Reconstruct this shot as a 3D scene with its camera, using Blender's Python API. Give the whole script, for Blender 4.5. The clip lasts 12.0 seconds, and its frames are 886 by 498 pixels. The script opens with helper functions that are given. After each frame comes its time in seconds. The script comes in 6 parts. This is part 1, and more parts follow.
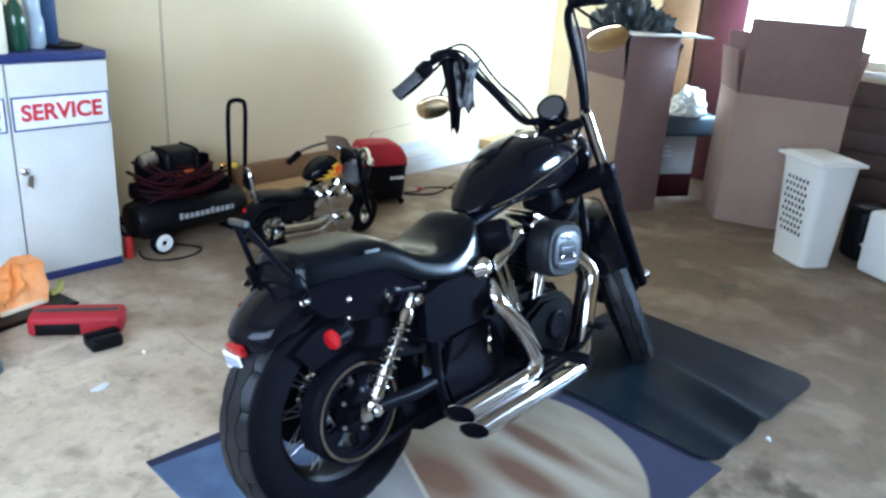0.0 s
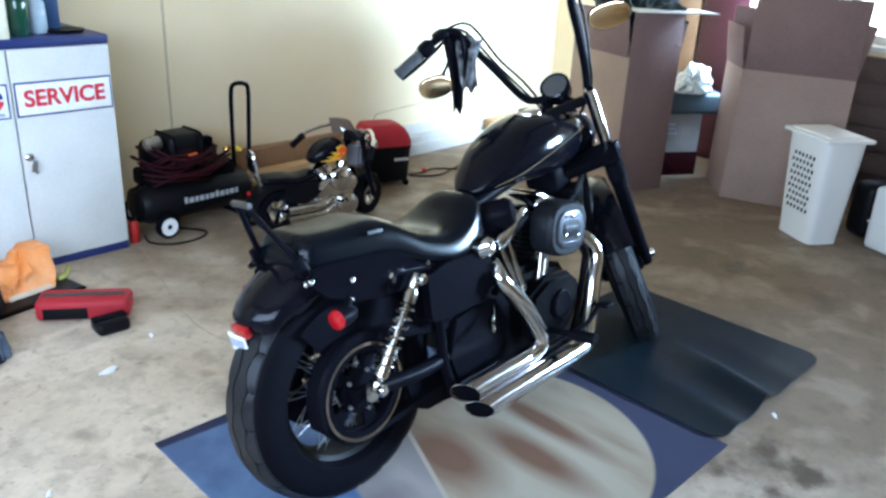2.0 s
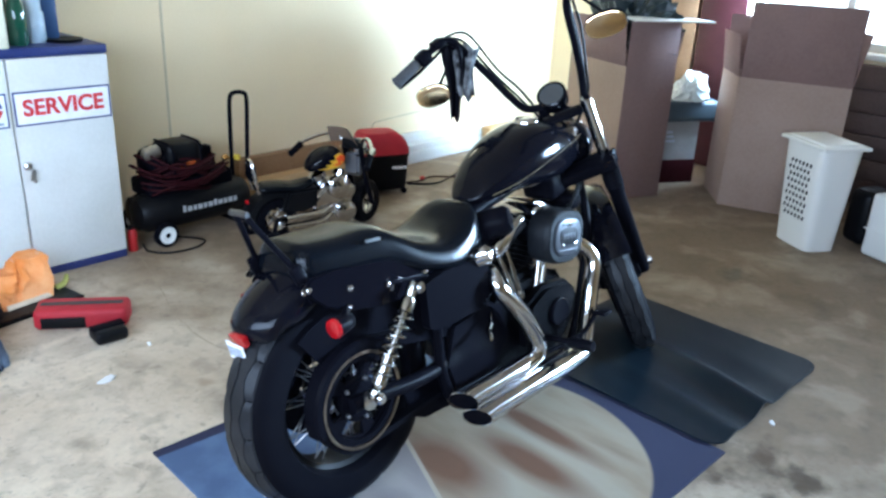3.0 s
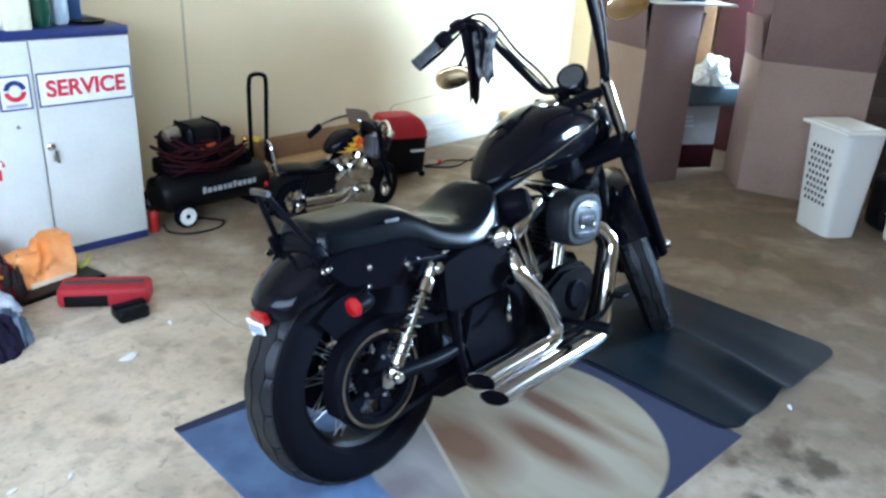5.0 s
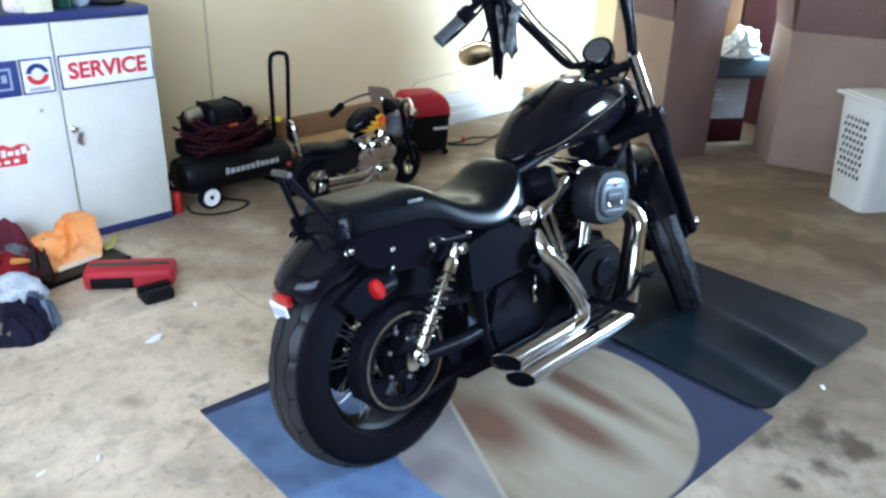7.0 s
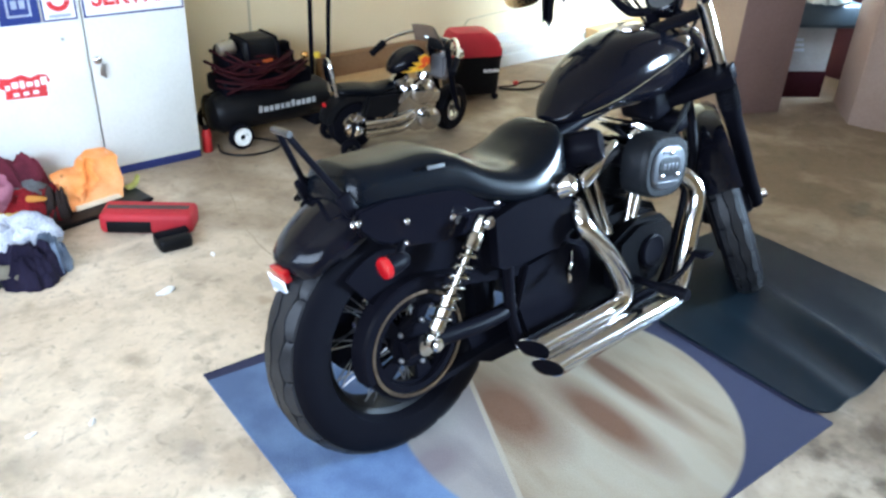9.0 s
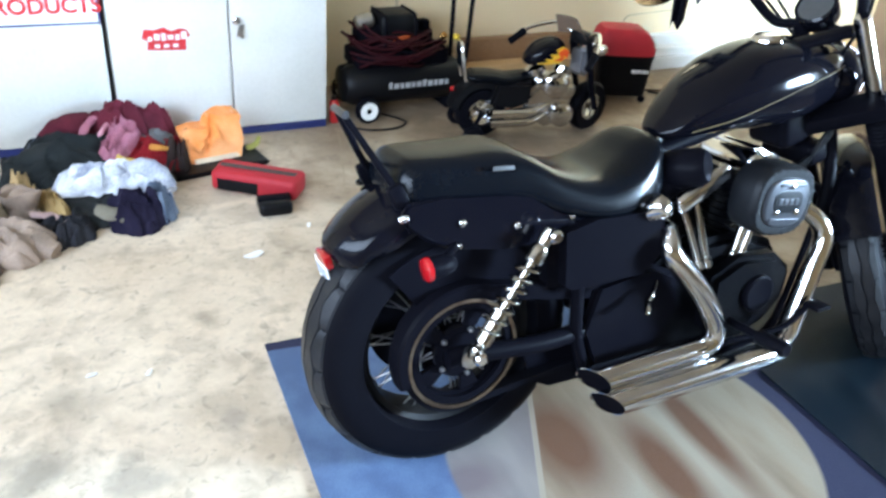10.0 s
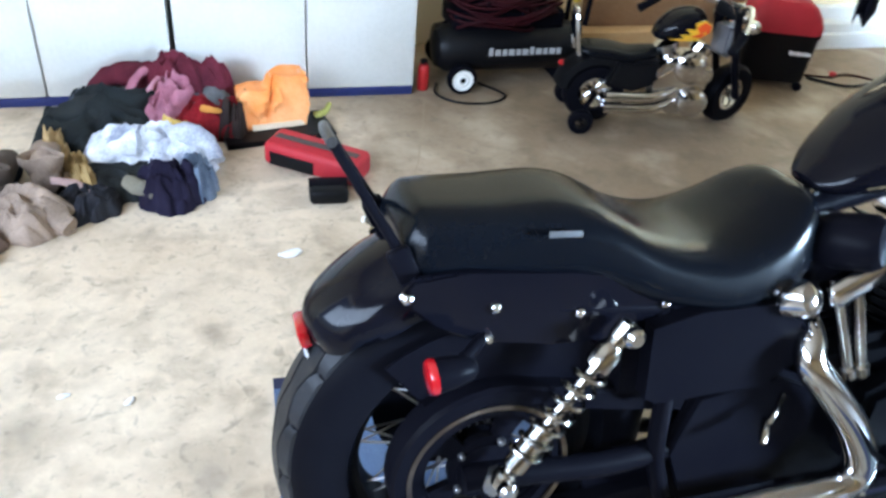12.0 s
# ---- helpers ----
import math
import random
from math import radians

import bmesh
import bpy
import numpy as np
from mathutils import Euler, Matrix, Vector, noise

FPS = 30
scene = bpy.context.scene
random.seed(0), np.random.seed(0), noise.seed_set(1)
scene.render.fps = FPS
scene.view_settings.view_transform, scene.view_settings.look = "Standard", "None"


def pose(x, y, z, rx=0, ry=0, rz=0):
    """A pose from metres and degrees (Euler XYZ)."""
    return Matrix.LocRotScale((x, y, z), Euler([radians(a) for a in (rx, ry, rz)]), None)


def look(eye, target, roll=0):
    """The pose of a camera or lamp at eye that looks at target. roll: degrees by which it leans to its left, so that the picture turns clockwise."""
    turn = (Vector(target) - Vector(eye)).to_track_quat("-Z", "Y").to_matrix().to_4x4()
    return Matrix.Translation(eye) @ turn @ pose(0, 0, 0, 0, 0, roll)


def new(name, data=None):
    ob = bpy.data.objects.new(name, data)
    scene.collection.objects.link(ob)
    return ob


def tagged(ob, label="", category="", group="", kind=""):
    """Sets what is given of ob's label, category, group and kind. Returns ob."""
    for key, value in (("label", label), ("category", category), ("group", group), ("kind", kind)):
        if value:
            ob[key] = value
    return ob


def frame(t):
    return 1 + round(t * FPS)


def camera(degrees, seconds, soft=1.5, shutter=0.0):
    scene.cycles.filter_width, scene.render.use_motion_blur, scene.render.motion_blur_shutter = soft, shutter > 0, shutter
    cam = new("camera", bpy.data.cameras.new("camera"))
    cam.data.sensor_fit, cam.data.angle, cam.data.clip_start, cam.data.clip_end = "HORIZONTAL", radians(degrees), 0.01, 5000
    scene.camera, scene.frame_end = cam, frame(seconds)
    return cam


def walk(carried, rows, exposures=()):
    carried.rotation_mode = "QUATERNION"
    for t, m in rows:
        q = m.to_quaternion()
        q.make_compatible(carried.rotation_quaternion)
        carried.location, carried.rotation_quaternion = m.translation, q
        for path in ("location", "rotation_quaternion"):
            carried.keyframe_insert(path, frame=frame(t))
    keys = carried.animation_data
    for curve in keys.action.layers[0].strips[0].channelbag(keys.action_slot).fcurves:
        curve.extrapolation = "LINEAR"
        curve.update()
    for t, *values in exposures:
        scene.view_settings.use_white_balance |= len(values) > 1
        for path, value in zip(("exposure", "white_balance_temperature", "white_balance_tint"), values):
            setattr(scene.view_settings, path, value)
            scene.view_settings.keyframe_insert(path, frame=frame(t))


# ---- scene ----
cam = camera(58.6, 12.0, soft=2.7, shutter=0.4)
PATH = [
    (0, (0.171, 0.942, 1.454), (1.506, 2.225, 0.764), 3.7),
    (0.5, (0.174, 0.938, 1.451), (1.509, 2.210, 0.741), 3.3),
    (1, (0.179, 0.930, 1.452), (1.506, 2.202, 0.727), 2.9),
    (1.5, (0.181, 0.933, 1.451), (1.505, 2.207, 0.722), 2.7),
    (2, (0.176, 0.935, 1.449), (1.490, 2.217, 0.716), 2.9),
    (2.5, (0.175, 0.933, 1.453), (1.499, 2.209, 0.729), 2.9),
    (3, (0.175, 0.929, 1.453), (1.495, 2.214, 0.738), 2.8),
    (5, (0.161, 0.923, 1.445), (1.444, 2.226, 0.694), 2.8),
    (5.5, (0.156, 0.924, 1.444), (1.428, 2.227, 0.677), 2.6),
    (6, (0.133, 0.929, 1.442), (1.435, 2.209, 0.685), 2.2),
    (6.5, (0.128, 0.929, 1.440), (1.424, 2.207, 0.672), 2.7),
    (7, (0.185, 0.948, 1.439), (1.409, 2.274, 0.634), 1.6),
    (7.5, (0.315, 0.944, 1.427), (1.451, 2.335, 0.604), 2.4),
    (7.7, (0.354, 0.945, 1.427), (1.440, 2.367, 0.588), 2.5),
    (9.3, (0.446, 1.119, 1.417), (1.512, 2.471, 0.448), 2.5),
    (9.5, (0.496, 1.128, 1.405), (1.480, 2.560, 0.464), 2.6),
    (10, (0.657, 1.095, 1.401), (1.398, 2.628, 0.398), 5.0),
    (10.5, (0.765, 1.136, 1.380), (1.417, 2.691, 0.350), 4.4),
    (11, (0.822, 1.288, 1.384), (1.554, 2.808, 0.356), 4.0),
    (11.5, (0.856, 1.412, 1.370), (1.459, 2.927, 0.254), 2.9),
    (12, (0.985, 1.544, 1.332), (1.427, 3.095, 0.189), 5.7),
]
walk(cam, [(t, look(eye, target, roll)) for t, eye, target, roll in PATH], [(0.0, 0.63, 5420, 12), (6.5, 0.6, 5580, 11), (7.5, 0.8, 5680, 12), (9.5, 1.08, 5850, 12), (10.5, 0.88, 5820, 12), (12.0, 1.0, 5720, 13)])

# ---- world and light ----
world = bpy.data.worlds.new("sky")
scene.world = world
world.use_nodes = True
wn = world.node_tree.nodes
sky = wn.new("ShaderNodeTexSky")
sky.sky_type = "NISHITA"
sky.sun_disc = False
sky.sun_elevation, sky.sun_rotation = radians(38), radians(200)
world.node_tree.links.new(sky.outputs[0], wn["Background"].inputs[0])
wn["Background"].inputs[1].default_value = 0.12


def area_lamp(name, eye, target, sx, sy, watts, colour, spread=180):
    data = bpy.data.lights.new(name, "AREA")
    data.shape, data.size, data.size_y, data.energy, data.color = "RECTANGLE", sx, sy, watts, colour
    data.spread = radians(spread)
    ob = new(name, data)
    ob.matrix_world = look(eye, target)
    return ob


# daylight in the open garage doorway and in the window
area_lamp("doorway_daylight", (-0.93, 1.6, 1.62), (2.6, 3.4, 1.85), 3.4, 1.05, 84, (0.72, 0.86, 1.0), 136)
area_lamp("window_daylight", (5.6, 3.1, 1.24), (4.45, 4.8, 1.15), 0.62, 0.6, 122, (0.64, 0.84, 1.0), 134)
area_lamp("window_daylight", (5.55, 0.15, 1.35), (1.75, 2.3, 0.62), 1.0, 0.75, 24, (0.62, 0.83, 1.0), 36)

# ---- materials ----


def material(name, colour, rough=0.6, metal=0.0, second=None, scale=8.0, fine=60.0, bump=0.1, coat=0.0, amount=0.5, spec=0.4):
    """Two scales of noise mix colour and second; fine noise drives relief and gloss."""
    m = bpy.data.materials.new(name)
    m.use_nodes = True
    n, l = m.node_tree.nodes, m.node_tree.links
    b = n["Principled BSDF"]
    b.inputs["Metallic"].default_value = metal
    b.inputs["Coat Weight"].default_value = coat
    b.inputs["Coat Roughness"].default_value = 0.04
    b.inputs["Specular IOR Level"].default_value = spec
    second = second or tuple(c * 0.8 for c in colour)
    geo = n.new("ShaderNodeTexCoord")
    big, small = n.new("ShaderNodeTexNoise"), n.new("ShaderNodeTexNoise")
    big.inputs["Scale"].default_value, small.inputs["Scale"].default_value = scale, fine
    big.inputs["Detail"].default_value, small.inputs["Detail"].default_value = 6, 3
    for t in (big, small):
        l.new(geo.outputs["Object"], t.inputs["Vector"])
    mixf = n.new("ShaderNodeMath")
    mixf.operation = "MULTIPLY_ADD"
    l.new(small.outputs[0], mixf.inputs[0])
    mixf.inputs[1].default_value = 0.35
    l.new(big.outputs[0], mixf.inputs[2])
    ramp = n.new("ShaderNodeMapRange")
    ramp.inputs[1].default_value, ramp.inputs[2].default_value = 0.5, 0.9
    ramp.inputs[3].default_value, ramp.inputs[4].default_value = 0.0, amount * 2
    l.new(mixf.outputs[0], ramp.inputs[0])
    mix = n.new("ShaderNodeMix")
    mix.data_type = "RGBA"
    mix.inputs[6].default_value, mix.inputs[7].default_value = (*colour, 1), (*second, 1)
    l.new(ramp.outputs[0], mix.inputs[0])
    l.new(mix.outputs[2], b.inputs["Base Color"])
    rr = n.new("ShaderNodeMapRange")
    rr.inputs[3].default_value, rr.inputs[4].default_value = max(0.02, rough * 0.8), min(1, rough * 1.25)
    l.new(small.outputs[0], rr.inputs[0])
    l.new(rr.outputs[0], b.inputs["Roughness"])
    if bump:
        bn = n.new("ShaderNodeBump")
        bn.inputs["Strength"].default_value = bump
        bn.inputs["Distance"].default_value = 0.004
        l.new(small.outputs[0], bn.inputs["Height"])
        l.new(bn.outputs[0], b.inputs["Normal"])
    return m


def concrete_material():
    m = material("worn_concrete", (0.72, 0.61, 0.465), 0.6, 0, (0.61, 0.5, 0.37), 1.3, 45, 0.3, amount=0.7)
    n, l = m.node_tree.nodes, m.node_tree.links
    b = n["Principled BSDF"]
    base = b.inputs["Base Color"].links[0].from_socket
    geo = n["Texture Coordinate"]

    def layer(base, scale, lo, hi, colour, strength, detail=5, distort=0.6):
        t, r, mx = n.new("ShaderNodeTexNoise"), n.new("ShaderNodeMapRange"), n.new("ShaderNodeMix")
        t.inputs["Scale"].default_value, t.inputs["Detail"].default_value, t.inputs["Distortion"].default_value = scale, detail, distort
        l.new(geo.outputs["Object"], t.inputs["Vector"])
        l.new(t.outputs[0], r.inputs[0])
        r.inputs[1].default_value, r.inputs[2].default_value, r.inputs[4].default_value = lo, hi, strength
        mx.data_type = "RGBA"
        l.new(r.outputs[0], mx.inputs[0])
        l.new(base, mx.inputs[6])
        mx.inputs[7].default_value = (*colour, 1)
        return mx.outputs[2]

    base = layer(base, 0.8, 0.52, 0.78, (0.34, 0.24, 0.145), 0.5)
    base = layer(base, 3.2, 0.55, 0.72, (0.24, 0.17, 0.105), 0.55)
    base = layer(base, 14, 0.66, 0.76, (0.15, 0.12, 0.095), 0.55)
    base = layer(base, 7.5, 0.52, 0.72, (0.4, 0.32, 0.225), 0.4)
    base = layer(base, 38, 0.58, 0.72, (0.25, 0.21, 0.165), 0.4)
    base = layer(base, 2.1, 0.66, 0.8, (0.62, 0.58, 0.5), 0.5)
    sep = n.new("ShaderNodeSeparateXYZ")
    l.new(geo.outputs["Object"], sep.inputs[0])

    def maths(op, a, c=0.0):
        t = n.new("ShaderNodeMath")
        t.operation = op
        for k, v in enumerate((a, c)):
            if isinstance(v, (int, float)):
                t.inputs[k].default_value = v
            else:
                l.new(v, t.inputs[k])
        return t.outputs[0]

    rag = n.new("ShaderNodeTexNoise")
    rag.inputs["Scale"].default_value, rag.inputs["Detail"].default_value = 1.7, 7
    l.new(geo.outputs["Object"], rag.inputs["Vector"])

    def stain(base, value, lo, hi, colour, strength):
        rg, mx = n.new("ShaderNodeMapRange"), n.new("ShaderNodeMix")
        rg.interpolation_type = "SMOOTHSTEP"
        l.new(value, rg.inputs[0])
        rg.inputs[1].default_value, rg.inputs[2].default_value, rg.inputs[4].default_value = lo, hi, strength
        mx.data_type = "RGBA"
        l.new(rg.outputs[0], mx.inputs[0])
        l.new(base, mx.inputs[6])
        mx.inputs[7].default_value = (*colour, 1)
        return mx.outputs[2]

    # brown dirt, deepened towards +x to carry the dimmer light there
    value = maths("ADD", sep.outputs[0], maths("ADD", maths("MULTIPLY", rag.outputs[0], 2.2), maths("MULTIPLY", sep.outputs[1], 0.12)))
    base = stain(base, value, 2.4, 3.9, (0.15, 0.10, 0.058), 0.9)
    # brown grime along the far wall
    grime = maths("ADD", sep.outputs[1], maths("MULTIPLY", rag.outputs[0], 1.7))
    base = stain(base, grime, 4.6, 5.8, (0.29, 0.205, 0.125), 0.2)
    base = layer(base, 5.5, 0.5, 0.68, (0.11, 0.08, 0.05), 0.3)
    base = layer(base, 2.3, 0.52, 0.7, (0.58, 0.485, 0.365), 0.4)
    base = layer(base, 24, 0.6, 0.72, (0.13, 0.1, 0.07), 0.4)
    base = layer(base, 9, 0.54, 0.68, (0.09, 0.063, 0.038), 0.3, 8, 0.2)
    base = layer(base, 4, 0.55, 0.66, (0.5, 0.42, 0.315), 0.25, 9, 0.15)
    # oil spots with ragged rims
    fine = n.new("ShaderNodeTexNoise")
    fine.inputs["Scale"].default_value, fine.inputs["Detail"].default_value = 9, 6
    l.new(geo.outputs["Object"], fine.inputs["Vector"])
    for cx, cy, rad, colour, strength in ((2.285, 1.61, 0.2, (0.06, 0.038, 0.018), 0.95), (2.36, 1.495, 0.09, (0.07, 0.045, 0.022), 0.85), (2.06, 1.55, 0.05, (0.06, 0.04, 0.02), 0.85), (2.42, 1.66, 0.09, (0.08, 0.05, 0.026), 0.8), (1.30, 3.14, 0.05, (0.30, 0.22, 0.14), 0.7), (3.75, 2.42, 0.12, (0.09, 0.07, 0.05), 0.7), (0.42, 2.58, 0.17, (0.22, 0.19, 0.15), 0.7), (0.62, 2.48, 0.12, (0.24, 0.21, 0.17), 0.6), (0.5, 2.8, 0.1, (0.3, 0.26, 0.2), 0.5), (0.85, 2.6, 0.09, (0.25, 0.21, 0.17), 0.5)):
        d = maths("SQRT", maths("ADD", maths("POWER", maths("SUBTRACT", sep.outputs[0], cx), 2.0), maths("POWER", maths("SUBTRACT", sep.outputs[1], cy), 2.0)))
        d = maths("ADD", d, maths("MULTIPLY", maths("SUBTRACT", fine.outputs[0], 0.5), rad * 3.2))
        base = stain(base, maths("SUBTRACT", rad, d), 0.0, rad * 1.1, colour, strength)
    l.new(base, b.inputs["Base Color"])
    return m


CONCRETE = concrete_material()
PLASTER = material("cream_painted_drywall", (0.8, 0.665, 0.43), 0.75, 0, (0.73, 0.585, 0.36), 1.2, 90, 0.05, amount=0.45)
SEAM = material("drywall_joint", (0.58, 0.49, 0.33), 0.8)
CEILING = material("bare_ceiling_boards", (0.55, 0.47, 0.36), 0.9)
SKY_GLOW = bpy.data.materials.new("bright_sky_outside")
SKY_GLOW.use_nodes = True
SKY_GLOW.node_tree.nodes["Principled BSDF"].inputs["Emission Color"].default_value = (0.85, 0.94, 1.0, 1)
SKY_GLOW.node_tree.nodes["Principled BSDF"].inputs["Emission Strength"].default_value = 3.0
WHITE_PAINT = material("white_enamel", (0.66, 0.65, 0.605), 0.38, 0, (0.545, 0.535, 0.49), 2.5, 70, 0.04, amount=0.45)
BLUE_PAINT = material("navy_enamel", (0.018, 0.028, 0.13), 0.4)
RED_PRINT = material("red_print", (0.60, 0.03, 0.035), 0.5)
BLUE_PRINT = material("blue_print", (0.014, 0.03, 0.16), 0.5)
SIGN_WHITE = material("sign_white", (0.86, 0.86, 0.85), 0.45)
GREY_PRINT = material("grey_print", (0.35, 0.38, 0.45), 0.5)
BLACK_PAINT = material("gloss_black_paint", (0.003, 0.003, 0.0052), 0.11, 0, (0.004, 0.004, 0.0065), 6, 200, 0.0, coat=0.04, spec=0.13)
SATIN_BLACK = material("satin_black", (0.0035, 0.0034, 0.0055), 0.36, 0, (0.0045, 0.0044, 0.0065), 10, 120, 0.05, spec=0.022)
WRINKLE_BLACK = material("wrinkle_black", (0.002, 0.002, 0.003), 0.36, 0, (0.003, 0.003, 0.0035), 20, 350, 0.2, spec=0.035)
LEATHER = material("black_vinyl", (0.002, 0.0026, 0.0042), 0.2, 0, (0.003, 0.004, 0.006), 6, 160, 0.03, spec=0.13)
RUBBER = material("black_rubber", (0.0035, 0.0035, 0.0055), 0.5, 0, (0.005, 0.005, 0.007), 9, 140, 0.12, spec=0.03)
TREAD = material("dusty_tread_rubber", (0.012, 0.012, 0.0135), 0.42, 0, (0.024, 0.024, 0.026), 14, 140, 0.15, spec=0.15)
GRIP_RUBBER = material("grey_grip_rubber", (0.045, 0.045, 0.048), 0.55, 0, (0.07, 0.07, 0.072), 20, 160, 0.2, spec=0.25)
DARK_STEEL = material("dark_spoke_steel", (0.34, 0.34, 0.35), 0.3, 0.9)
CHROME = material("chrome", (0.64, 0.635, 0.64), 0.1, 1.0, (0.55, 0.54, 0.53), 5, 80, 0.0)
SHOCK_CHROME = material("dull_chrome", (0.42, 0.40, 0.37), 0.16, 1.0, (0.3, 0.27, 0.23), 12, 90, 0.02)
STEEL = material("brushed_steel", (0.52, 0.51, 0.49), 0.3, 1.0, (0.36, 0.34, 0.3), 12, 150, 0.1)
ALUMINIUM = material("grey_cast_metal", (0.14, 0.14, 0.15), 0.34, 0.9, (0.08, 0.08, 0.085), 15, 200, 0.2)
RED_LENS = material("red_lens", (0.36, 0.006, 0.01), 0.12, 0, (0.25, 0.004, 0.006), 20, 300, 0.1, coat=0.6)
# silver glass with a warm reflection put into its colour as a tan tint
MIRROR = material("tan_mirror_glass", (0.84, 0.62, 0.34), 0.12, 1.0, (0.82, 0.6, 0.32), bump=0)
# one cardboard in three browns: light and shade of faces and flaps put into colour
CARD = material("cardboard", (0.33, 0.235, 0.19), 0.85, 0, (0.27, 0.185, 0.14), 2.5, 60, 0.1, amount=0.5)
CARD_SHADED = material("shaded_cardboard", (0.205, 0.128, 0.112), 0.85, 0, (0.16, 0.098, 0.085), 2.5, 60, 0.1)
CARD_LIT = material("lit_cardboard", (0.34, 0.235, 0.165), 0.85, 0, (0.28, 0.19, 0.13), 2.5, 60, 0.1)
WHITE_PLASTIC = material("white_plastic", (0.78, 0.78, 0.75), 0.4, 0, (0.74, 0.73, 0.69), 3, 90, 0.04, amount=0.3)
BLACK_PLASTIC = material("black_plastic", (0.004, 0.004, 0.005), 0.42, spec=0.15)
MAT_RUBBER = material("slate_rubber_mat", (0.006, 0.011, 0.017), 0.32, 0, (0.011, 0.018, 0.025), 4, 320, 0.2, spec=0.13)
RED_CLOTH = material("red_nylon", (0.42, 0.014, 0.024), 0.6, 0, (0.3, 0.011, 0.018), 6, 200, 0.2)
RED_PLASTIC = material("red_plastic", (0.45, 0.02, 0.02), 0.35)
ORANGE = material("orange_fabric", (0.72, 0.22, 0.035), 0.75, 0, (0.82, 0.38, 0.15), 8, 160, 0.3, amount=0.6)
PINE = material("bare_pine", (0.55, 0.36, 0.17), 0.7, 0, (0.44, 0.27, 0.12), 4, 60, 0.1)
BROWN_WOOD = material("brown_wood", (0.28, 0.16, 0.08), 0.65, 0, (0.2, 0.11, 0.05), 4, 60, 0.1)
RED_HOSE = material("dark_red_hose", (0.024, 0.002, 0.004), 0.65, spec=0.12)
AMBER = material("amber_chrome", (0.75, 0.42, 0.14), 0.2, 1.0)

# ---- mesh helpers ----


def part(name, bm, mat, parent=None, label="", smooth=True, angle=40):
    """Links a bmesh as one mesh object under a thing or a part."""
    bmesh.ops.recalc_face_normals(bm, faces=bm.faces)
    me = bpy.data.meshes.new(name)
    if smooth:
        for e in bm.edges:
            e.smooth = len(e.link_faces) == 2 and e.calc_face_angle(0) < radians(angle)
        for fc in bm.faces:
            fc.smooth = True
    bm.to_mesh(me)
    bm.free()
    for mt in (mat if isinstance(mat, (list, tuple)) else [mat]):
        me.materials.append(mt)
    ob = new(name, me)
    if parent:
        ob.parent = parent
    if label:
        tagged(ob, label)
    return ob


def again(name, ob, m, parent):
    """Another object on the same mesh, as a part."""
    o = new(name, ob.data)
    o.parent = parent
    o.matrix_basis = m
    return o


def thing(name, label, category, m=None, group="", kind=""):
    ob = new(name)
    ob.empty_display_size = 0.05
    if m is not None:
        ob.matrix_world = m
    return tagged(ob, label, category, group, kind)


def box(bm, sx, sy, sz, m=None, bevel=0.0, seg=2):
    """A box with its base centre at the origin of m."""
    r = bmesh.ops.create_cube(bm, size=1)
    vs = r["verts"]
    bmesh.ops.transform(bm, matrix=(m or Matrix()) @ Matrix.Translation((0, 0, sz / 2)) @ Matrix.Diagonal((sx, sy, sz, 1)), verts=vs)
    if bevel:
        es = list({e for v in vs for e in v.link_edges})
        bmesh.ops.bevel(bm, geom=es, offset=bevel, segments=seg, affect="EDGES", profile=0.5)


def smooth_path(pts, n=6):
    """Catmull-Rom through the points."""
    ps = [Vector(p) for p in pts]
    out = []
    for i in range(len(ps) - 1):
        a, b, c, d = ps[max(i - 1, 0)], ps[i], ps[i + 1], ps[min(i + 2, len(ps) - 1)]
        for k in range(n):
            t = k / n
            out.append(0.5 * (2 * b + (c - a) * t + (2 * a - 5 * b + 4 * c - d) * t * t + (3 * b - a - 3 * c + d) * t ** 3))
    out.append(ps[-1])
    return out


def sweep(bm, pts, r, seg=10, n=6, caps=True, flat=1.0):
    """A tube along a smoothed path; r is a radius or one for each given point."""
    path = smooth_path(pts, n) if n > 1 else [Vector(p) for p in pts]
    if isinstance(r, (int, float)):
        rs = [r] * len(path)
    else:
        rs = [r[min(int(i / max(n, 1)), len(r) - 1)] + (r[min(int(i / max(n, 1)) + 1, len(r) - 1)] - r[min(int(i / max(n, 1)), len(r) - 1)]) * ((i % max(n, 1)) / max(n, 1)) for i in range(len(path))]
    t0 = (path[1] - path[0]).normalized()
    u = t0.orthogonal().normalized()
    rings = []
    for i, p in enumerate(path):
        t = (path[min(i + 1, len(path) - 1)] - path[max(i - 1, 0)]).normalized()
        u = (u - t * u.dot(t)).normalized()
        v = t.cross(u)
        rings.append([bm.verts.new(p + (u * math.cos(a) + v * math.sin(a) * flat) * rs[i]) for a in (2 * math.pi * k / seg for k in range(seg))])
    join_rings(bm, rings, caps)


def join_rings(bm, rings, caps=True, closed=True):
    for a, b in zip(rings, rings[1:]):
        k = len(a)
        for i in range(k if closed else k - 1):
            bm.faces.new((a[i], a[(i + 1) % k], b[(i + 1) % k], b[i]))
    if caps:
        bm.faces.new(rings[0][::-1])
        bm.faces.new(rings[-1])


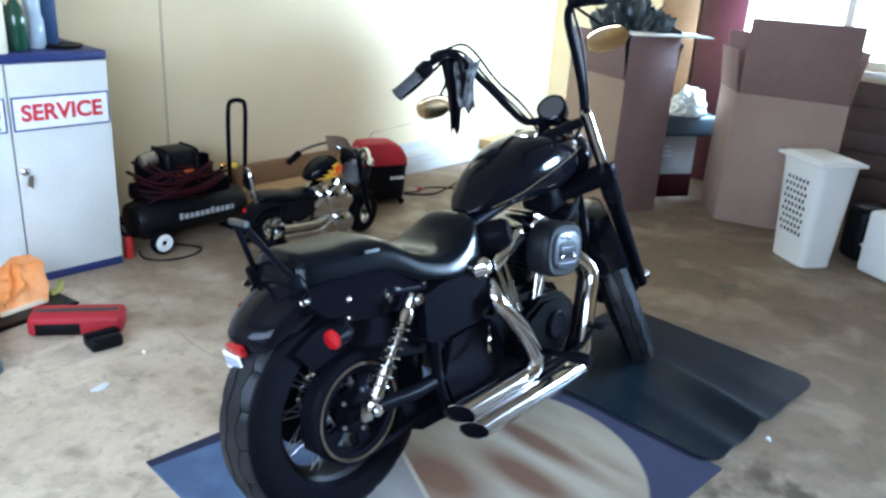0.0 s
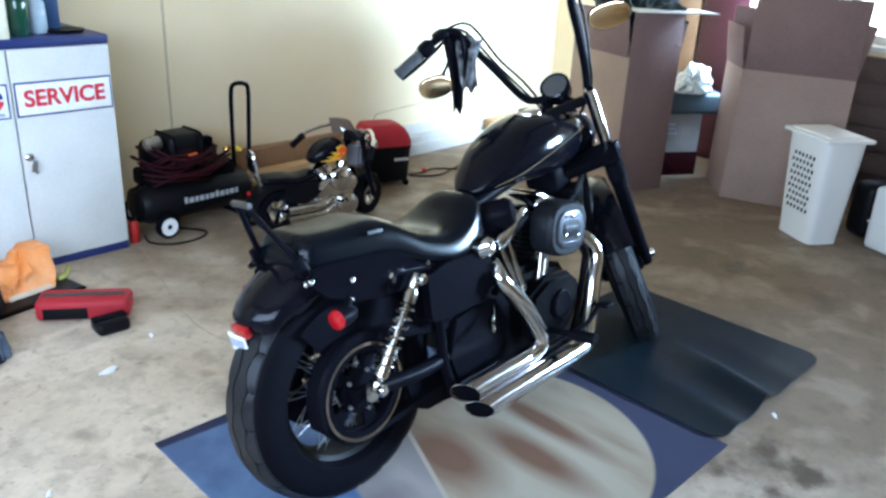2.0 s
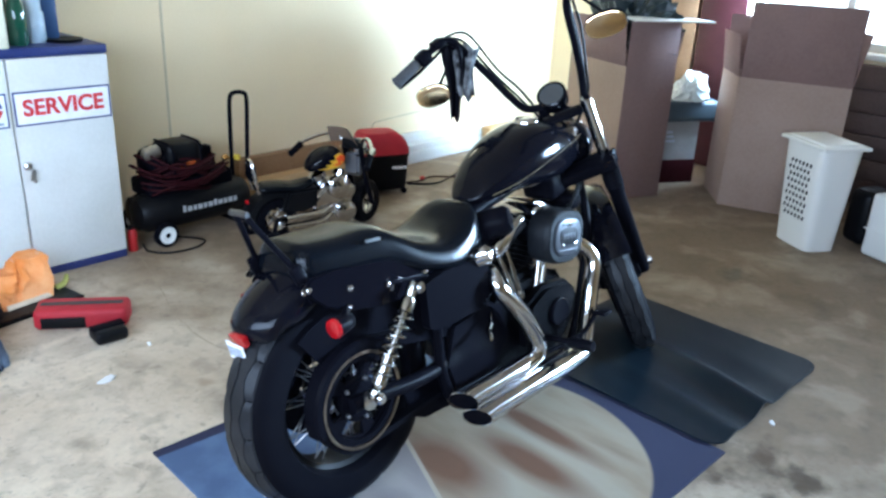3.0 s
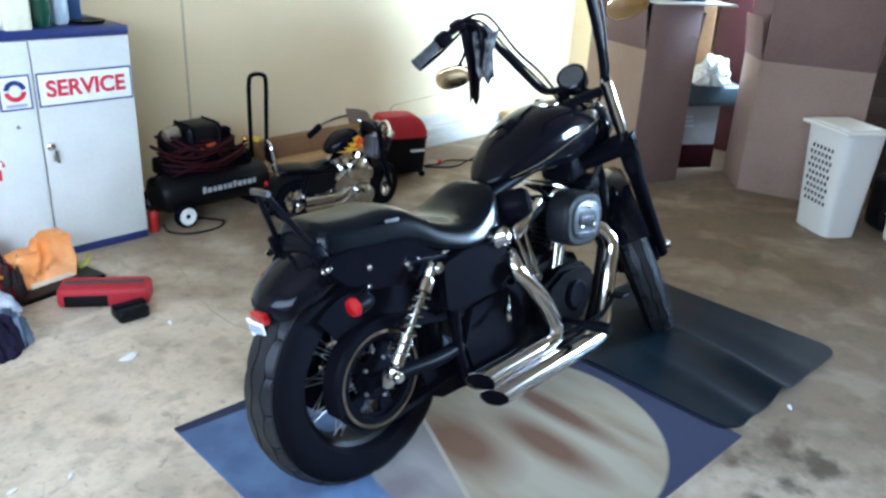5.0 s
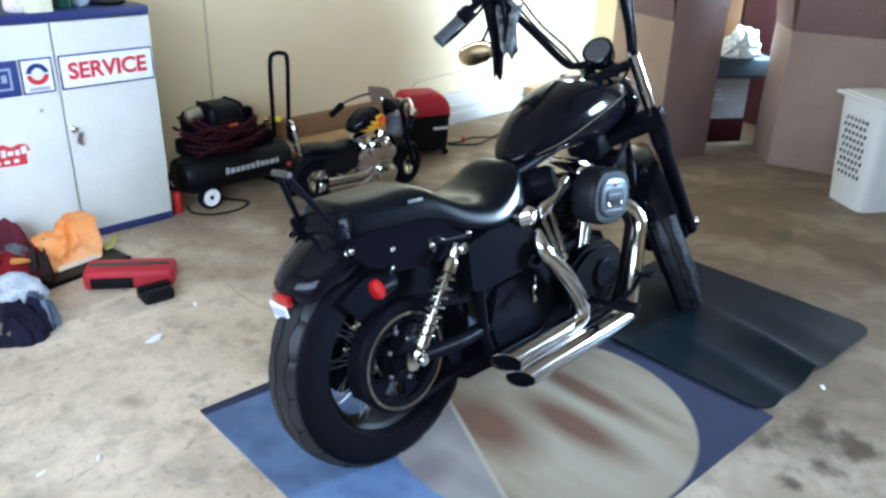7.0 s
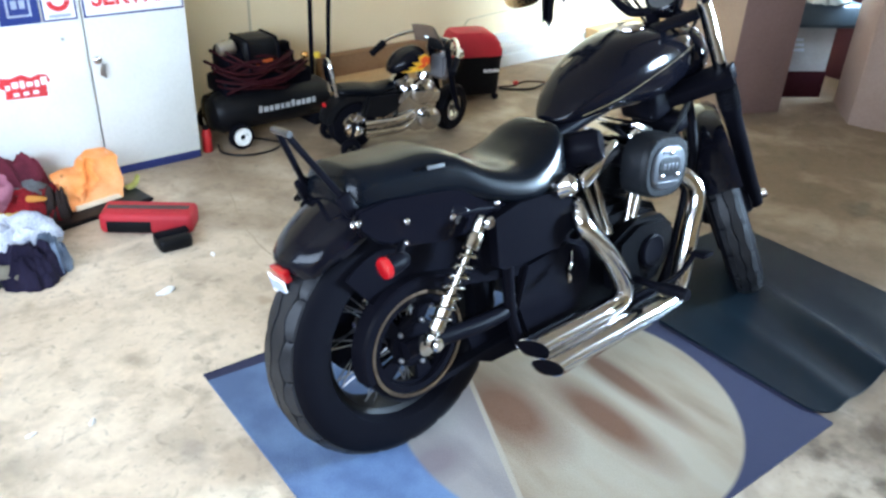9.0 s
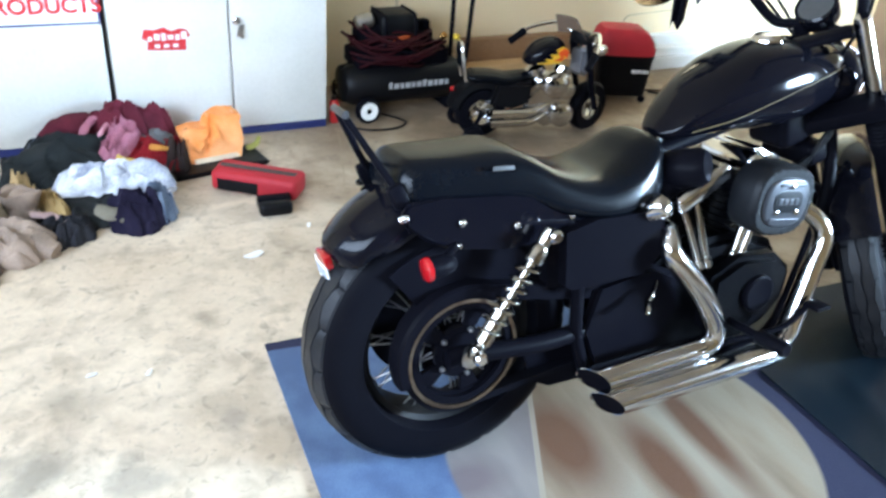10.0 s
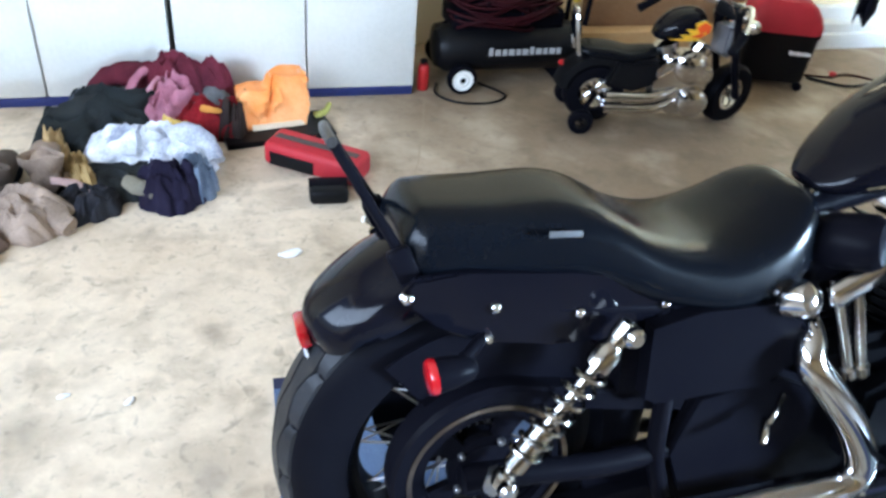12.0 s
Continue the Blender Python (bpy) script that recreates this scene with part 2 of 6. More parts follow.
def lathe(bm, profile, m=None, seg=32, closed=False, caps=True):
    """Turns (radius, height) points about the z axis of m."""
    m = m or Matrix()
    rings = [[bm.verts.new(m @ Vector((r * math.cos(a), r * math.sin(a), h))) for a in (2 * math.pi * k / seg for k in range(seg))] for r, h in profile]
    if closed:
        rings.append(rings[0])
        caps = False
    join_rings(bm, rings, caps)


def loft(bm, stations, seg=24, n=6, power=2.4, taper=0.0):
    """Rounded sections along x: (x, centre z, half height, half width)."""
    st = smooth_path([Vector((a[0], a[1], a[2])) for a in stations], n)
    sw = smooth_path([Vector((a[0], a[3], 0)) for a in stations], n)
    rings = []
    for p, q in zip(st, sw):
        ring = []
        for k in range(seg):
            a = 2 * math.pi * k / seg
            c, s = math.cos(a), math.sin(a)
            cy = math.copysign(abs(c) ** (2 / power), c)
            cz = math.copysign(abs(s) ** (2 / power), s)
            ring.append(bm.verts.new((p.x, max(q.y, 0.004) * cy * (1 - taper * (0.5 + 0.5 * cz)), p.y + max(p.z, 0.004) * cz)))
        rings.append(ring)
    join_rings(bm, rings)


def plate(bm, outline, y0, y1, bevel=0.0):
    """An (x, z) outline pushed through from y0 to y1."""
    a = [bm.verts.new((x, y0, z)) for x, z in outline]
    b = [bm.verts.new((x, y1, z)) for x, z in outline]
    k = len(a)
    fs = [bm.faces.new(a[::-1]), bm.faces.new(b)]
    for i in range(k):
        fs.append(bm.faces.new((a[i], a[(i + 1) % k], b[(i + 1) % k], b[i])))
    if bevel:
        es = list({e for fc in fs[:2] for e in fc.edges})
        bmesh.ops.bevel(bm, geom=es, offset=bevel, segments=2, affect="EDGES")


AXIS_Y = Matrix.Rotation(radians(90), 4, "X")


def towards(p, q):
    """A pose at p whose z axis points to q."""
    p, q = Vector(p), Vector(q)
    return Matrix.Translation(p) @ (q - p).to_track_quat("Z", "Y").to_matrix().to_4x4()


def text_mesh(text, size, mat, name, parent, m, label=""):
    cu = bpy.data.curves.new(name, "FONT")
    cu.body, cu.size, cu.extrude, cu.align_x, cu.align_y = text, size, 0.0008, "CENTER", "CENTER"
    cu.offset = size * 0.03
    tmp = new("tmp", cu)
    me = bpy.data.meshes.new_from_object(tmp.evaluated_get(bpy.context.evaluated_depsgraph_get()))
    bpy.data.objects.remove(tmp)
    me.materials.append(mat)
    ob = new(name, me)
    ob.parent = parent
    ob.matrix_basis = m
    if label:
        tagged(ob, label)
    return ob


# ---- structure ----
X0, X1, Y0, Y1, H = -1.0, 5.64, -2.0, 5.0, 2.5
# the far wall and what stands along it are two degrees askew to the rest
FAR = pose(1.61, 4.4, 0, 0, 0, 2.07) @ pose(-1.703, -4.465, 0)


def along_wall(ob):
    ob.matrix_basis = FAR @ ob.matrix_basis
    return ob



def slab(name, sx, sy, sz, at, mat, label, category, bevel=0.0):
    bm = bmesh.new()
    box(bm, sx, sy, sz, pose(*at), bevel)
    return tagged(part(name, bm, mat), label, category, kind="structure")


bm = bmesh.new()
bmesh.ops.create_grid(bm, x_segments=8, y_segments=8, size=30)
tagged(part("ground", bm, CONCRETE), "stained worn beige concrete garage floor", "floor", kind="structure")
along_wall(slab("wall_north", X1 - X0 + 0.6, 0.15, H, ((X0 + X1) / 2, Y1 + 0.075, 0), PLASTER, "cream painted drywall garage wall", "wall"))
bm = bmesh.new()
for y0, y1, z0, z1 in ((Y0, -0.15, 0, H), (3.35, Y1 + 0.15, 0, H), (-0.15, 3.35, 2.2, H)):
    box(bm, 0.15, y1 - y0, z1 - z0, pose(X0 - 0.075, (y0 + y1) / 2, z0))
tagged(part("wall_west", bm, PLASTER), "cream garage wall with an open doorway", "wall", kind="structure")
# end wall with two windows
WINDOWS = ((2.2, 3.42, 0.93, 1.55), (-0.4, 0.7, 0.95, 1.75))
WZ0 = 0.93
bm = bmesh.new()
cuts = [Y0, -0.4, 0.7, 2.2, 3.42, Y1 + 0.15]
for k in range(5):
    y0, y1 = cuts[k], cuts[k + 1]
    for z0, z1 in {1: ((0, 0.95), (1.75, H)), 3: ((0, 0.93), (1.55, H))}.get(k, ((0, H),)):
        box(bm, 0.15, y1 - y0, z1 - z0, pose(X1 + 0.075, (y0 + y1) / 2, z0))
tagged(part("wall_east", bm, PLASTER), "cream painted end wall with two windows", "wall", kind="structure")
for k, (WY0, WY1, WZ0, WZ1) in enumerate(WINDOWS):
    win = thing("window_%d" % (k + 1), "white framed garage window bright with daylight", "window", kind="structure")
    bm = bmesh.new()
    box(bm, 0.2, WY1 - WY0 + 0.1, 0.035, pose(X1 + 0.01, (WY0 + WY1) / 2, WZ0 - 0.035), 0.006)
    part("window_sill", bm, WHITE_PAINT, win)
    bm = bmesh.new()
    for y in (WY0 + 0.025, WY1 - 0.025, (WY0 + WY1) / 2):
        box(bm, 0.06, 0.05, WZ1 - WZ0, pose(X1 + 0.1, y, WZ0))
    for z in (WZ0, WZ1 - 0.05):
        box(bm, 0.055, WY1 - WY0, 0.05, pose(X1 + 0.1, (WY0 + WY1) / 2, z))
    part("window_frame", bm, WHITE_PAINT, win)
slab("backdrop", 0.02, 8.0, 3.2, (7.2, 2.0, 0.02), SKY_GLOW, "bright overcast sky outside the garage windows", "sky")
slab("wall_south", X1 - X0 + 0.3, 0.15, H, ((X0 + X1) / 2, Y0 - 0.075, 0), PLASTER, "cream painted drywall rear wall", "wall")
slab("ceiling", X1 - X0 + 0.3, Y1 - Y0 + 0.7, 0.1, ((X0 + X1) / 2, (Y0 + Y1) / 2, H), CEILING, "plain off-white garage ceiling", "ceiling")
along_wall(slab("trim", 0.012, 0.003, H, (2.25, Y1 - 0.002, 0), SEAM, "taped drywall joint on the cream wall", "trim"))

# ---- motorcycle ----
bike = thing("motorcycle", "gloss black cruiser motorcycle with ape-hanger handlebars, parked leaning on a rug", "motorcycle", pose(1.311, 2.366, 0.003, 0, 0, 3.4) @ pose(0, 0, 0, -8, 0, 0))
WHEEL_R, AXLE_Z = 0.322, 0.321


def tyre_profile(r, w, k):
    """Half-round section of a tyre: (radius, side) points, closed."""
    pts = []
    for i in range(17):
        a = math.pi * (i / 16)
        pts.append((r - k + k * abs(math.sin(a)) ** 0.62, -w / 2 * math.copysign(abs(math.cos(a)) ** 0.8, math.cos(a))))
    pts += [(r - k - 0.012, w * 0.36), (r - k - 0.012, -w * 0.36)]
    return pts


def wheel(name, r, w, k, parent, m, disc_side, pulley, steel_rim):
    bm = bmesh.new()
    lathe(bm, tyre_profile(r - 0.005, w, k - 0.005), m @ AXIS_Y, 128, closed=True)
    tyre = part(name, bm, RUBBER, parent, "black tyre with block tread")
    # tread: a centre rib and two shoulders parted by zigzag grooves
    bm = bmesh.new()
    seg, per = 160, 8

    def height(t):
        return r - k + k * math.sqrt(max(0.0, 1 - abs(t) ** 2.5)) ** 0.62

    rings = []
    for i in range(seg):
        a = 2 * math.pi * i / seg
        zig = (abs((i % per) - per / 2) / (per / 2) - 0.5) * 0.13
        slot = 0.005 if i % per == 0 else 0.0
        ring = []
        for t, d in ((-0.74, 0.006), (-0.72, slot), (-0.48 + zig, slot), (-0.475 + zig, 0.006), (-0.445 + zig, 0.006), (-0.44 + zig, 0), (-0.04 - zig, 0), (-0.035 - zig, 0.006), (0.035 - zig, 0.006), (0.04 - zig, 0), (0.44 + zig, 0), (0.445 + zig, 0.006), (0.475 + zig, 0.006), (0.48 + zig, slot), (0.72, slot), (0.74, 0.006)):
            h = height(t) - d
            ring.append(bm.verts.new(m @ AXIS_Y @ Vector((h * math.cos(a), h * math.sin(a), t * w / 2))))
        rings.append(ring)
    join_rings(bm, rings + rings[:1], caps=False, closed=False)
    part("tread", bm, TREAD, tyre, "dusty rubber tread with zigzag grooves", angle=25)
    ri = r - k - 0.004
    bm = bmesh.new()
    lathe(bm, [(ri, w * 0.37), (ri + 0.008, w * 0.36), (ri + 0.008, w * 0.33), (ri - 0.014, w * 0.27), (ri - 0.02, 0), (ri - 0.014, -w * 0.27), (ri + 0.008, -w * 0.33), (ri + 0.008, -w * 0.36), (ri, -w * 0.37), (ri - 0.02, -w * 0.28), (ri - 0.028, 0), (ri - 0.02, w * 0.28)], m @ AXIS_Y, 64, closed=True)
    part("rim", bm, steel_rim, tyre, "dark wheel rim")
    bm = bmesh.new()
    lathe(bm, [(0.018, -0.085), (0.045, -0.08), (0.052, -0.06), (0.03, -0.045), (0.028, 0.045), (0.052, 0.06), (0.045, 0.08), (0.018, 0.085)], m @ AXIS_Y, 28)
    part("hub", bm, SATIN_BLACK, tyre)
    first = None
    for i in range(40):
        a = 2 * math.pi * i / 40
        side = 1 if i % 2 else -1
        tw = (0.55 if (i // 2) % 2 else -0.55)
        p = Vector((0.046 * math.cos(a), side * 0.055, 0.046 * math.sin(a)))
        q = Vector(((ri - 0.02) * math.cos(a + tw * 0.42), side * 0.012, (ri - 0.02) * math.sin(a + tw * 0.42)))
        if first is None:
            bm = bmesh.new()
            lathe(bm, [(0.0019, 0), (0.0019, (q - p).length)], None, 6)
            first = part("spoke", bm, DARK_STEEL, tyre)
            first.matrix_basis = m @ towards(p, q)
        else:
            again("spoke", first, m @ towards(p, q), tyre)
    bm = bmesh.new()
    lathe(bm, [(0.055, 0), (0.085, 0.0), (0.09, 0.003), (0.146, 0.003), (0.146, 0.008), (0.055, 0.008)], m @ Matrix.Translation((0, disc_side, 0)) @ AXIS_Y, 48, closed=True)
    part("brake_disc", bm, SATIN_BLACK, tyre)
    if pulley:
        mm = m @ Matrix.Translation((0, pulley, 0)) @ AXIS_Y
        bm = bmesh.new()
        lathe(bm, [(0.108, -0.018), (0.126, -0.018), (0.126, 0.018), (0.108, 0.018)], mm, 60, closed=True)
        lathe(bm, [(0.02, -0.014), (0.05, -0.012), (0.05, 0.012), (0.02, 0.014)], mm, 32)
        part("belt_pulley", bm, SATIN_BLACK, tyre)
        bm = bmesh.new()
        lathe(bm, [(0.045, -0.008), (0.062, -0.008), (0.062, 0.006), (0.045, 0.01)], mm, 40, closed=True)
        lathe(bm, [(0.1, -0.008), (0.112, -0.008), (0.112, 0.006), (0.1, 0.006)], mm, 60, closed=True)
        part("pulley_web", bm, SATIN_BLACK, tyre)
        for i in range(5):
            bm = bmesh.new()
            turns = [i * 1.2566 + 0.98 + q * 0.075 for q in range(7)]
            join_rings(bm, [[bm.verts.new(mm @ Vector((d * math.cos(a), d * math.sin(a), h))) for d, h in ((0.06, -0.007), (0.102, -0.007), (0.102, 0.005), (0.06, 0.005))] for a in turns])
            part("pulley_arm", bm, SATIN_BLACK, tyre)
            bm = bmesh.new()
            a = i * 1.2566 + 1.2
            lathe(bm, [(0.006, 0), (0.006, 0.006), (0.004, 0.009)], mm @ pose(0.056 * math.cos(a), 0.056 * math.sin(a), 0.008), 10)
            part("pulley_bolt", bm, DARK_STEEL, tyre)
        bm = bmesh.new()
        lathe(bm, [(0.125, 0.022), (0.133, 0.023), (0.133, 0.018), (0.125, 0.018)], mm, 60, closed=True)
        part("pulley_flange", bm, material("worn_bronze_steel", (0.26, 0.21, 0.16), 0.3, 1.0, (0.12, 0.09, 0.07), 9, 90, 0.1, amount=0.6), tyre, "worn steel flange")
    return tyre


DARK_RIM = material("dark_rim_metal", (0.01, 0.01, 0.011), 0.5, 0.0, (0.016, 0.015, 0.014), 8, 100, 0.02, spec=0.08)
wheel("rear_wheel", WHEEL_R, 0.152, 0.105, bike, pose(-0.006, 0, AXLE_Z), 0.085, -0.096, DARK_RIM)

# rear fender, its tail rounded off
bm = bmesh.new()
rings = []
for i in range(-3, 37):
    j = max(0.0, i)
    a = radians(134 - i * 3.95) if i >= 0 else radians(134 + (0.5, 0.9, 1.1)[-1 - i] * 3.95)
    t = (i + 3) / 8.0
    wide = math.sqrt(max(0.0, 1 - (1 - min(1.0, t)) ** 2)) * 0.8 + 0.2
    lift = 0.07 * max(0.0, 1 - (i + 3) / 7.0) ** 1.5
    drop = 0.03 * max(0.0, 1 - j / 24) ** 1.3 + 0.028 * max(0.0, 1 - (i + 3) / 4.5) ** 2
    ring = []
    for y, rad in [(0.094 * math.copysign(1, s), 0.33) for s in (-1,)] + [(0.098 * math.sin(q), 0.352 + 0.062 * abs(math.cos(q)) ** 0.8) for q in (radians(-90 + 11.25 * k) for k in range(17))] + [(0.094, 0.33), (0.088, 0.33)] + [(0.091 * math.sin(q), 0.35 + 0.055 * abs(math.cos(q)) ** 0.8) for q in (radians(90 - 22.5 * k) for k in range(9))] + [(-0.088, 0.33)]:
        rad = max(rad, 0.33 + lift) - drop
        ring.append(bm.verts.new((rad * math.cos(a), y * wide, AXLE_Z + rad * math.sin(a))))
    rings.append(ring)
join_rings(bm, rings)
part("rear_fender", bm, BLACK_PAINT, bike, angle=60)
# tail lamp and plate under the tip
bm = bmesh.new()
box(bm, 0.018, 0.064, 0.03, pose(-0.268, 0, 0.54, 0, -14, 0), 0.006)
part("tail_light", bm, RED_LENS, bike, "red tail light lens")
bm = bmesh.new()
box(bm, 0.004, 0.068, 0.05, pose(-0.262, 0.025, 0.492, 0, -12, 0), 0.002)
plate_ob = part("plate", bm, SIGN_WHITE, bike, "white plate with grey bars")
bm = bmesh.new()
for i in range(5):
    box(bm, 0.0015, 0.008, 0.026, pose(-0.262, 0.025, 0.492, 0, -12, 0) @ pose(-0.003, -0.024 + 0.012 * i, 0.012))
part("marking", bm, GREY_PRINT, plate_ob)

# struts along the fender
for side in (-1, 1):
    bm = bmesh.new()
    plate(bm, [(-0.15, 0.668), (-0.135, 0.688), (-0.06, 0.69), (0.1, 0.672), (0.3, 0.63), (0.345, 0.6), (0.33, 0.565), (0.22, 0.552), (0.08, 0.556), (-0.04, 0.575), (-0.1, 0.605), (-0.14, 0.64)], side * 0.104, side * 0.122, 0.005)
    st = part("fender_strut", bm, BLACK_PAINT, bike)
    for x, z in ((-0.145, 0.662), (-0.02, 0.632), (0.11, 0.606), (0.25, 0.602)):
        bm = bmesh.new()
        lathe(bm, [(0.008, 0), (0.008, 0.004), (0.005, 0.007), (0.001, 0.008)], pose(x, side * 0.122, z, 90 if side < 0 else -90), 14)
        part("bolt", bm, CHROME, st, "chrome bolt")
# turn signals
for side in (-1, 1):
    at = towards((-0.074, side * 0.175, 0.576), (-0.2, side * 0.178, 0.566))
    bm = bmesh.new()
    sweep(bm, [(-0.03, side * 0.115, 0.585), (-0.06, side * 0.145, 0.582), (-0.085, side * 0.165, 0.578)], 0.009, 10)
    lathe(bm, [(0.008, -0.012), (0.016, -0.004), (0.022, 0.018), (0.0245, 0.048)], at, 28)
    ts = part("turn_signal", bm, SATIN_BLACK, bike)
    bm = bmesh.new()
    lathe(bm, [(0.0248, 0.046), (0.0252, 0.052), (0.0225, 0.056), (0.013, 0.058), (0.002, 0.059)], at, 28)
    part("lens", bm, RED_LENS, ts, "glossy red lens")
    bm = bmesh.new()
    lathe(bm, [(0.007, 0), (0.007, 0.01), (0.004, 0.014)], pose(-0.03, side * 0.122, 0.587, 90 if side < 0 else -90), 12)
    part("signal_nut", bm, CHROME, ts, "chrome nut")

# seat
bm = bmesh.new()
loft(bm, [(-0.142, 0.7, 0.012, 0.07), (-0.138, 0.703, 0.03, 0.088), (-0.118, 0.711, 0.046, 0.106), (-0.09, 0.709, 0.052, 0.113), (0.0, 0.705, 0.053, 0.12), (0.09, 0.702, 0.056, 0.126), (0.14, 0.692, 0.056, 0.131), (0.185, 0.672, 0.054, 0.139), (0.235, 0.648, 0.05, 0.148), (0.3, 0.63, 0.047, 0.155), (0.36, 0.624, 0.05, 0.157), (0.425, 0.634, 0.061, 0.151), (0.475, 0.654, 0.071, 0.138), (0.508, 0.667, 0.07, 0.12), (0.528, 0.675, 0.056, 0.096), (0.542, 0.681, 0.03, 0.056)], 56, 6, 3.5, 0.2)
part("seat", bm, LEATHER, bike, "two-up black vinyl seat")
bm = bmesh.new()
box(bm, 0.05, 0.002, 0.009, pose(0.075, -0.1175, 0.728, -12, 4, 0), 0.0005)
part("emblem", bm, GRIP_RUBBER, bike, "small grey seat tag")

# tank
bm = bmesh.new()
loft(bm, [(0.554, 0.727, 0.008, 0.03), (0.573, 0.733, 0.022, 0.054), (0.61, 0.752, 0.042, 0.08), (0.68, 0.783, 0.068, 0.108), (0.77, 0.808, 0.092, 0.126), (0.86, 0.818, 0.107, 0.131), (0.96, 0.823, 0.104, 0.124), (1.05, 0.828, 0.088, 0.106), (1.11, 0.832, 0.062, 0.078), (1.135, 0.834, 0.028, 0.045)], 40, 6, 2.4)
tank = part("fuel_tank", bm, BLACK_PAINT, bike)
bm = bmesh.new()
lathe(bm, [(0.043, 0), (0.043, 0.008), (0.036, 0.018), (0.012, 0.022), (0.001, 0.022)], pose(0.885, -0.01, 0.92, 0, -3, 0), 28)
part("fuel_cap", bm, CHROME, tank, "chrome fuel cap")
bm = bmesh.new()
for side in (-1, 1):
    sweep(bm, [(0.61, side * 0.0785, 0.737), (0.7, side * 0.1135, 0.765), (0.8, side * 0.1295, 0.799), (0.9, side * 0.1305, 0.828), (1.0, side * 0.1185, 0.85), (1.07, side * 0.0985, 0.862)], 0.0013, 6)
part("pinstripe", bm, material("gold_pinstripe", (0.15, 0.115, 0.06), 0.5), tank, "thin gold pinstripe")
bm = bmesh.new()
lathe(bm, [(0.016, -0.02), (0.016, 0.0), (0.01, 0.006)], pose(0.578, 0, 0.722, 0, 20, 0), 16)
part("tank_bolt", bm, CHROME, tank)

# frame
bm = bmesh.new()
sweep(bm, [(0.25, 0, 0.6), (0.6, 0, 0.68), (0.95, 0, 0.76), (1.13, 0, 0.84)], 0.024)
for side in (-1, 1):
    sweep(bm, [(1.15, side * 0.02, 0.74), (1.1, side * 0.1, 0.55), (1.02, side * 0.12, 0.3), (0.95, side * 0.12, 0.15), (0.8, side * 0.12, 0.12), (0.4, side * 0.12, 0.14), (0.3, side * 0.12, 0.26), (0.28, side * 0.12, 0.45), (0.25, side * 0.11, 0.59)], 0.016)
    sweep(bm, [(0.25, side * 0.11, 0.59), (0.05, side * 0.108, 0.62), (-0.1, side * 0.106, 0.65)], 0.014)
lathe(bm, [(0.03, -0.08), (0.034, -0.07), (0.034, 0.07), (0.03, 0.08)], towards((1.163, 0, 0.828), (1.063, 0, 1.001)), 20)
part("frame", bm, SATIN_BLACK, bike)
# coil, horn and wiring in front of the engine, under the tank
bm = bmesh.new()
box(bm, 0.1, 0.13, 0.1, pose(1.0, 0, 0.655, 0, -14, 0), 0.02, 3)
box(bm, 0.07, 0.17, 0.06, pose(1.07, 0, 0.6, 0, -14, 0), 0.015, 3)
part("coil_cover", bm, SATIN_BLACK, bike)
bm = bmesh.new()
lathe(bm, [(0.02, -0.02), (0.045, -0.014), (0.05, 0.0), (0.044, 0.012), (0.015, 0.016)], pose(1.1, -0.06, 0.5, 0, 70, 0), 24)
part("horn", bm, SATIN_BLACK, bike)
for k in range(3):
    bm = bmesh.new()
    sweep(bm, [(1.1, -0.05 - 0.012 * k, 0.86), (1.12, -0.075 - 0.01 * k, 0.77), (1.08 - 0.01 * k, -0.085, 0.67), (1.0, -0.07, 0.6 - 0.02 * k)], 0.006, 8)
    part("wiring", bm, BLACK_PLASTIC, bike)
# swingarm and guards
bm = bmesh.new()
for side in (-1, 1):
    sweep(bm, [(0.36, side * 0.1, 0.3), (0.2, side * 0.118, 0.3), (0.0, side * 0.12, AXLE_Z), (-0.05, side * 0.12, AXLE_Z)], 0.022, 10)
part("swingarm", bm, SATIN_BLACK, bike)
bm = bmesh.new()
lathe(bm, [(0.012, -0.145), (0.024, -0.142), (0.024, -0.125), (0.012, -0.12), (0.012, 0.12), (0.024, 0.125), (0.024, 0.142), (0.012, 0.145)], pose(0, 0, AXLE_Z) @ AXIS_Y, 12)
part("axle", bm, STEEL, bike, "steel axle with nuts")
bm = bmesh.new()
for z0, z1 in ((0.128, 0.146), (-0.146, -0.128)):
    plate(bm, [(-0.006, AXLE_Z + z0), (0.25, 0.32 + z0 * 0.8), (0.52, 0.3 + z0 * 0.55), (0.52, 0.3 + z1 * 0.55), (0.25, 0.32 + z1 * 0.8), (-0.006, AXLE_Z + z1)], -0.112, -0.08, 0.0)
rings = []
for i in range(25):
    a = radians(80 + i * 200 / 24)
    rings.append([bm.verts.new((-0.006 + r * math.cos(a), y, AXLE_Z + r * math.sin(a))) for r, y in ((0.128, -0.112), (0.146, -0.112), (0.146, -0.08), (0.128, -0.08))])
join_rings(bm, rings)
part("drive_belt", bm, RUBBER, bike)
bm = bmesh.new()
rings = []
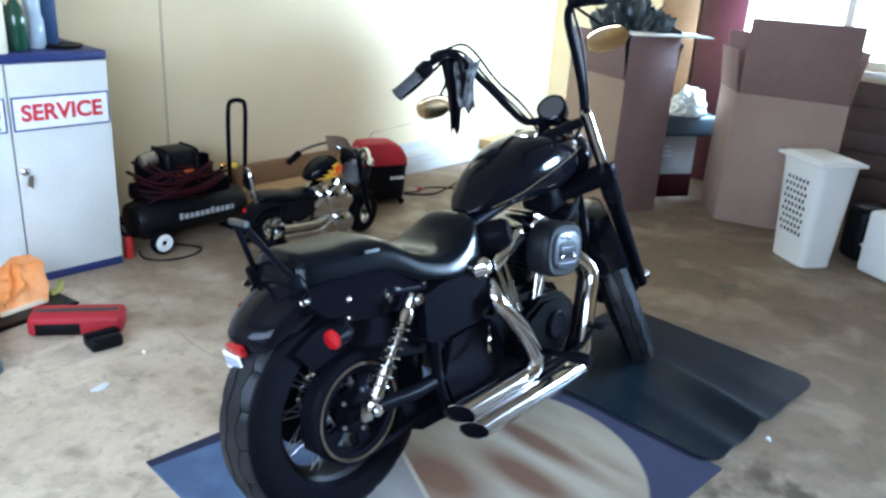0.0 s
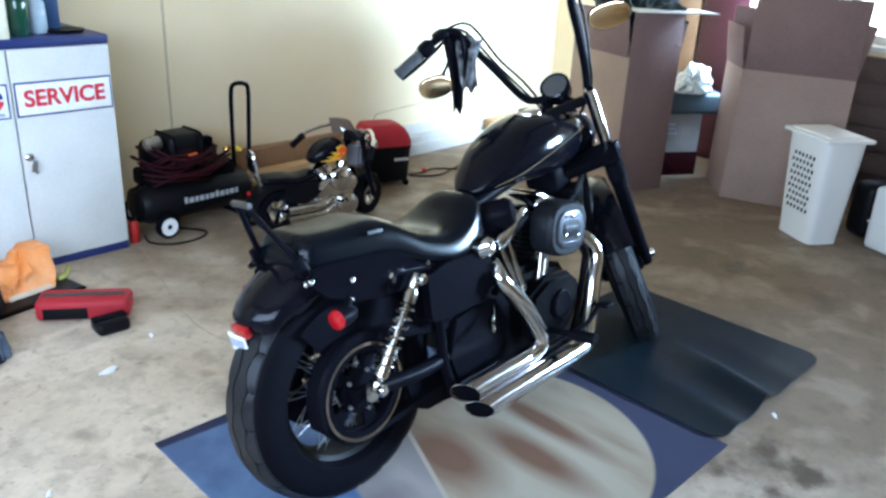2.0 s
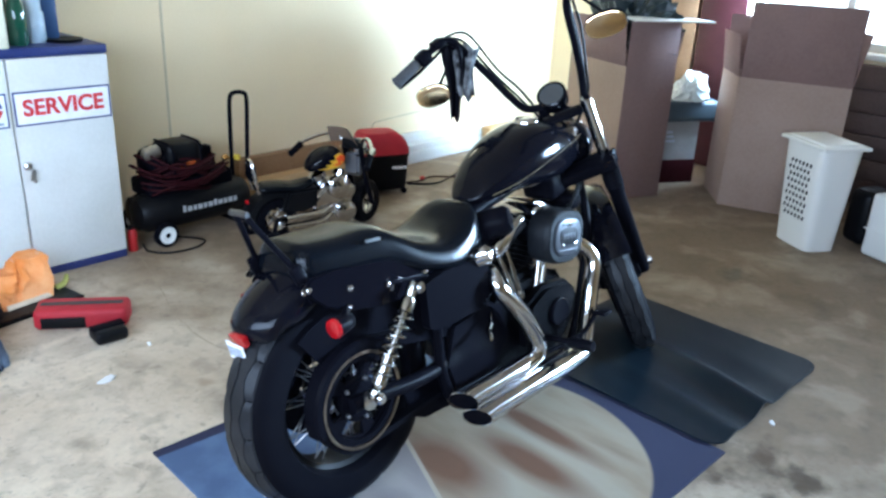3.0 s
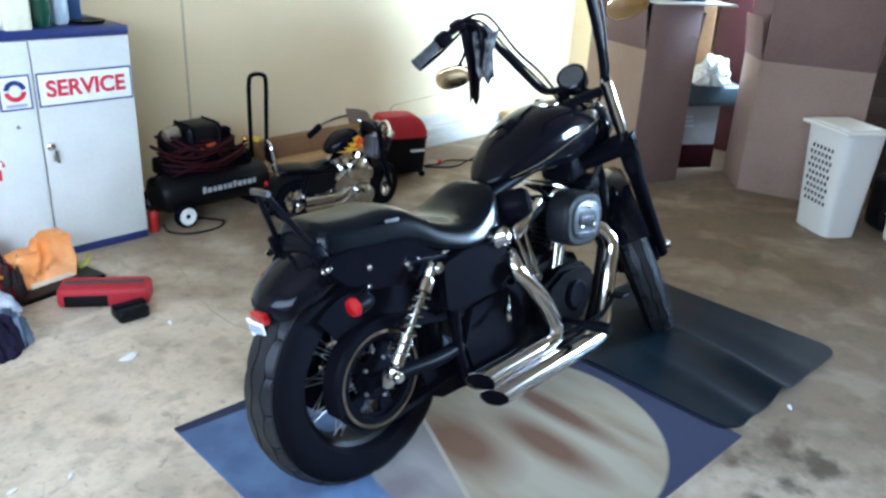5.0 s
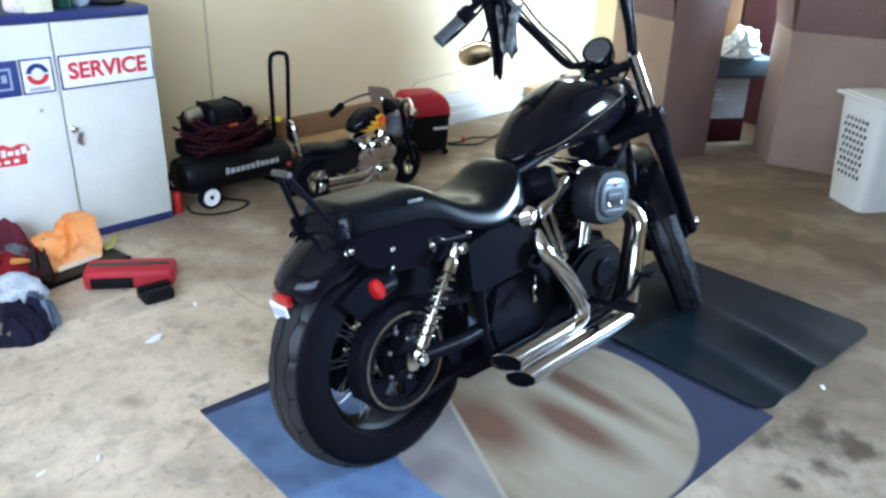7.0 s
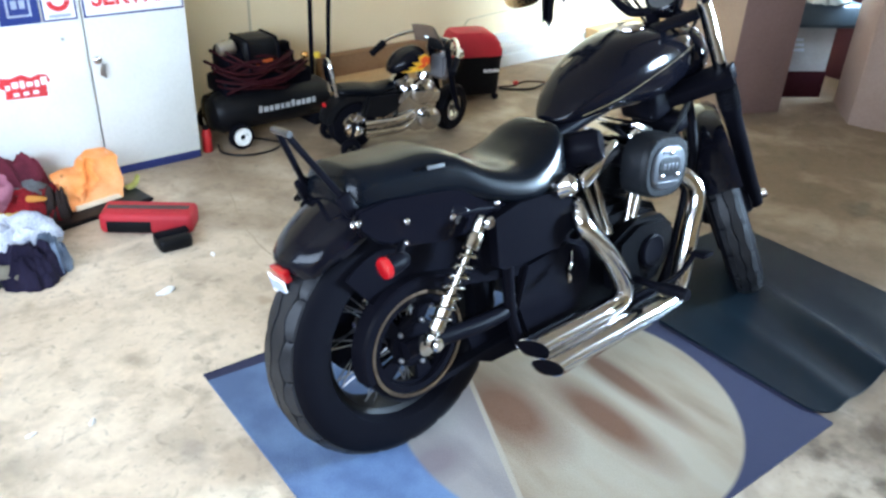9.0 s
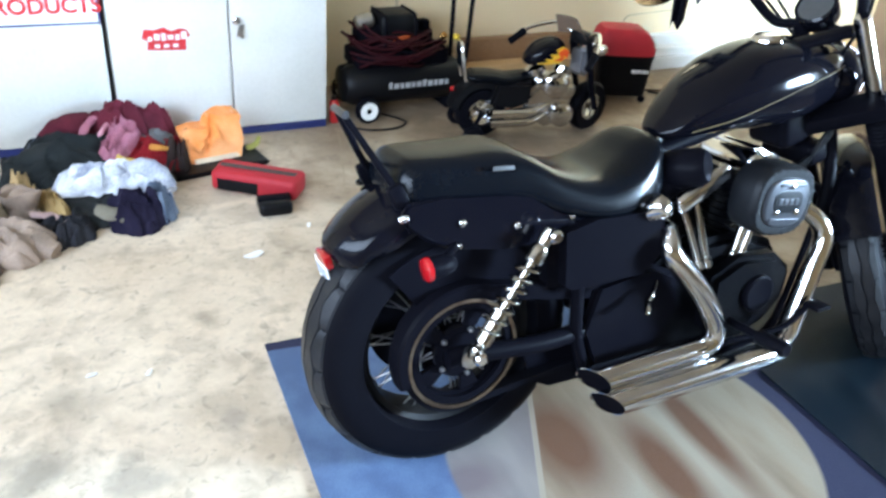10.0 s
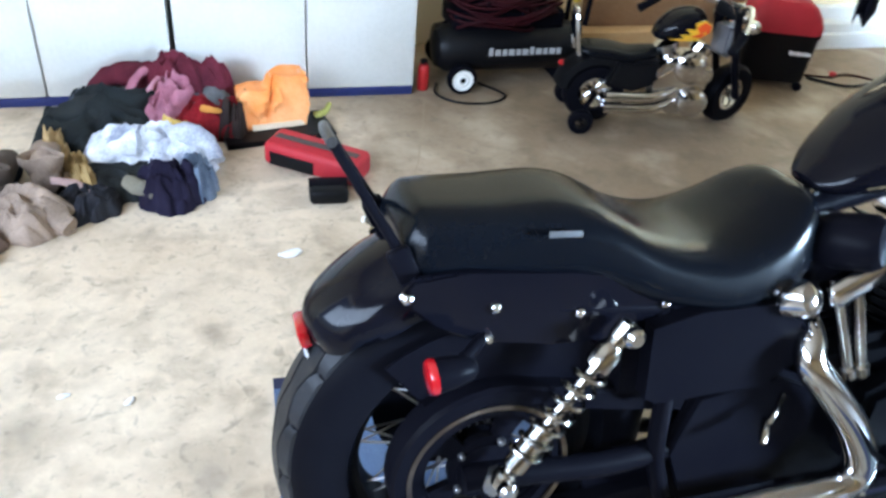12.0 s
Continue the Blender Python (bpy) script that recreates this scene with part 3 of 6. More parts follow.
for i in range(15):
    a = radians(200 - i * 10.5)
    r = 0.158
    x, z = (r * math.cos(a), r * math.sin(a)) if i < 12 else (0.15 + (i - 11) * 0.06, 0.13 - (i - 11) * 0.012)
    n = Vector((math.cos(a), 0, math.sin(a))) if i < 12 else Vector((0.25, 0, 0.97))
    c = Vector((x, 0, AXLE_Z + z))
    rings.append([bm.verts.new(c + n * d + Vector((0, y, 0))) for y, d in ((-0.118, -0.03), (-0.118, 0.0), (-0.112, 0.006), (-0.07, 0.006), (-0.07, 0.0), (-0.108, 0.0), (-0.112, -0.004), (-0.112, -0.03))])
join_rings(bm, rings)
part("belt_guard", bm, SATIN_BLACK, bike)
# inner guard between the fender and the pulley
bm = bmesh.new()
rings = []
for i in range(13):
    a = radians(32 + i * 8)
    rings.append([bm.verts.new((-0.006 + r * math.cos(a), y, AXLE_Z + r * math.sin(a))) for r, y in ((0.15, -0.086), (0.26, -0.086), (0.26, -0.081), (0.15, -0.081))])
join_rings(bm, rings)
part("inner_guard", bm, SATIN_BLACK, bike)
# flat guard under the swingarm, between the tyre and the mufflers
bm = bmesh.new()
plate(bm, [(0.17, 0.26), (0.2, 0.175), (0.25, 0.15), (0.33, 0.148), (0.46, 0.13), (0.6, 0.12), (0.6, 0.3), (0.42, 0.3), (0.36, 0.265)], -0.086, -0.08, 0.0)
part("lower_guard", bm, SATIN_BLACK, bike)

# shocks
for side in (-1, 1):
    top, bot = Vector((0.172, side * 0.152, 0.588)), Vector((0.002, side * 0.152, 0.338))
    ln = (top - bot).length
    m = towards(bot, top)
    bm = bmesh.new()
    lathe(bm, [(0.014, -0.012), (0.019, 0.0), (0.019, 0.014), (0.012, 0.02), (0.017, 0.03), (0.019, 0.03), (0.019, ln * 0.36), (0.0105, ln * 0.36), (0.0105, ln * 0.76), (0.0215, ln * 0.77), (0.0215, ln - 0.04), (0.014, ln - 0.028), (0.017, ln - 0.014), (0.017, ln + 0.008), (0.008, ln + 0.014)], m, 24)
    sh = part("rear_shock", bm, SHOCK_CHROME, bike, "chrome shock absorber")
    bm = bmesh.new()
    turns, per = 7, 18
    pts = [m @ Vector((0.0245 * math.cos(2 * math.pi * i / per), 0.0245 * math.sin(2 * math.pi * i / per), 0.05 + (ln * 0.76 - 0.05) * i / (turns * per))) for i in range(int(turns * per) + 1)]
    sweep(bm, pts, 0.0036, 8, 1)
    part("spring", bm, SHOCK_CHROME, sh, "chrome coil spring")
    for end in (top, bot):
        bm = bmesh.new()
        lathe(bm, [(0.016, 0), (0.016, 0.01), (0.01, 0.016)], Matrix.Translation((end.x, end.y + side * 0.018, end.z)) @ pose(0, 0, 0, 90 if side < 0 else -90), 12)
        part("shock_bolt", bm, CHROME, sh)

# sissy bar: two rods that lean back and close in, with a short cross piece
sb = None
for side in (-1, 1):
    bm = bmesh.new()
    sweep(bm, [(-0.118, side * 0.098, 0.645), (-0.135, side * 0.086, 0.69), (-0.175, side * 0.054, 0.76), (-0.225, side * 0.018, 0.85)], 0.0075, 10, 4)
    rod = part("sissy_bar" if sb is None else "rod", bm, SATIN_BLACK, sb or bike, "black sissy bar without pad" if sb is None else "")
    sb = sb or rod
    bm = bmesh.new()
    box(bm, 0.034, 0.02, 0.05, pose(-0.134, side * 0.092, 0.672, side * 12, -22, 0), 0.007)
    box(bm, 0.05, 0.01, 0.045, pose(-0.105, side * 0.102, 0.632, 0, -30, 0), 0.004)
    part("bracket", bm, SATIN_BLACK, sb)
    bm = bmesh.new()
    lathe(bm, [(0.009, 0), (0.009, 0.004), (0.005, 0.007), (0.001, 0.008)], pose(-0.142, side * 0.1, 0.652, 70 if side < 0 else -70), 14)
    part("bracket_bolt", bm, CHROME, sb, "chrome bolt")
bm = bmesh.new()
sweep(bm, [(-0.226, -0.032, 0.852), (-0.228, 0.0, 0.854), (-0.226, 0.032, 0.852)], 0.008, 12, 2)
part("cross_piece", bm, ALUMINIUM, sb, "short dull metal cross piece")

# engine
bm = bmesh.new()
plate(bm, [(0.5, 0.2), (0.58, 0.14), (0.88, 0.14), (0.96, 0.2), (0.98, 0.33), (0.92, 0.42), (0.8, 0.46), (0.6, 0.46), (0.5, 0.4)], -0.11, 0.14, 0.02)
eng = part("crankcase", bm, WRINKLE_BLACK, bike, "black crankcase")
bm = bmesh.new()
plate(bm, [(0.66, 0.24), (0.74, 0.2), (0.86, 0.21), (0.93, 0.28), (0.94, 0.36), (0.88, 0.41), (0.76, 0.42), (0.67, 0.38)], -0.165, -0.108, 0.015)
part("cam_cover", bm, WRINKLE_BLACK, eng, "black cam cover")
bm = bmesh.new()
lathe(bm, [(0.05, 0), (0.05, 0.01), (0.044, 0.014), (0.03, 0.012), (0.001, 0.012)], pose(0.82, -0.164, 0.315, 90), 28)
part("points_cover", bm, SATIN_BLACK, eng, "round black points cover")
bm = bmesh.new()
plate(bm, [(0.3, 0.3), (0.34, 0.2), (0.52, 0.2), (0.6, 0.3), (0.58, 0.4), (0.5, 0.44), (0.34, 0.42)], -0.13, -0.1, 0.012)
part("sprocket_cover", bm, SATIN_BLACK, eng)
for sgn, x0 in ((-1, 0.675), (1, 0.765)):
    m = pose(x0, 0, 0.4, 0, sgn * 22.5, 0)
    bm = bmesh.new()
    prof = [(0.056, -0.02)]
    for i in range(9):
        z = i * 0.0165
        prof += [(0.056, z), (0.079, z), (0.079, z + 0.005), (0.056, z + 0.005)]
    lathe(bm, prof + [(0.056, 0.15)], m, 32)
    cyl = part("cylinder", bm, WRINKLE_BLACK, bike, "finned black cylinder")
    bm = bmesh.new()
    for i in range(4):
        box(bm, 0.17, 0.17, 0.006, m @ pose(0, 0, 0.152 + i * 0.0155), 0.002)
    box(bm, 0.13, 0.13, 0.06, m @ pose(0, 0, 0.148), 0.02)
    part("cylinder_head", bm, WRINKLE_BLACK, cyl)
    bm = bmesh.new()
    box(bm, 0.13, 0.19, 0.055, m @ pose(0, -0.01, 0.215), 0.02, 3)
    box(bm, 0.1, 0.15, 0.02, m @ pose(0, -0.01, 0.265), 0.009, 3)
    part("rocker_cover", bm, CHROME if sgn > 0 else SATIN_BLACK, cyl, "polished rocker cover")
    for k in (-0.022, 0.022):
        bm = bmesh.new()
        a, b = Vector((x0 + k * 0.6 + sgn * 0.01, -0.118, 0.4)), m @ Vector((k, -0.105, 0.225))
        sweep(bm, [a, a.lerp(b, 0.45), b], 0.0115, 12, 2)
        lathe(bm, [(0.016, 0), (0.016, 0.02), (0.012, 0.024)], towards(a, b), 14)
        part("pushrod_tube", bm, SHOCK_CHROME, cyl, "chrome pushrod tube")
# carburettor region and air cleaner
bm = bmesh.new()
lathe(bm, [(0.03, 0), (0.03, 0.08), (0.045, 0.11)], pose(0.76, -0.05, 0.6, 90), 20)
part("intake", bm, SATIN_BLACK, eng)


def oval(m, a, b, h, bev, seg=40, power=2.8):
    bm = bmesh.new()
    prof = [(0, 0.86), (bev * 0.2, 0.97), (bev, 1.0), (h - bev, 1.0), (h - bev * 0.3, 0.965), (h, 0.9)]
    rings = []
    for z, s in prof:
        ring = []
        for k in range(seg):
            t = 2 * math.pi * k / seg
            c, d = math.cos(t), math.sin(t)
            ring.append(bm.verts.new(m @ Vector((a * s * math.copysign(abs(c) ** (2 / power), c), b * s * math.copysign(abs(d) ** (2 / power), d), z))))
        rings.append(ring)
    join_rings(bm, rings)
    return bm


AIR = pose(0.785, -0.142, 0.586, 90, 0, 0) @ pose(0, 0, 0, 0, 0, -8)
AIR_GREY = material("air_cleaner_grey", (0.008, 0.009, 0.011), 0.42, 0, (0.005, 0.0055, 0.007), 12, 180, 0.15, spec=0.14)
PLATE_GREY = material("air_cleaner_plate", (0.06, 0.063, 0.072), 0.36, 0.35, (0.035, 0.037, 0.044), 9, 160, 0.12)
air = part("air_cleaner", oval(AIR, 0.1, 0.087, 0.085, 0.02), AIR_GREY, bike, "oval black air cleaner with a metal cover")
part("cover", oval(AIR @ pose(0, 0.0, 0.081), 0.072, 0.06, 0.011, 0.004), PLATE_GREY, air, "ribbed grey metal cover plate")
part("recess", oval(AIR @ pose(0, 0.004, 0.09), 0.048, 0.028, 0.004, 0.001), AIR_GREY, air)
bm = bmesh.new()
for i in range(2):
    box(bm, 0.1 - 0.02 * i, 0.007, 0.004, AIR @ pose(0, -0.041 + 0.084 * i, 0.0915), 0.001)
for i in range(4):
    box(bm, 0.012, 0.016, 0.002, AIR @ pose(-0.027 + 0.018 * i, 0.004, 0.0935), 0.0004)
part("raised_band", bm, PLATE_GREY, air)
for x, y in ((-0.034, -0.022), (0.034, -0.022), (0, 0.042)):
    bm = bmesh.new()
    lathe(bm, [(0.007, 0), (0.007, 0.005), (0.003, 0.007)], AIR @ pose(x, y, 0.092), 12)
    part("screw", bm, CHROME, air, "chrome screw")
for i in range(26):
    t = 2 * math.pi * i / 26
    bm = bmesh.new()
    box(bm, 0.018, 0.004, 0.003, AIR @ pose(0.085 * math.copysign(abs(math.cos(t)) ** 0.72, math.cos(t)), 0.073 * math.copysign(abs(math.sin(t)) ** 0.72, math.sin(t)), 0.0825, 0, 0, math.degrees(t)), 0.0008)
    part("rib", bm, AIR_GREY, air)

# exhaust: headers and slash-cut mufflers
PIPES = [
    [(0.53, -0.11, 0.53), (0.51, -0.15, 0.525), (0.5, -0.176, 0.49), (0.55, -0.186, 0.43), (0.615, -0.19, 0.35), (0.662, -0.19, 0.265), (0.64, -0.19, 0.216), (0.5, -0.19, 0.214)],
    [(0.9, -0.08, 0.53), (0.965, -0.14, 0.515), (1.018, -0.175, 0.45), (0.985, -0.186, 0.35), (0.94, -0.197, 0.245), (0.9, -0.21, 0.185), (0.83, -0.22, 0.166), (0.7, -0.225, 0.164)],
]
for i, pts in enumerate(PIPES):
    bm = bmesh.new()
    sweep(bm, pts, [0.021, 0.023, 0.026, 0.028, 0.029, 0.029, 0.03, 0.03], 18, 6)
    pipe = part("exhaust_pipe", bm, CHROME, bike, "chrome exhaust header")
    end = Vector(pts[-1])
    y, z, x0, x1 = (-0.192, 0.214, 0.62, 0.325) if i == 0 else (-0.226, 0.164, 0.86, 0.345)
    bm = bmesh.new()
    rings = []
    for k in range(9):
        x = x0 + (x1 - x0) * k / 8
        r = 0.034 if k else 0.03
        rings.append([bm.verts.new((x - (0.058 * (0.5 + 0.5 * math.cos(a - 0.6)) if k == 8 else 0), y + r * math.cos(a), z + r * math.sin(a))) for a in (2 * math.pi * j / 24 for j in range(24))])
    rings.append([bm.verts.new((v.co.x, y + (v.co.y - y) * 0.93, z + (v.co.z - z) * 0.93)) for v in rings[-1]])
    rings.append([bm.verts.new((v.co.x + 0.012, v.co.y, v.co.z)) for v in rings[-1]])
    mouth = [v.co.copy() for v in rings[-1]]
    join_rings(bm, rings)
    muffler = part("muffler", bm, CHROME, pipe, "slash-cut chrome muffler")
    # recessed black plug gives the mouth the darkness of an open pipe
    bm = bmesh.new()
    join_rings(bm, [[bm.verts.new(v - Vector((d, 0, 0))) for v in mouth] for d in (-0.02, 0.007)])
    part("bore_shade", bm, SATIN_BLACK, muffler, "black plug standing for the shaded tailpipe mouth")
# side covers and oil tank
bm = bmesh.new()
plate(bm, [(0.19, 0.6), (0.2, 0.43), (0.24, 0.405), (0.46, 0.405), (0.52, 0.46), (0.52, 0.58), (0.45, 0.62), (0.3, 0.625)], -0.148, -0.05, 0.03)
part("oil_tank", bm, SATIN_BLACK, bike)
bm = bmesh.new()
plate(bm, [(0.2, 0.58), (0.24, 0.42), (0.42, 0.42), (0.5, 0.5), (0.48, 0.6), (0.36, 0.63)], 0.06, 0.14, 0.02)
part("side_cover", bm, BLACK_PAINT, bike)
bm = bmesh.new()
lathe(bm, [(0.03, 0), (0.03, 0.03), (0.026, 0.042), (0.01, 0.05), (0.001, 0.05)], pose(0.462, -0.132, 0.588, 62, 0, 20), 24)
part("oil_cap", bm, CHROME, bike, "chrome oil filler cap")
bm = bmesh.new()
lathe(bm, [(0.04, 0), (0.046, 0.01), (0.046, 0.09), (0.036, 0.105), (0.001, 0.105)], pose(0.58, -0.1, 0.66, 75, 0, 30) @ pose(0, 0, -0.05), 24)
part("horn_cover", bm, SATIN_BLACK, bike)
bm = bmesh.new()
box(bm, 0.045, 0.024, 0.165, pose(0.535, -0.14, 0.58, 0, 62, 0), 0.012, 3)
part("horn_bracket", bm, CHROME, bike, "chrome bracket")
# foot controls, stand
for side in (-1, 1):
    bm = bmesh.new()
    sweep(bm, [(0.74, side * 0.13, 0.25), (0.74, side * 0.24, 0.255), (0.735, side * 0.35, 0.262)], 0.011, 10)
    fp = part("foot_peg", bm, SATIN_BLACK, bike)
    bm = bmesh.new()
    lathe(bm, [(0.015, 0), (0.019, 0.01), (0.019, 0.08), (0.015, 0.09)], towards((0.737, side * 0.26, 0.256), (0.735, side * 0.35, 0.262)), 16)
    part("rubber_sleeve", bm, RUBBER, fp)
bm = bmesh.new()
sweep(bm, [(0.7, -0.2, 0.22), (0.85, -0.235, 0.24), (0.93, -0.24, 0.29)], 0.008, 8)
box(bm, 0.05, 0.05, 0.012, pose(0.935, -0.26, 0.29), 0.004)
part("brake_pedal", bm, SATIN_BLACK, bike)
bm = bmesh.new()
sweep(bm, [(0.5, -0.14, 0.4), (0.47, -0.165, 0.388), (0.455, -0.172, 0.375)], 0.005, 10)
lathe(bm, [(0.005, 0), (0.008, 0.008), (0.008, 0.04), (0.005, 0.048)], towards((0.46, -0.16, 0.375), (0.42, -0.21, 0.35)), 14)
part("passenger_peg", bm, SHOCK_CHROME, bike, "folded chrome passenger peg")
bm = bmesh.new()
sweep(bm, [(0.6, 0.1, 0.16), (0.58, 0.2, 0.06), (0.57, 0.26, -0.036)], 0.011, 10)
part("side_stand", bm, SATIN_BLACK, bike)

# ---- steering: fork, wheel, bars ----
AX_D = Vector((-0.5, 0, 0.866)).normalized()
FA = Vector((1.361, -0.073, 0.289))
STEER = Matrix.Translation(FA) @ Matrix.Rotation(radians(42), 4, AX_D) @ Matrix.Translation(-FA)
wheel("front_wheel", 0.313, 0.108, 0.085, bike, STEER @ pose(*FA), 0.062, 0, DARK_RIM)
for side in (-1, 1):
    lo = FA + Vector((0, side * 0.095, 0))
    at = lambda d: STEER @ (lo + AX_D * d)
    bm = bmesh.new()
    lathe(bm, [(0.02, -0.035), (0.027, -0.03), (0.029, 0.02), (0.027, 0.05), (0.027, 0.36), (0.031, 0.375), (0.031, 0.395), (0.024, 0.4)], towards(at(0), at(1)), 20)
    leg = part("fork_leg", bm, SATIN_BLACK, bike)
    bm = bmesh.new()
    prof = []
    for i in range(8):
        z = 0.395 + i * 0.0135
        prof += [(0.027, z), (0.0335, z + 0.0045), (0.0335, z + 0.008)]
    lathe(bm, prof, towards(at(0), at(1)), 20)
    part("gaiter", bm, RUBBER, leg, "ribbed rubber gaiter")
    bm = bmesh.new()
    lathe(bm, [(0.0205, 0.49), (0.0205, 0.76), (0.017, 0.77)], towards(at(0), at(1)), 20)
    part("fork_tube", bm, CHROME, leg, "chrome fork tube")
    bm = bmesh.new()
    lathe(bm, [(0.012, 0), (0.016, 0.003), (0.016, 0.018), (0.01, 0.022)], towards(at(0), at(0) + (STEER.to_3x3() @ Vector((0, side, 0)))) @ pose(0, 0, 0.022), 12)
    part("axle_nut", bm, CHROME, leg)
    bm = bmesh.new()
    box(bm, 0.012, 0.03, 0.055, towards(at(0.5), at(1)) @ pose(0.034 * (1 if side < 0 else -1), 0, 0), 0.004, 2)
    part("reflector", bm, SATIN_BLACK, leg)
bm = bmesh.new()
for d, w, s in ((0.5, 0.24, 0.045), (0.74, 0.15, 0.02)):
    c = FA + AX_D * d + Vector((-0.02, 0, -0.01))
    box(bm, 0.09 if d < 0.6 else 0.05, w, s, STEER @ Matrix.Translation(c) @ pose(0, 0, 0, 0, -30, 0), 0.012)
part("triple_clamp", bm, SATIN_BLACK, bike)
bm = bmesh.new()
rings = []
for i in range(15):
    a = radians(160 - i * 8.5)
    sec = [(-0.06, 0.31), (-0.062, 0.333), (-0.044, 0.35), (0, 0.357), (0.044, 0.35), (0.062, 0.333), (0.06, 0.31), (0.056, 0.31), (0.058, 0.331), (0.041, 0.346), (0, 0.353), (-0.041, 0.346), (-0.058, 0.331), (-0.056, 0.31)]
    rings.append([bm.verts.new(STEER @ (FA + Vector((r * math.cos(a), y, r * math.sin(a))))) for y, r in sec])
join_rings(bm, rings)
part("front_fender", bm, BLACK_PAINT, bike)
# headlight
HL = STEER @ Matrix.Translation(FA + AX_D * 0.6 + Vector((0.075, 0, 0.02)))
bm = bmesh.new()
lathe(bm, [(0.02, -0.09), (0.05, -0.08), (0.075, -0.04), (0.083, 0.02), (0.083, 0.03)], HL @ pose(0, 0, 0, 0, 90, 0), 32)
hl = part("headlight", bm, BLACK_PAINT, bike)
bm = bmesh.new()
lathe(bm, [(0.084, 0.026), (0.084, 0.04), (0.07, 0.044), (0.001, 0.05)], HL @ pose(0, 0, 0, 0, 90, 0), 32)
part("lens", bm, CHROME, hl)
# bars, turned left with the fork and pulled back
HALF = {1: [(1.035, 0.03, 0.952), (1.03, 0.075, 0.945), (1.01, 0.11, 0.96), (0.925, 0.16, 1.06), (0.85, 0.208, 1.15), (0.815, 0.227, 1.184), (0.78, 0.243, 1.187), (0.735, 0.262, 1.16), (0.68, 0.283, 1.118)],
        -1: [(1.06, -0.02, 0.952), (1.08, -0.06, 0.938), (1.085, -0.1, 0.955), (1.04, -0.126, 1.05), (0.985, -0.136, 1.165), (0.93, -0.143, 1.275), (0.905, -0.175, 1.32), (0.885, -0.25, 1.335), (0.865, -0.33, 1.338)]}
bm = bmesh.new()
sweep(bm, HALF[1][::-1] + HALF[-1], 0.0128, 14, 5)
part("handlebar", bm, SATIN_BLACK, bike, "tall black ape-hanger handlebar")
for side in (-1, 1):
    h = [Vector(p) for p in HALF[side]]
    bm = bmesh.new()
    sweep(bm, [h[0] + Vector((0.03, 0, -0.06)), h[0]], 0.019, 14, 1)
    part("riser", bm, SATIN_BLACK, bike)
    # grip, housing, lever
    d = (h[8] - h[7]).normalized()
    a, b = h[8] - d * 0.012, h[8] + d * 0.085
    ln = (b - a).length
    prof = [(0.016, 0), (0.021, 0.002)]
    for i in range(9):
        prof += [(0.0175, 0.008 + i * (ln - 0.016) / 9), (0.0188, 0.01 + i * (ln - 0.016) / 9), (0.0188, 0.016 + i * (ln - 0.016) / 9)]
    prof += [(0.021, ln - 0.004), (0.02, ln), (0.001, ln + 0.002)]
    bm = bmesh.new()
    lathe(bm, prof, towards(a, b), 18)
    part("grip", bm, GRIP_RUBBER, bike, "ribbed grey rubber grip")
    bm = bmesh.new()
    box(bm, 0.042, 0.046, 0.05, towards(h[7] + d * 0.005, h[8]), 0.01)
    perch = part("switch_housing", bm, SATIN_BLACK, bike)
    bm = bmesh.new()
    box(bm, 0.05, 0.03, 0.045, towards(h[6] + Vector((0, 0, 0.008)), h[7] + Vector((0, 0, 0.008))), 0.009)
    part("reservoir", bm, SATIN_BLACK, perch)
    bm = bmesh.new()
    f = Vector((0.05, side * 0.015, -0.01))
    sweep(bm, [h[6] + f * 0.4, h[7] + f * 1.1, h[8] + f * 1.2 + d * 0.02, h[8] + f * 0.9 + d * 0.1], 0.0055, 10)
    part("lever", bm, SATIN_BLACK, perch)
    mc = Vector((0.775, 0.296, 1.012)) if side > 0 else Vector((0.82, -0.346, 1.218))
    bm = bmesh.new()
    sweep(bm, [h[6], h[6].lerp(mc, 0.5) + Vector((0.04, 0, 0)), mc + Vector((0.02, 0, 0.02))], 0.005, 10)
    part("mirror_stem", bm, SATIN_BLACK, bike)
    M = towards(mc, mc + Vector((-1, -0.55, 0.12))) @ pose(0, 0, 0, 0, 0, 0 if side > 0 else 0)
    M = Matrix.Translation(mc) @ Matrix(((0.482, 0.0, -0.876), (-0.876, 0, -0.482), (0, 1, 0))).to_4x4() @ pose(0, 0, 0, 8 if side > 0 else 11, 0, 14)
    mir = part("mirror", oval(M @ pose(0, 0, -0.02), 0.062, 0.038, 0.02, 0.01, 32, 2.4), SATIN_BLACK, bike)
    part("tan_mirror_glass", oval(M @ pose(0, 0, 0.0), 0.0585, 0.0345, 0.003, 0.001, 32, 2.4), MIRROR, mir, "mirror glass")
    for k in range(2):
        bm = bmesh.new()
        o = 0.02 * k
        up = Vector((0.018 + o * 0.7, -0.002 * side, 0.012 + o))
        sweep(bm, [h[6] + Vector((0, 0, 0.012)), h[5] + up, h[4] + up * 1.3, h[3] + up * 0.9, h[2] + up, Vector((1.1, side * 0.05, 0.86)), Vector((1.04, side * 0.05, 0.76))], 0.0048, 8)
        part("cable", bm, BLACK_PLASTIC, bike)
# cloth tied round the clutch side of the bar
CLOTH_BW = material("black_cloth_white_print", (0.008, 0.008, 0.009), 0.85, 0, (0.55, 0.55, 0.56), 26, 70, 0.3, amount=0.22)


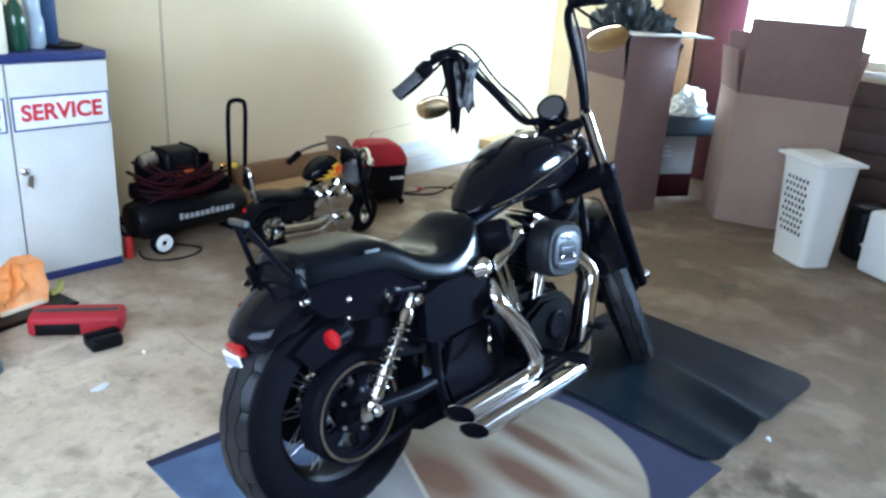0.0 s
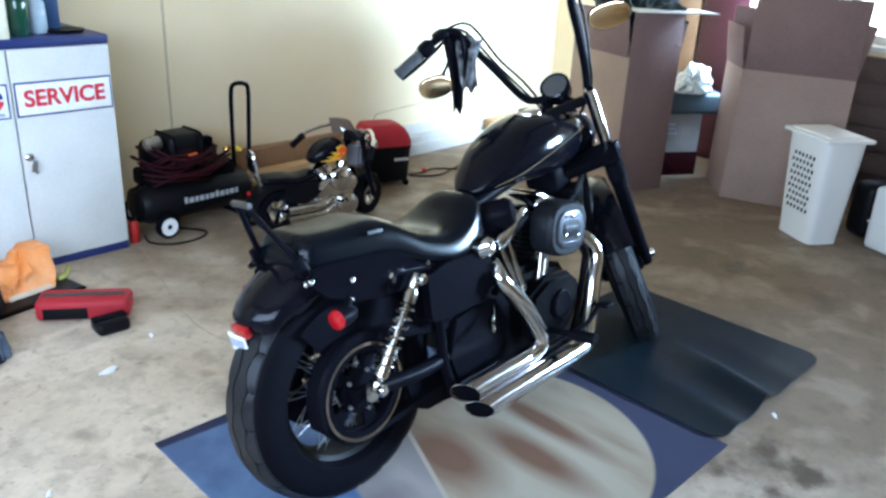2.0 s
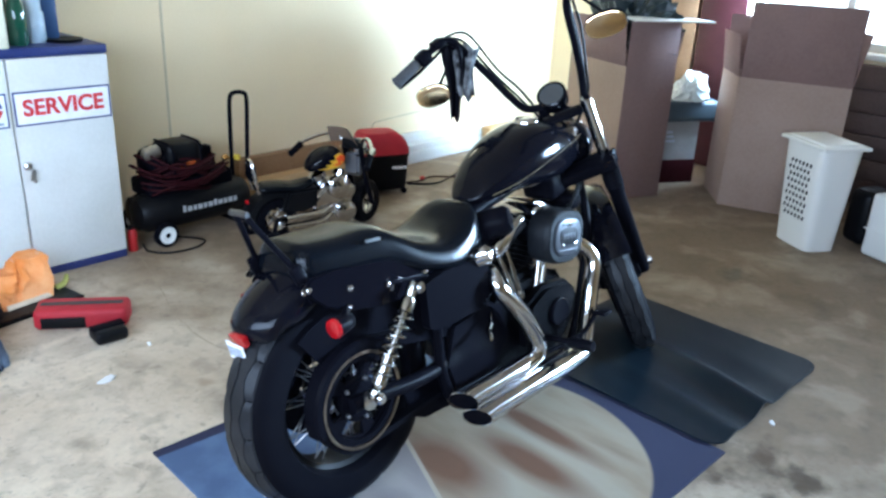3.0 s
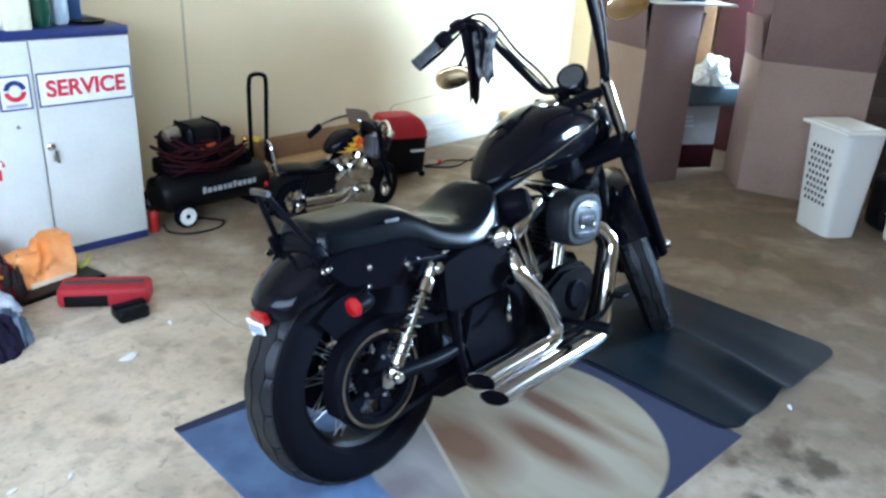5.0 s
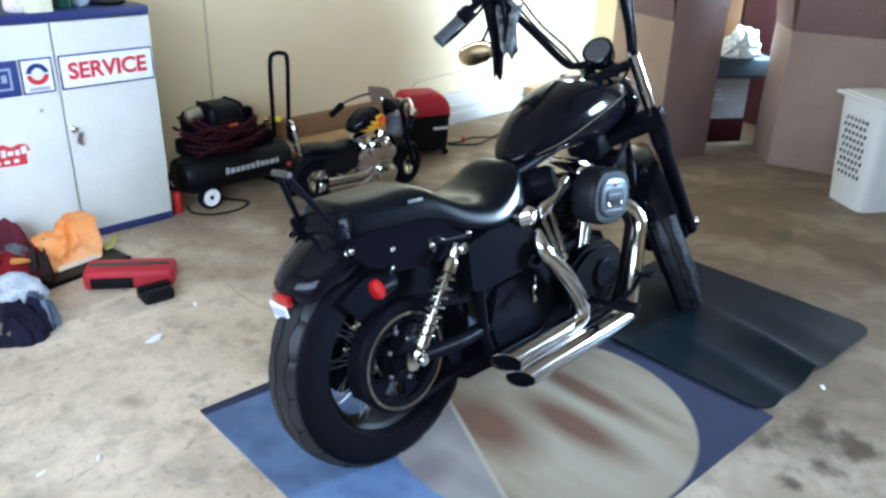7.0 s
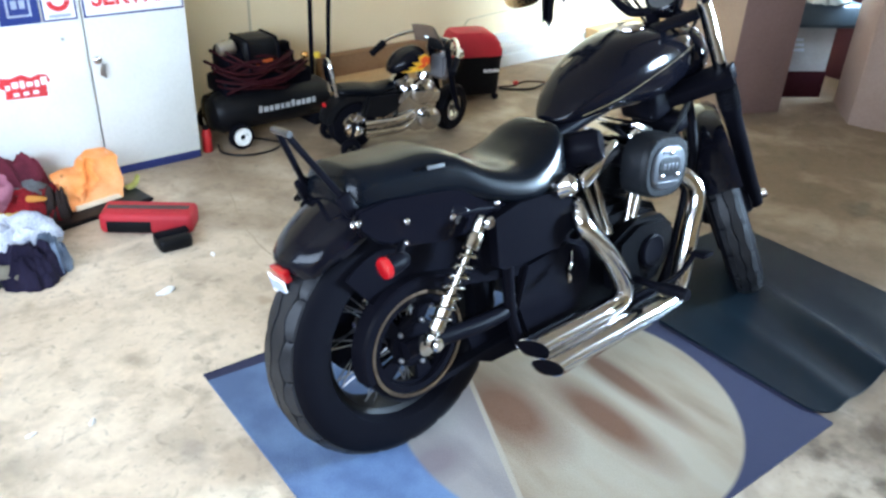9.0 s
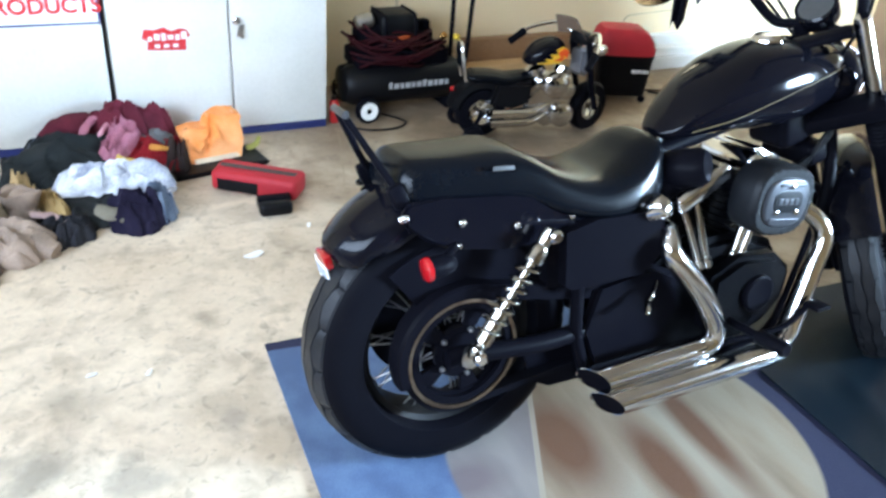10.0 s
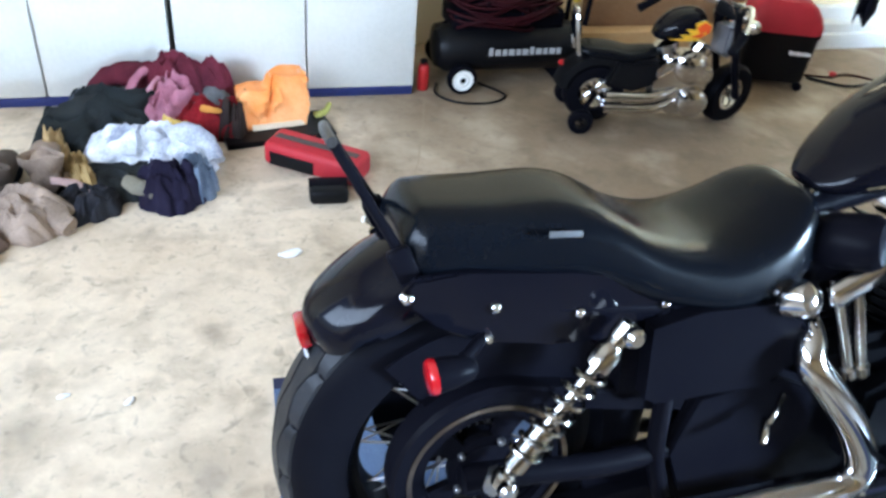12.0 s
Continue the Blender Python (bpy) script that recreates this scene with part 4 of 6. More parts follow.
def strip(name, top, drop, width, mat, label, seed):
    """A hanging strip of cloth with folds, thick enough to have two faces."""
    bm = bmesh.new()
    rings = []
    for i in range(15):
        t = i / 14
        w = width * (1 - 0.55 * t ** 1.5) * (1 + 0.15 * math.sin(6 * t + seed))
        c = Vector(top) + Vector((0.012 * math.sin(4 * t + seed), -0.02 * t, -drop * t))
        ring = []
        for k in range(9):
            u = k / 8 - 0.5
            ring.append(c + Vector((u * w * 0.6, -u * w * 0.75, 0.012 * math.sin(9 * u + 3 * t + seed))) + Vector((0.75, 0.6, 0)) * (0.014 * math.sin(11 * u + seed + 2 * t)))
        rings.append([bm.verts.new(p) for p in ring] + [bm.verts.new(p + Vector((0.003, 0.0025, 0))) for p in ring[::-1]])
    join_rings(bm, rings)
    part(name, bm, mat, bike, label)


strip("cloth", (0.80, 0.232, 1.185), 0.25, 0.075, SATIN_BLACK, "black cloth strip tied to the bar", 0.3)
strip("cloth", (0.835, 0.205, 1.17), 0.17, 0.09, CLOTH_BW, "black and white printed rag", 1.7)
# gauge
bm = bmesh.new()
G = Matrix.Translation((1.641, 0, 0)) @ Matrix.Rotation(radians(25), 4, AX_D) @ Matrix.Translation((-0.596, 0.005, 0.99)) @ pose(0, 0, 0, 0, -50, 0)
lathe(bm, [(0.03, -0.06), (0.048, -0.035), (0.052, 0.0), (0.052, 0.012), (0.047, 0.016), (0.045, 0.01), (0.001, 0.01)], G, 32)
sp = part("speedometer", bm, BLACK_PAINT, bike, "round black speedometer")
bm = bmesh.new()
lathe(bm, [(0.043, 0.011), (0.001, 0.0115)], G, 32)
part("dial", bm, material("dial_grey", (0.05, 0.055, 0.06), 0.15, coat=1.0), sp)

# ---- rug and mat ----


def rug_material():
    """Cream and rust brush strokes in a round field on pale and dark blue."""
    m = material("printed_rug", (0.12, 0.185, 0.31), 0.9, 0, (0.075, 0.115, 0.215), 7, 240, 0.7, amount=0.75)
    n, l = m.node_tree.nodes, m.node_tree.links
    b = n["Principled BSDF"]
    base = b.inputs["Base Color"].links[0].from_socket
    geo = n["Texture Coordinate"]
    sep = n.new("ShaderNodeSeparateXYZ")
    l.new(geo.outputs["Object"], sep.inputs[0])

    def maths(op, a, c=0.0, d=0.0):
        t = n.new("ShaderNodeMath")
        t.operation = op
        for k, v in enumerate((a, c, d)):
            if isinstance(v, (int, float)):
                t.inputs[k].default_value = v
            else:
                l.new(v, t.inputs[k])
        return t.outputs[0]

    def mixed(fac, a, colour):
        t = n.new("ShaderNodeMix")
        t.data_type = "RGBA"
        l.new(fac, t.inputs[0])
        l.new(a, t.inputs[6])
        if isinstance(colour, tuple):
            t.inputs[7].default_value = (*colour, 1)
        else:
            l.new(colour, t.inputs[7])
        return t.outputs[2]

    x, y = maths("ADD", sep.outputs[0], -0.155), sep.outputs[1]

    def disc(cx, cy, rx, ry, soft):
        d = maths("SQRT", maths("ADD", maths("POWER", maths("DIVIDE", maths("SUBTRACT", x, cx), rx), 2.0), maths("POWER", maths("DIVIDE", maths("SUBTRACT", y, cy), ry), 2.0)))
        r = n.new("ShaderNodeMapRange")
        l.new(d, r.inputs[0])
        r.inputs[1].default_value, r.inputs[2].default_value = 1 - soft, 1 + soft
        r.inputs[3].default_value, r.inputs[4].default_value = 1, 0
        return r.outputs[0]

    # dark blue band along the far and the right edge
    dark = maths("MAXIMUM", maths("GREATER_THAN", maths("ADD", y, maths("MULTIPLY", x, 0.05)), 0.50), maths("GREATER_THAN", maths("ADD", x, maths("MULTIPLY", y, -0.35)), 0.05))
    base = mixed(dark, base, (0.019, 0.021, 0.054))
    cream = n.new("ShaderNodeTexNoise")
    mp = n.new("ShaderNodeMapping")
    mp.inputs["Rotation"].default_value = (0, 0, radians(6))
    mp.inputs["Scale"].default_value = (3.6, 0.9, 1)
    l.new(geo.outputs["Object"], mp.inputs[0])
    l.new(mp.outputs[0], cream.inputs["Vector"])
    cream.inputs["Scale"].default_value = 1.6
    cream.inputs["Detail"].default_value = 5
    cr = n.new("ShaderNodeValToRGB")
    e = cr.color_ramp.elements
    e[0].position, e[0].color = 0.3, (0.19, 0.135, 0.085, 1)
    e[1].position, e[1].color = 0.62, (0.31, 0.265, 0.195, 1)
    mid = e.new(0.46)
    mid.color = (0.28, 0.225, 0.155, 1)
    l.new(cream.outputs[0], cr.inputs[0])
    leaf = cr.outputs[0]
    for bx, by, rx, ry in ((-0.2, -0.03, 0.08, 0.15), (-0.005, -0.2, 0.05, 0.17), (-0.48, -0.07, 0.07, 0.05), (0.16, -0.1, 0.035, 0.2)):
        leaf = mixed(maths("MULTIPLY", disc(bx, by, rx * 1.2, ry * 1.15, 0.5), 0.95), leaf, (0.115, 0.05, 0.022))
    petal = maths("LESS_THAN", maths("ADD", x, maths("MULTIPLY", y, -0.435)), -0.267)
    leaf = mixed(maths("MULTIPLY", petal, 0.5), leaf, (0.2, 0.2, 0.23))
    slant = maths("ADD", x, maths("MULTIPLY", y, -0.435))
    leaf = mixed(maths("MULTIPLY", maths("COMPARE", slant, -0.262, 0.008), 0.8), leaf, (0.34, 0.29, 0.22))
    base = mixed(disc(-0.045, -0.1, 0.47, 0.47, 0.012), base, leaf)
    l.new(base, b.inputs["Base Color"])
    return m


RUG = rug_material()


def sheet(name, x0, x1, y0, y1, mat, height, thick, label, category, corner=0.0, nx=60, ny=60):
    """A thin lying sheet whose height follows height(x, y), its origin at its middle."""
    cx, cy = (x0 + x1) / 2, (y0 + y1) / 2
    bm = bmesh.new()
    top = {}
    for i in range(nx + 1):
        for j in range(ny + 1):
            u, v = x0 + (x1 - x0) * i / nx, y0 + (y1 - y0) * j / ny
            if corner:
                dx, dy = max(abs(u - cx) - ((x1 - x0) / 2 - corner), 0), max(abs(v - cy) - ((y1 - y0) / 2 - corner), 0)
                d = math.hypot(dx, dy)
                if d > corner:
                    u, v = u - math.copysign(dx - dx / d * corner, u - cx), v - math.copysign(dy - dy / d * corner, v - cy)
            z = height(u, v)
            top[i, j] = (bm.verts.new((u - cx, v - cy, z + thick)), bm.verts.new((u - cx, v - cy, z)))
    for i in range(nx):
        for j in range(ny):
            q = [top[i, j], top[i + 1, j], top[i + 1, j + 1], top[i, j + 1]]
            bm.faces.new([v[0] for v in q])
            bm.faces.new([v[1] for v in q][::-1])
    edge = [(i, 0) for i in range(nx)] + [(nx, j) for j in range(ny)] + [(i, ny) for i in range(nx, 0, -1)] + [(0, j) for j in range(ny, 0, -1)]
    for a, b in zip(edge, edge[1:] + edge[:1]):
        bm.faces.new((top[a][1], top[b][1], top[b][0], top[a][0]))
    ob = part(name, bm, mat)
    ob.location = (cx, cy, 0)
    return tagged(ob, label, category)


sheet("rug", 0.992, 2.31, 1.732, 2.882, RUG, lambda x, y: 0.001 + 0.002 * noise.noise(Vector((x * 3, y * 3, 0))) ** 2, 0.007, "worn blue rug with a cream and rust leaf print", "rug")


def mat_height(x, y):
    r = 0.0
    for c, h, w in ((2.63 + 0.26 * (y - 1.77), 0.036, 0.05), (2.42 + 0.2 * (y - 1.77), 0.013, 0.045), (2.86 + 0.22 * (y - 1.77), 0.004, 0.06)):
        fade = min(1.0, max(0.0, (2.32 - y) / 0.35))
        r += h * fade * math.exp(-((x - c) / w) ** 2)
    return 0.0095 + r


sheet("floor_mat", 2.3, 3.12, 1.752, 2.62, MAT_RUBBER, mat_height, 0.006, "dark slate rubber floor mat with raised ridges", "mat", corner=0.07)

# ---- cabinets ----


def cabinet(x0, seam, x1, signs):
    """A two-door white metal cabinet: front at y 4.465, 0.98 tall."""
    y, z0, z1 = 4.465, 0.035, 0.945
    cab = thing("cabinet", "white enamelled two-door metal service cabinet with navy top", "cabinet", FAR @ pose((x0 + x1) / 2, y + 0.24, 0), "service cabinets")
    cx, cy = (x0 + x1) / 2, y + 0.24

    def child(name, mat, sx, sy, sz, at, bevel, label="", parent=cab):
        bm = bmesh.new()
        box(bm, sx, sy, sz, pose(at[0] - cx, at[1] - cy, at[2]), bevel)
        return part(name, bm, mat, parent, label)

    child("body", WHITE_PAINT, x1 - x0 - 0.004, 0.44, z1 - z0, (cx, y + 0.24, z0), 0.004)
    child("top", BLUE_PAINT, x1 - x0, 0.475, 0.038, (cx, y + 0.235, z1), 0.006, "navy painted top")
    child("base", BLUE_PAINT, x1 - x0 - 0.002, 0.455, z0, (cx, y + 0.235, 0), 0.003, "navy painted base")
    for a, b in ((x0 + 0.003, seam - 0.0035), (seam + 0.0035, x1 - 0.003)):
        child("door", WHITE_PAINT, b - a, 0.02, z1 - z0 - 0.008, ((a + b) / 2, y + 0.01, z0 + 0.004), 0.004)
    bm = bmesh.new()
    lathe(bm, [(0.017, 0), (0.017, 0.006), (0.011, 0.012), (0.001, 0.013)], pose(seam + 0.03 - cx, y - cy, 0.504, 90), 18)
    box(bm, 0.012, 0.016, 0.03, pose(seam + 0.03 - cx, y - 0.012 - cy, 0.492), 0.004)
    lk = part("lock", bm, CHROME, cab, "chrome lock with keys")
    bm = bmesh.new()
    box(bm, 0.02, 0.003, 0.05, pose(seam + 0.036 - cx, y - 0.016 - cy, 0.442, 0, 14, 0), 0.001)
    box(bm, 0.012, 0.003, 0.04, pose(seam + 0.05 - cx, y - 0.013 - cy, 0.432, 0, -24, 0), 0.001)
    part("key", bm, STEEL, lk)
    bm = bmesh.new()
    lathe(bm, [(0.007, 0), (0.007, 0.004), (0.003, 0.006)], pose(seam - 0.085 - cx, y - cy, 0.602, 90), 12)
    part("screw", bm, STEEL, cab)
    for kind, sx, sz, w, h in signs:
        m = pose(sx - cx, y - 0.0035 - cy, sz)
        bm = bmesh.new()
        box(bm, w, 0.003, h, m, 0.0008)
        sg = part("sign", bm, BLUE_PRINT if kind != "ring_red" else SIGN_WHITE, cab, "blue-edged white sign panel")
        bm = bmesh.new()
        box(bm, w - 0.014, 0.002, h - 0.014, m @ pose(0, -0.002, 0.007), 0.0005)
        part("panel", bm, BLUE_PRINT if kind == "square" else SIGN_WHITE, sg)
        tm = m @ pose(0, -0.0042, h / 2, 90, 0, 0)
        if kind in ("SERVICE", "PRODUCTS"):
            text_mesh(kind, 0.092 if kind == "SERVICE" else 0.078, RED_PRINT, "lettering", sg, tm @ pose(0, 0, 0), "red capital letters")
        elif kind == "square":
            bm = bmesh.new()
            for s, d, mt in ((0.085, 0, 0), (0.072, 0.0008, 1)):
                box(bm, s, 0.001 + d, s, m @ pose(0, -0.003, h / 2 - s / 2))
            part("mark", bm, GREY_PRINT, sg)
            bm = bmesh.new()
            box(bm, 0.068, 0.004, 0.068, m @ pose(0, -0.003, h / 2 - 0.034))
            part("mark", bm, BLUE_PRINT, sg)
            bm = bmesh.new()
            for dx in (-0.014, 0.014):
                box(bm, 0.02, 0.0055, 0.03, m @ pose(dx, -0.003, h / 2 - 0.012))
            part("mark", bm, GREY_PRINT, sg)
        else:
            for a0, mt in ((0, BLUE_PRINT if kind == "ring" else RED_PRINT), (math.pi, RED_PRINT)):
                bm = bmesh.new()
                rings = []
                for i in range(15):
                    a = a0 + 0.12 + (math.pi - 0.24) * i / 14
                    rings.append([bm.verts.new(tm @ Vector((r * math.cos(a), 0.008 + r * math.sin(a), d))) for r, d in ((0.024, 0), (0.043, 0), (0.043, 0.0012), (0.024, 0.0012))])
                join_rings(bm, rings)
                part("mark", bm, mt, sg)
            bm = bmesh.new()
            box(bm, 0.08, 0.002, 0.012, m @ pose(0, -0.003, 0.013))
            part("marking", bm, GREY_PRINT, sg)
    return cab


unit = cabinet(0.822, 1.287, 1.703, [("SERVICE", 1.494, 0.672, 0.399, 0.14), ("ring", 1.208, 0.672, 0.125, 0.14), ("square", 1.068, 0.672, 0.14, 0.14), ("ring_red", 0.926, 0.672, 0.125, 0.14)])
# torn red sticker
bm = bmesh.new()
m = pose(1.035 - 1.2625, -0.2435, 0.352)
plate(bm, [(x - 1.2625, z + 0.044) for x, z in ((0.962, 0.357), (1.11, 0.35), (1.112, 0.4), (1.13, 0.408), (1.118, 0.432), (1.09, 0.438), (1.06, 0.428), (1.03, 0.445), (0.99, 0.434), (0.955, 0.44), (0.945, 0.405), (0.966, 0.392))], -0.2425, -0.2405)
stk = part("sticker", bm, RED_PRINT, unit, "torn red sticker")
bm = bmesh.new()
for i in range(6):
    box(bm, 0.016 + 0.006 * (i % 2), 0.002, 0.018 + 0.006 * (i % 3), pose(0.975 + i * 0.026 - 1.2625, -0.2432, 0.436 + 0.004 * (i % 2)))
for i in range(3):
    box(bm, 0.02, 0.002, 0.014, pose(1.0 + i * 0.035 - 1.2625, -0.2432, 0.408))
part("marking", bm, SIGN_WHITE, stk)
cabinet(-0.072, 0.375, 0.808, [("PRODUCTS", 0.612, 0.514, 0.385, 0.14)])

# ---- cardboard boxes at the end wall ----


def carton(name, at, turn, sx, sy, h, mats, flap, label, open_by=8, skew=0.0):
    """An open carton: four walls, a floor and upright flaps."""
    c = thing(name, label, "box", pose(*at, 0, 0, turn), "cardboard boxes")
    t = 0.006
    for nm, px, py, wx, wy, mt in (("panel", 0, -sy / 2, sx, t, mats[0]), ("panel", 0, sy / 2, sx, t, mats[0]), ("panel", -sx / 2 + t / 2, 0, t, sy - t, mats[1]), ("panel", sx / 2 - t / 2, 0, t, sy - t, mats[1])):
        bm = bmesh.new()
        box(bm, wx, wy, h + (flap[0] if len(mats) > 3 and py < 0 else 0), pose(px, py, 0), 0.002)
        part(nm, bm, mt, c)
    bm = bmesh.new()
    box(bm, sx - 2 * t, sy - 2 * t, t, pose(0, 0, 0.001))
    part("bottom", bm, mats[0], c)
    for k, (px, py, wx, wy, a, b) in enumerate(((0, -sy / 2, sx * 0.98, t, open_by, 0), (0, sy / 2, sx * 0.98, t, -6, 0), (-sx / 2, 0, t, sy * 0.97, 0, -7), (sx / 2, 0, t, sy * 0.97, 0, 9))):
        f = flap[k]
        if f and not (k == 0 and len(mats) > 3):
            bm = bmesh.new()
            box(bm, wx, wy, f, pose(px, py, h, a, b, 0), 0.002)
            part("flap", bm, mats[2], c, "raised flap")
    if skew:
        # a box pushed out of square
        for o in c.children:
            o.data.transform(Matrix.Translation((0, -sy / 2, 0)) @ Matrix(((1, skew, 0, 0), (0, 1, 0, 0), (0, 0, 1, 0), (0, 0, 0, 1))) @ Matrix.Translation((0, sy / 2, 0)))
    return c


# raised flaps take the shaded brown, the lit side the lighter one
carton("cardboard_box", (4.572, 3.72, 0), -22, 0.36, 0.62, 0.82, (CARD_SHADED, CARD_LIT, CARD_SHADED, CARD), (0.26, 0.24, 0.26, 0.2), "tall brown cardboard box with raised flaps", open_by=0.5)
carton("cardboard_box", (5.048, 2.795, 0), -72.6, 0.61, 0.37, 0.79, (CARD, CARD, CARD_SHADED), (0.43, 0.33, 0.24, 0.3), "large tan cardboard box with raised flaps coloured as in shade", open_by=2, skew=-0.41)
# planks stacked on edge below the window
STAINED = material("dark_stained_wood", (0.075, 0.047, 0.04), 0.7, 0, (0.045, 0.027, 0.023), 5, 70, 0.15)
z = 0.0
for k, hgt in enumerate((0.16, 0.14, 0.15, 0.13, 0.145, 0.15)):
    bm = bmesh.new()
    box(bm, 0.045, 1.7, hgt - 0.004, None, 0.004)
    for v in bm.verts:
        v.co.x += 0.004 * noise.noise(Vector((v.co.y * 2, k, 0)))
    ob = part("plank", bm, STAINED)
    ob.matrix_basis = pose(5.56 - 0.012 * (k % 2), 1.9 - 0.04 * (k % 3), z, 0, 0, 0.6 * (k % 3 - 1))
    z += hgt
    tagged(ob, "dark stained wooden plank stacked on edge below the window", "plank", "planks below the window")

# ---- laundry hamper ----


def hamper():
    h = thing("laundry_hamper", "white plastic laundry hamper with lid and pierced sides", "hamper", pose(4.503, 2.374, 0, 0, 0, 58))
    bw, bd, tw, td, H0 = 0.275, 0.19, 0.335, 0.255, 0.56
    bm = bmesh.new()
    rings = []
    for z, s in ((0, 0.0), (0.01, 0.02), (0.1, 0.18), (0.3, 0.54), (0.5, 0.9), (H0, 1.0), (H0, 0.97), (0.02, 0.0)):
        w, d = (bw + (tw - bw) * s) / 2, (bd + (td - bd) * s) / 2
        if len(rings) >= 6:
            w, d = w - 0.004, d - 0.004
        ring = []
        for k in range(32):
            a = 2 * math.pi * (k + 0.5) / 32
            c, q = math.cos(a), math.sin(a)
            ring.append(bm.verts.new((w * math.copysign(abs(c) ** 0.35, c), d * math.copysign(abs(q) ** 0.35, q), z)))
        rings.append(ring)
    join_rings(bm, rings)
    part("basket", bm, WHITE_PLASTIC, h)
    bm = bmesh.new()
    box(bm, tw + 0.03, td + 0.03, 0.02, pose(0, 0, H0 - 0.004), 0.008, 3)
    box(bm, tw - 0.03, td - 0.03, 0.012, pose(0, 0, H0 + 0.014), 0.006, 3)
    part("lid", bm, WHITE_PLASTIC, h)
    bm = bmesh.new()
    lathe(bm, [(0.0085, 0), (0.0085, 0.004), (0.006, 0.005)], None, 8)
    first = None
    for r in range(9):
        for c in range(6):
            z = 0.17 + r * 0.036
            s = z / H0
            d = (bd + (td - bd) * s) / 2
            m = Matrix.Translation((-0.082 + c * 0.03 + (0.012 if r % 2 else 0), d + 0.0005, z)) @ pose(0, 0, 0, -90 + 4) @ Matrix.Diagonal((0.75, 1.3, 1, 1))
            if first is None:
                first = part("hole", bm, BLACK_PLASTIC, h)
                first.matrix_basis = m
            else:
                again("hole", first, m, h)
    return h


hamper()

# ---- along the far wall ----


def compressor():
    c = thing("air_compressor", "black portable air compressor with red hose, on the concrete floor", "compressor", pose(2.025, 4.585, 0, 0, 0, 4) @ Matrix.Scale(0.95, 4))
    tz, tr = 0.15, 0.1
    bm = bmesh.new()
    lathe(bm, [(0.03, -0.33), (0.09, -0.315), (tr, -0.27), (tr, 0.27), (0.09, 0.315), (0.03, 0.33)], pose(0, 0, tz, 0, 90, 0), 36)
    part("air_tank", bm, BLACK_PAINT, c, "black steel air tank")
    bm = bmesh.new()
    lathe(bm, [(0.03, -0.34), (0.075, -0.328), (0.1, -0.29), (0.104, 0.27), (0.08, 0.315), (0.03, 0.33)], pose(0, -0.05, 0.158, 0, 90, 0), 36)
    part("front_shroud", bm, BLACK_PLASTIC, c)
    bm = bmesh.new()
    for i in range(11):
        box(bm, 0.018 + 0.008 * (i % 2), 0.003, 0.034 if i in (0, 6) else 0.026, pose(-0.115 + i * 0.031, -0.1545, 0.155))
    part("marking", bm, material("dull_lettering", (0.4, 0.4, 0.4), 0.6), c, "pale illegible lettering bars")
    for x, y in ((-0.24, -0.17), (-0.24, 0.17)):
        bm = bmesh.new()
        lathe(bm, [(0.02, -0.02), (0.058, -0.02), (0.064, -0.012), (0.064, 0.012), (0.058, 0.02), (0.02, 0.02)], pose(x, y, 0.064, 90), 32)
        w = part("wheel", bm, RUBBER, c)
        bm = bmesh.new()
        lathe(bm, [(0.008, 0.016), (0.02, 0.026), (0.03, 0.02), (0.044, 0.024), (0.048, 0.016), (0.008, 0.014)], pose(x, y, 0.064, 90), 24)
        for k in range(8):
            box(bm, 0.006, 0.018, 0.006, pose(x, y, 0.064, 90) @ pose(0.026 * math.cos(k * 0.785), 0.026 * math.sin(k * 0.785), 0.016, 0, 0, k * 45 + 90))
        part("hubcap", bm, WHITE_PLASTIC, w, "white spoked hubcap")
    bm = bmesh.new()
    box(bm, 0.06, 0.2, 0.07, pose(0.26, 0, 0), 0.01)
    part("foot", bm, RUBBER, c)
    # motor and pump
    bm = bmesh.new()
    lathe(bm, [(0.03, -0.14), (0.085, -0.13), (0.095, -0.09), (0.095, 0.09), (0.085, 0.13), (0.03, 0.14)], pose(-0.1, 0.0, 0.395, 0, 90, 0), 32)
    part("motor", bm, SATIN_BLACK, c)
    bm = bmesh.new()
    box(bm, 0.19, 0.18, 0.13, pose(-0.06, -0.02, 0.375), 0.03, 3)
    part("motor_cover", bm, BLACK_PLASTIC, c)
    bm = bmesh.new()
    lathe(bm, [(0.02, -0.04), (0.033, -0.03), (0.035, 0.04), (0.02, 0.05)], pose(-0.23, -0.06, 0.47, 0, 80, -10), 20)
    part("air_filter", bm, STEEL, c, "silver air filter")
    bm = bmesh.new()
    box(bm, 0.09, 0.004, 0.018, pose(-0.05, -0.113, 0.385, 0, -6, 0), 0.001)
    part("label", bm, material("orange_label", (0.6, 0.12, 0.025), 0.5), c, "orange label")
    bm = bmesh.new()
    box(bm, 0.12, 0.1, 0.1, pose(0.1, 0, 0.3), 0.02)
    box(bm, 0.06, 0.06, 0.06, pose(0.12, 0, 0.39), 0.015)
    part("pump", bm, SATIN_BLACK, c)
    bm = bmesh.new()
    lathe(bm, [(0.018, 0), (0.018, 0.02), (0.012, 0.026)], pose(0.21, -0.05, 0.37, 60), 16)
    lathe(bm, [(0.01, 0), (0.01, 0.05)], pose(0.21, -0.03, 0.3), 12)
    part("regulator", bm, AMBER, c, "brass regulator")
    bm = bmesh.new()
    box(bm, 0.5, 0.2, 0.09, pose(-0.02, 0, 0.235), 0.02, 3)
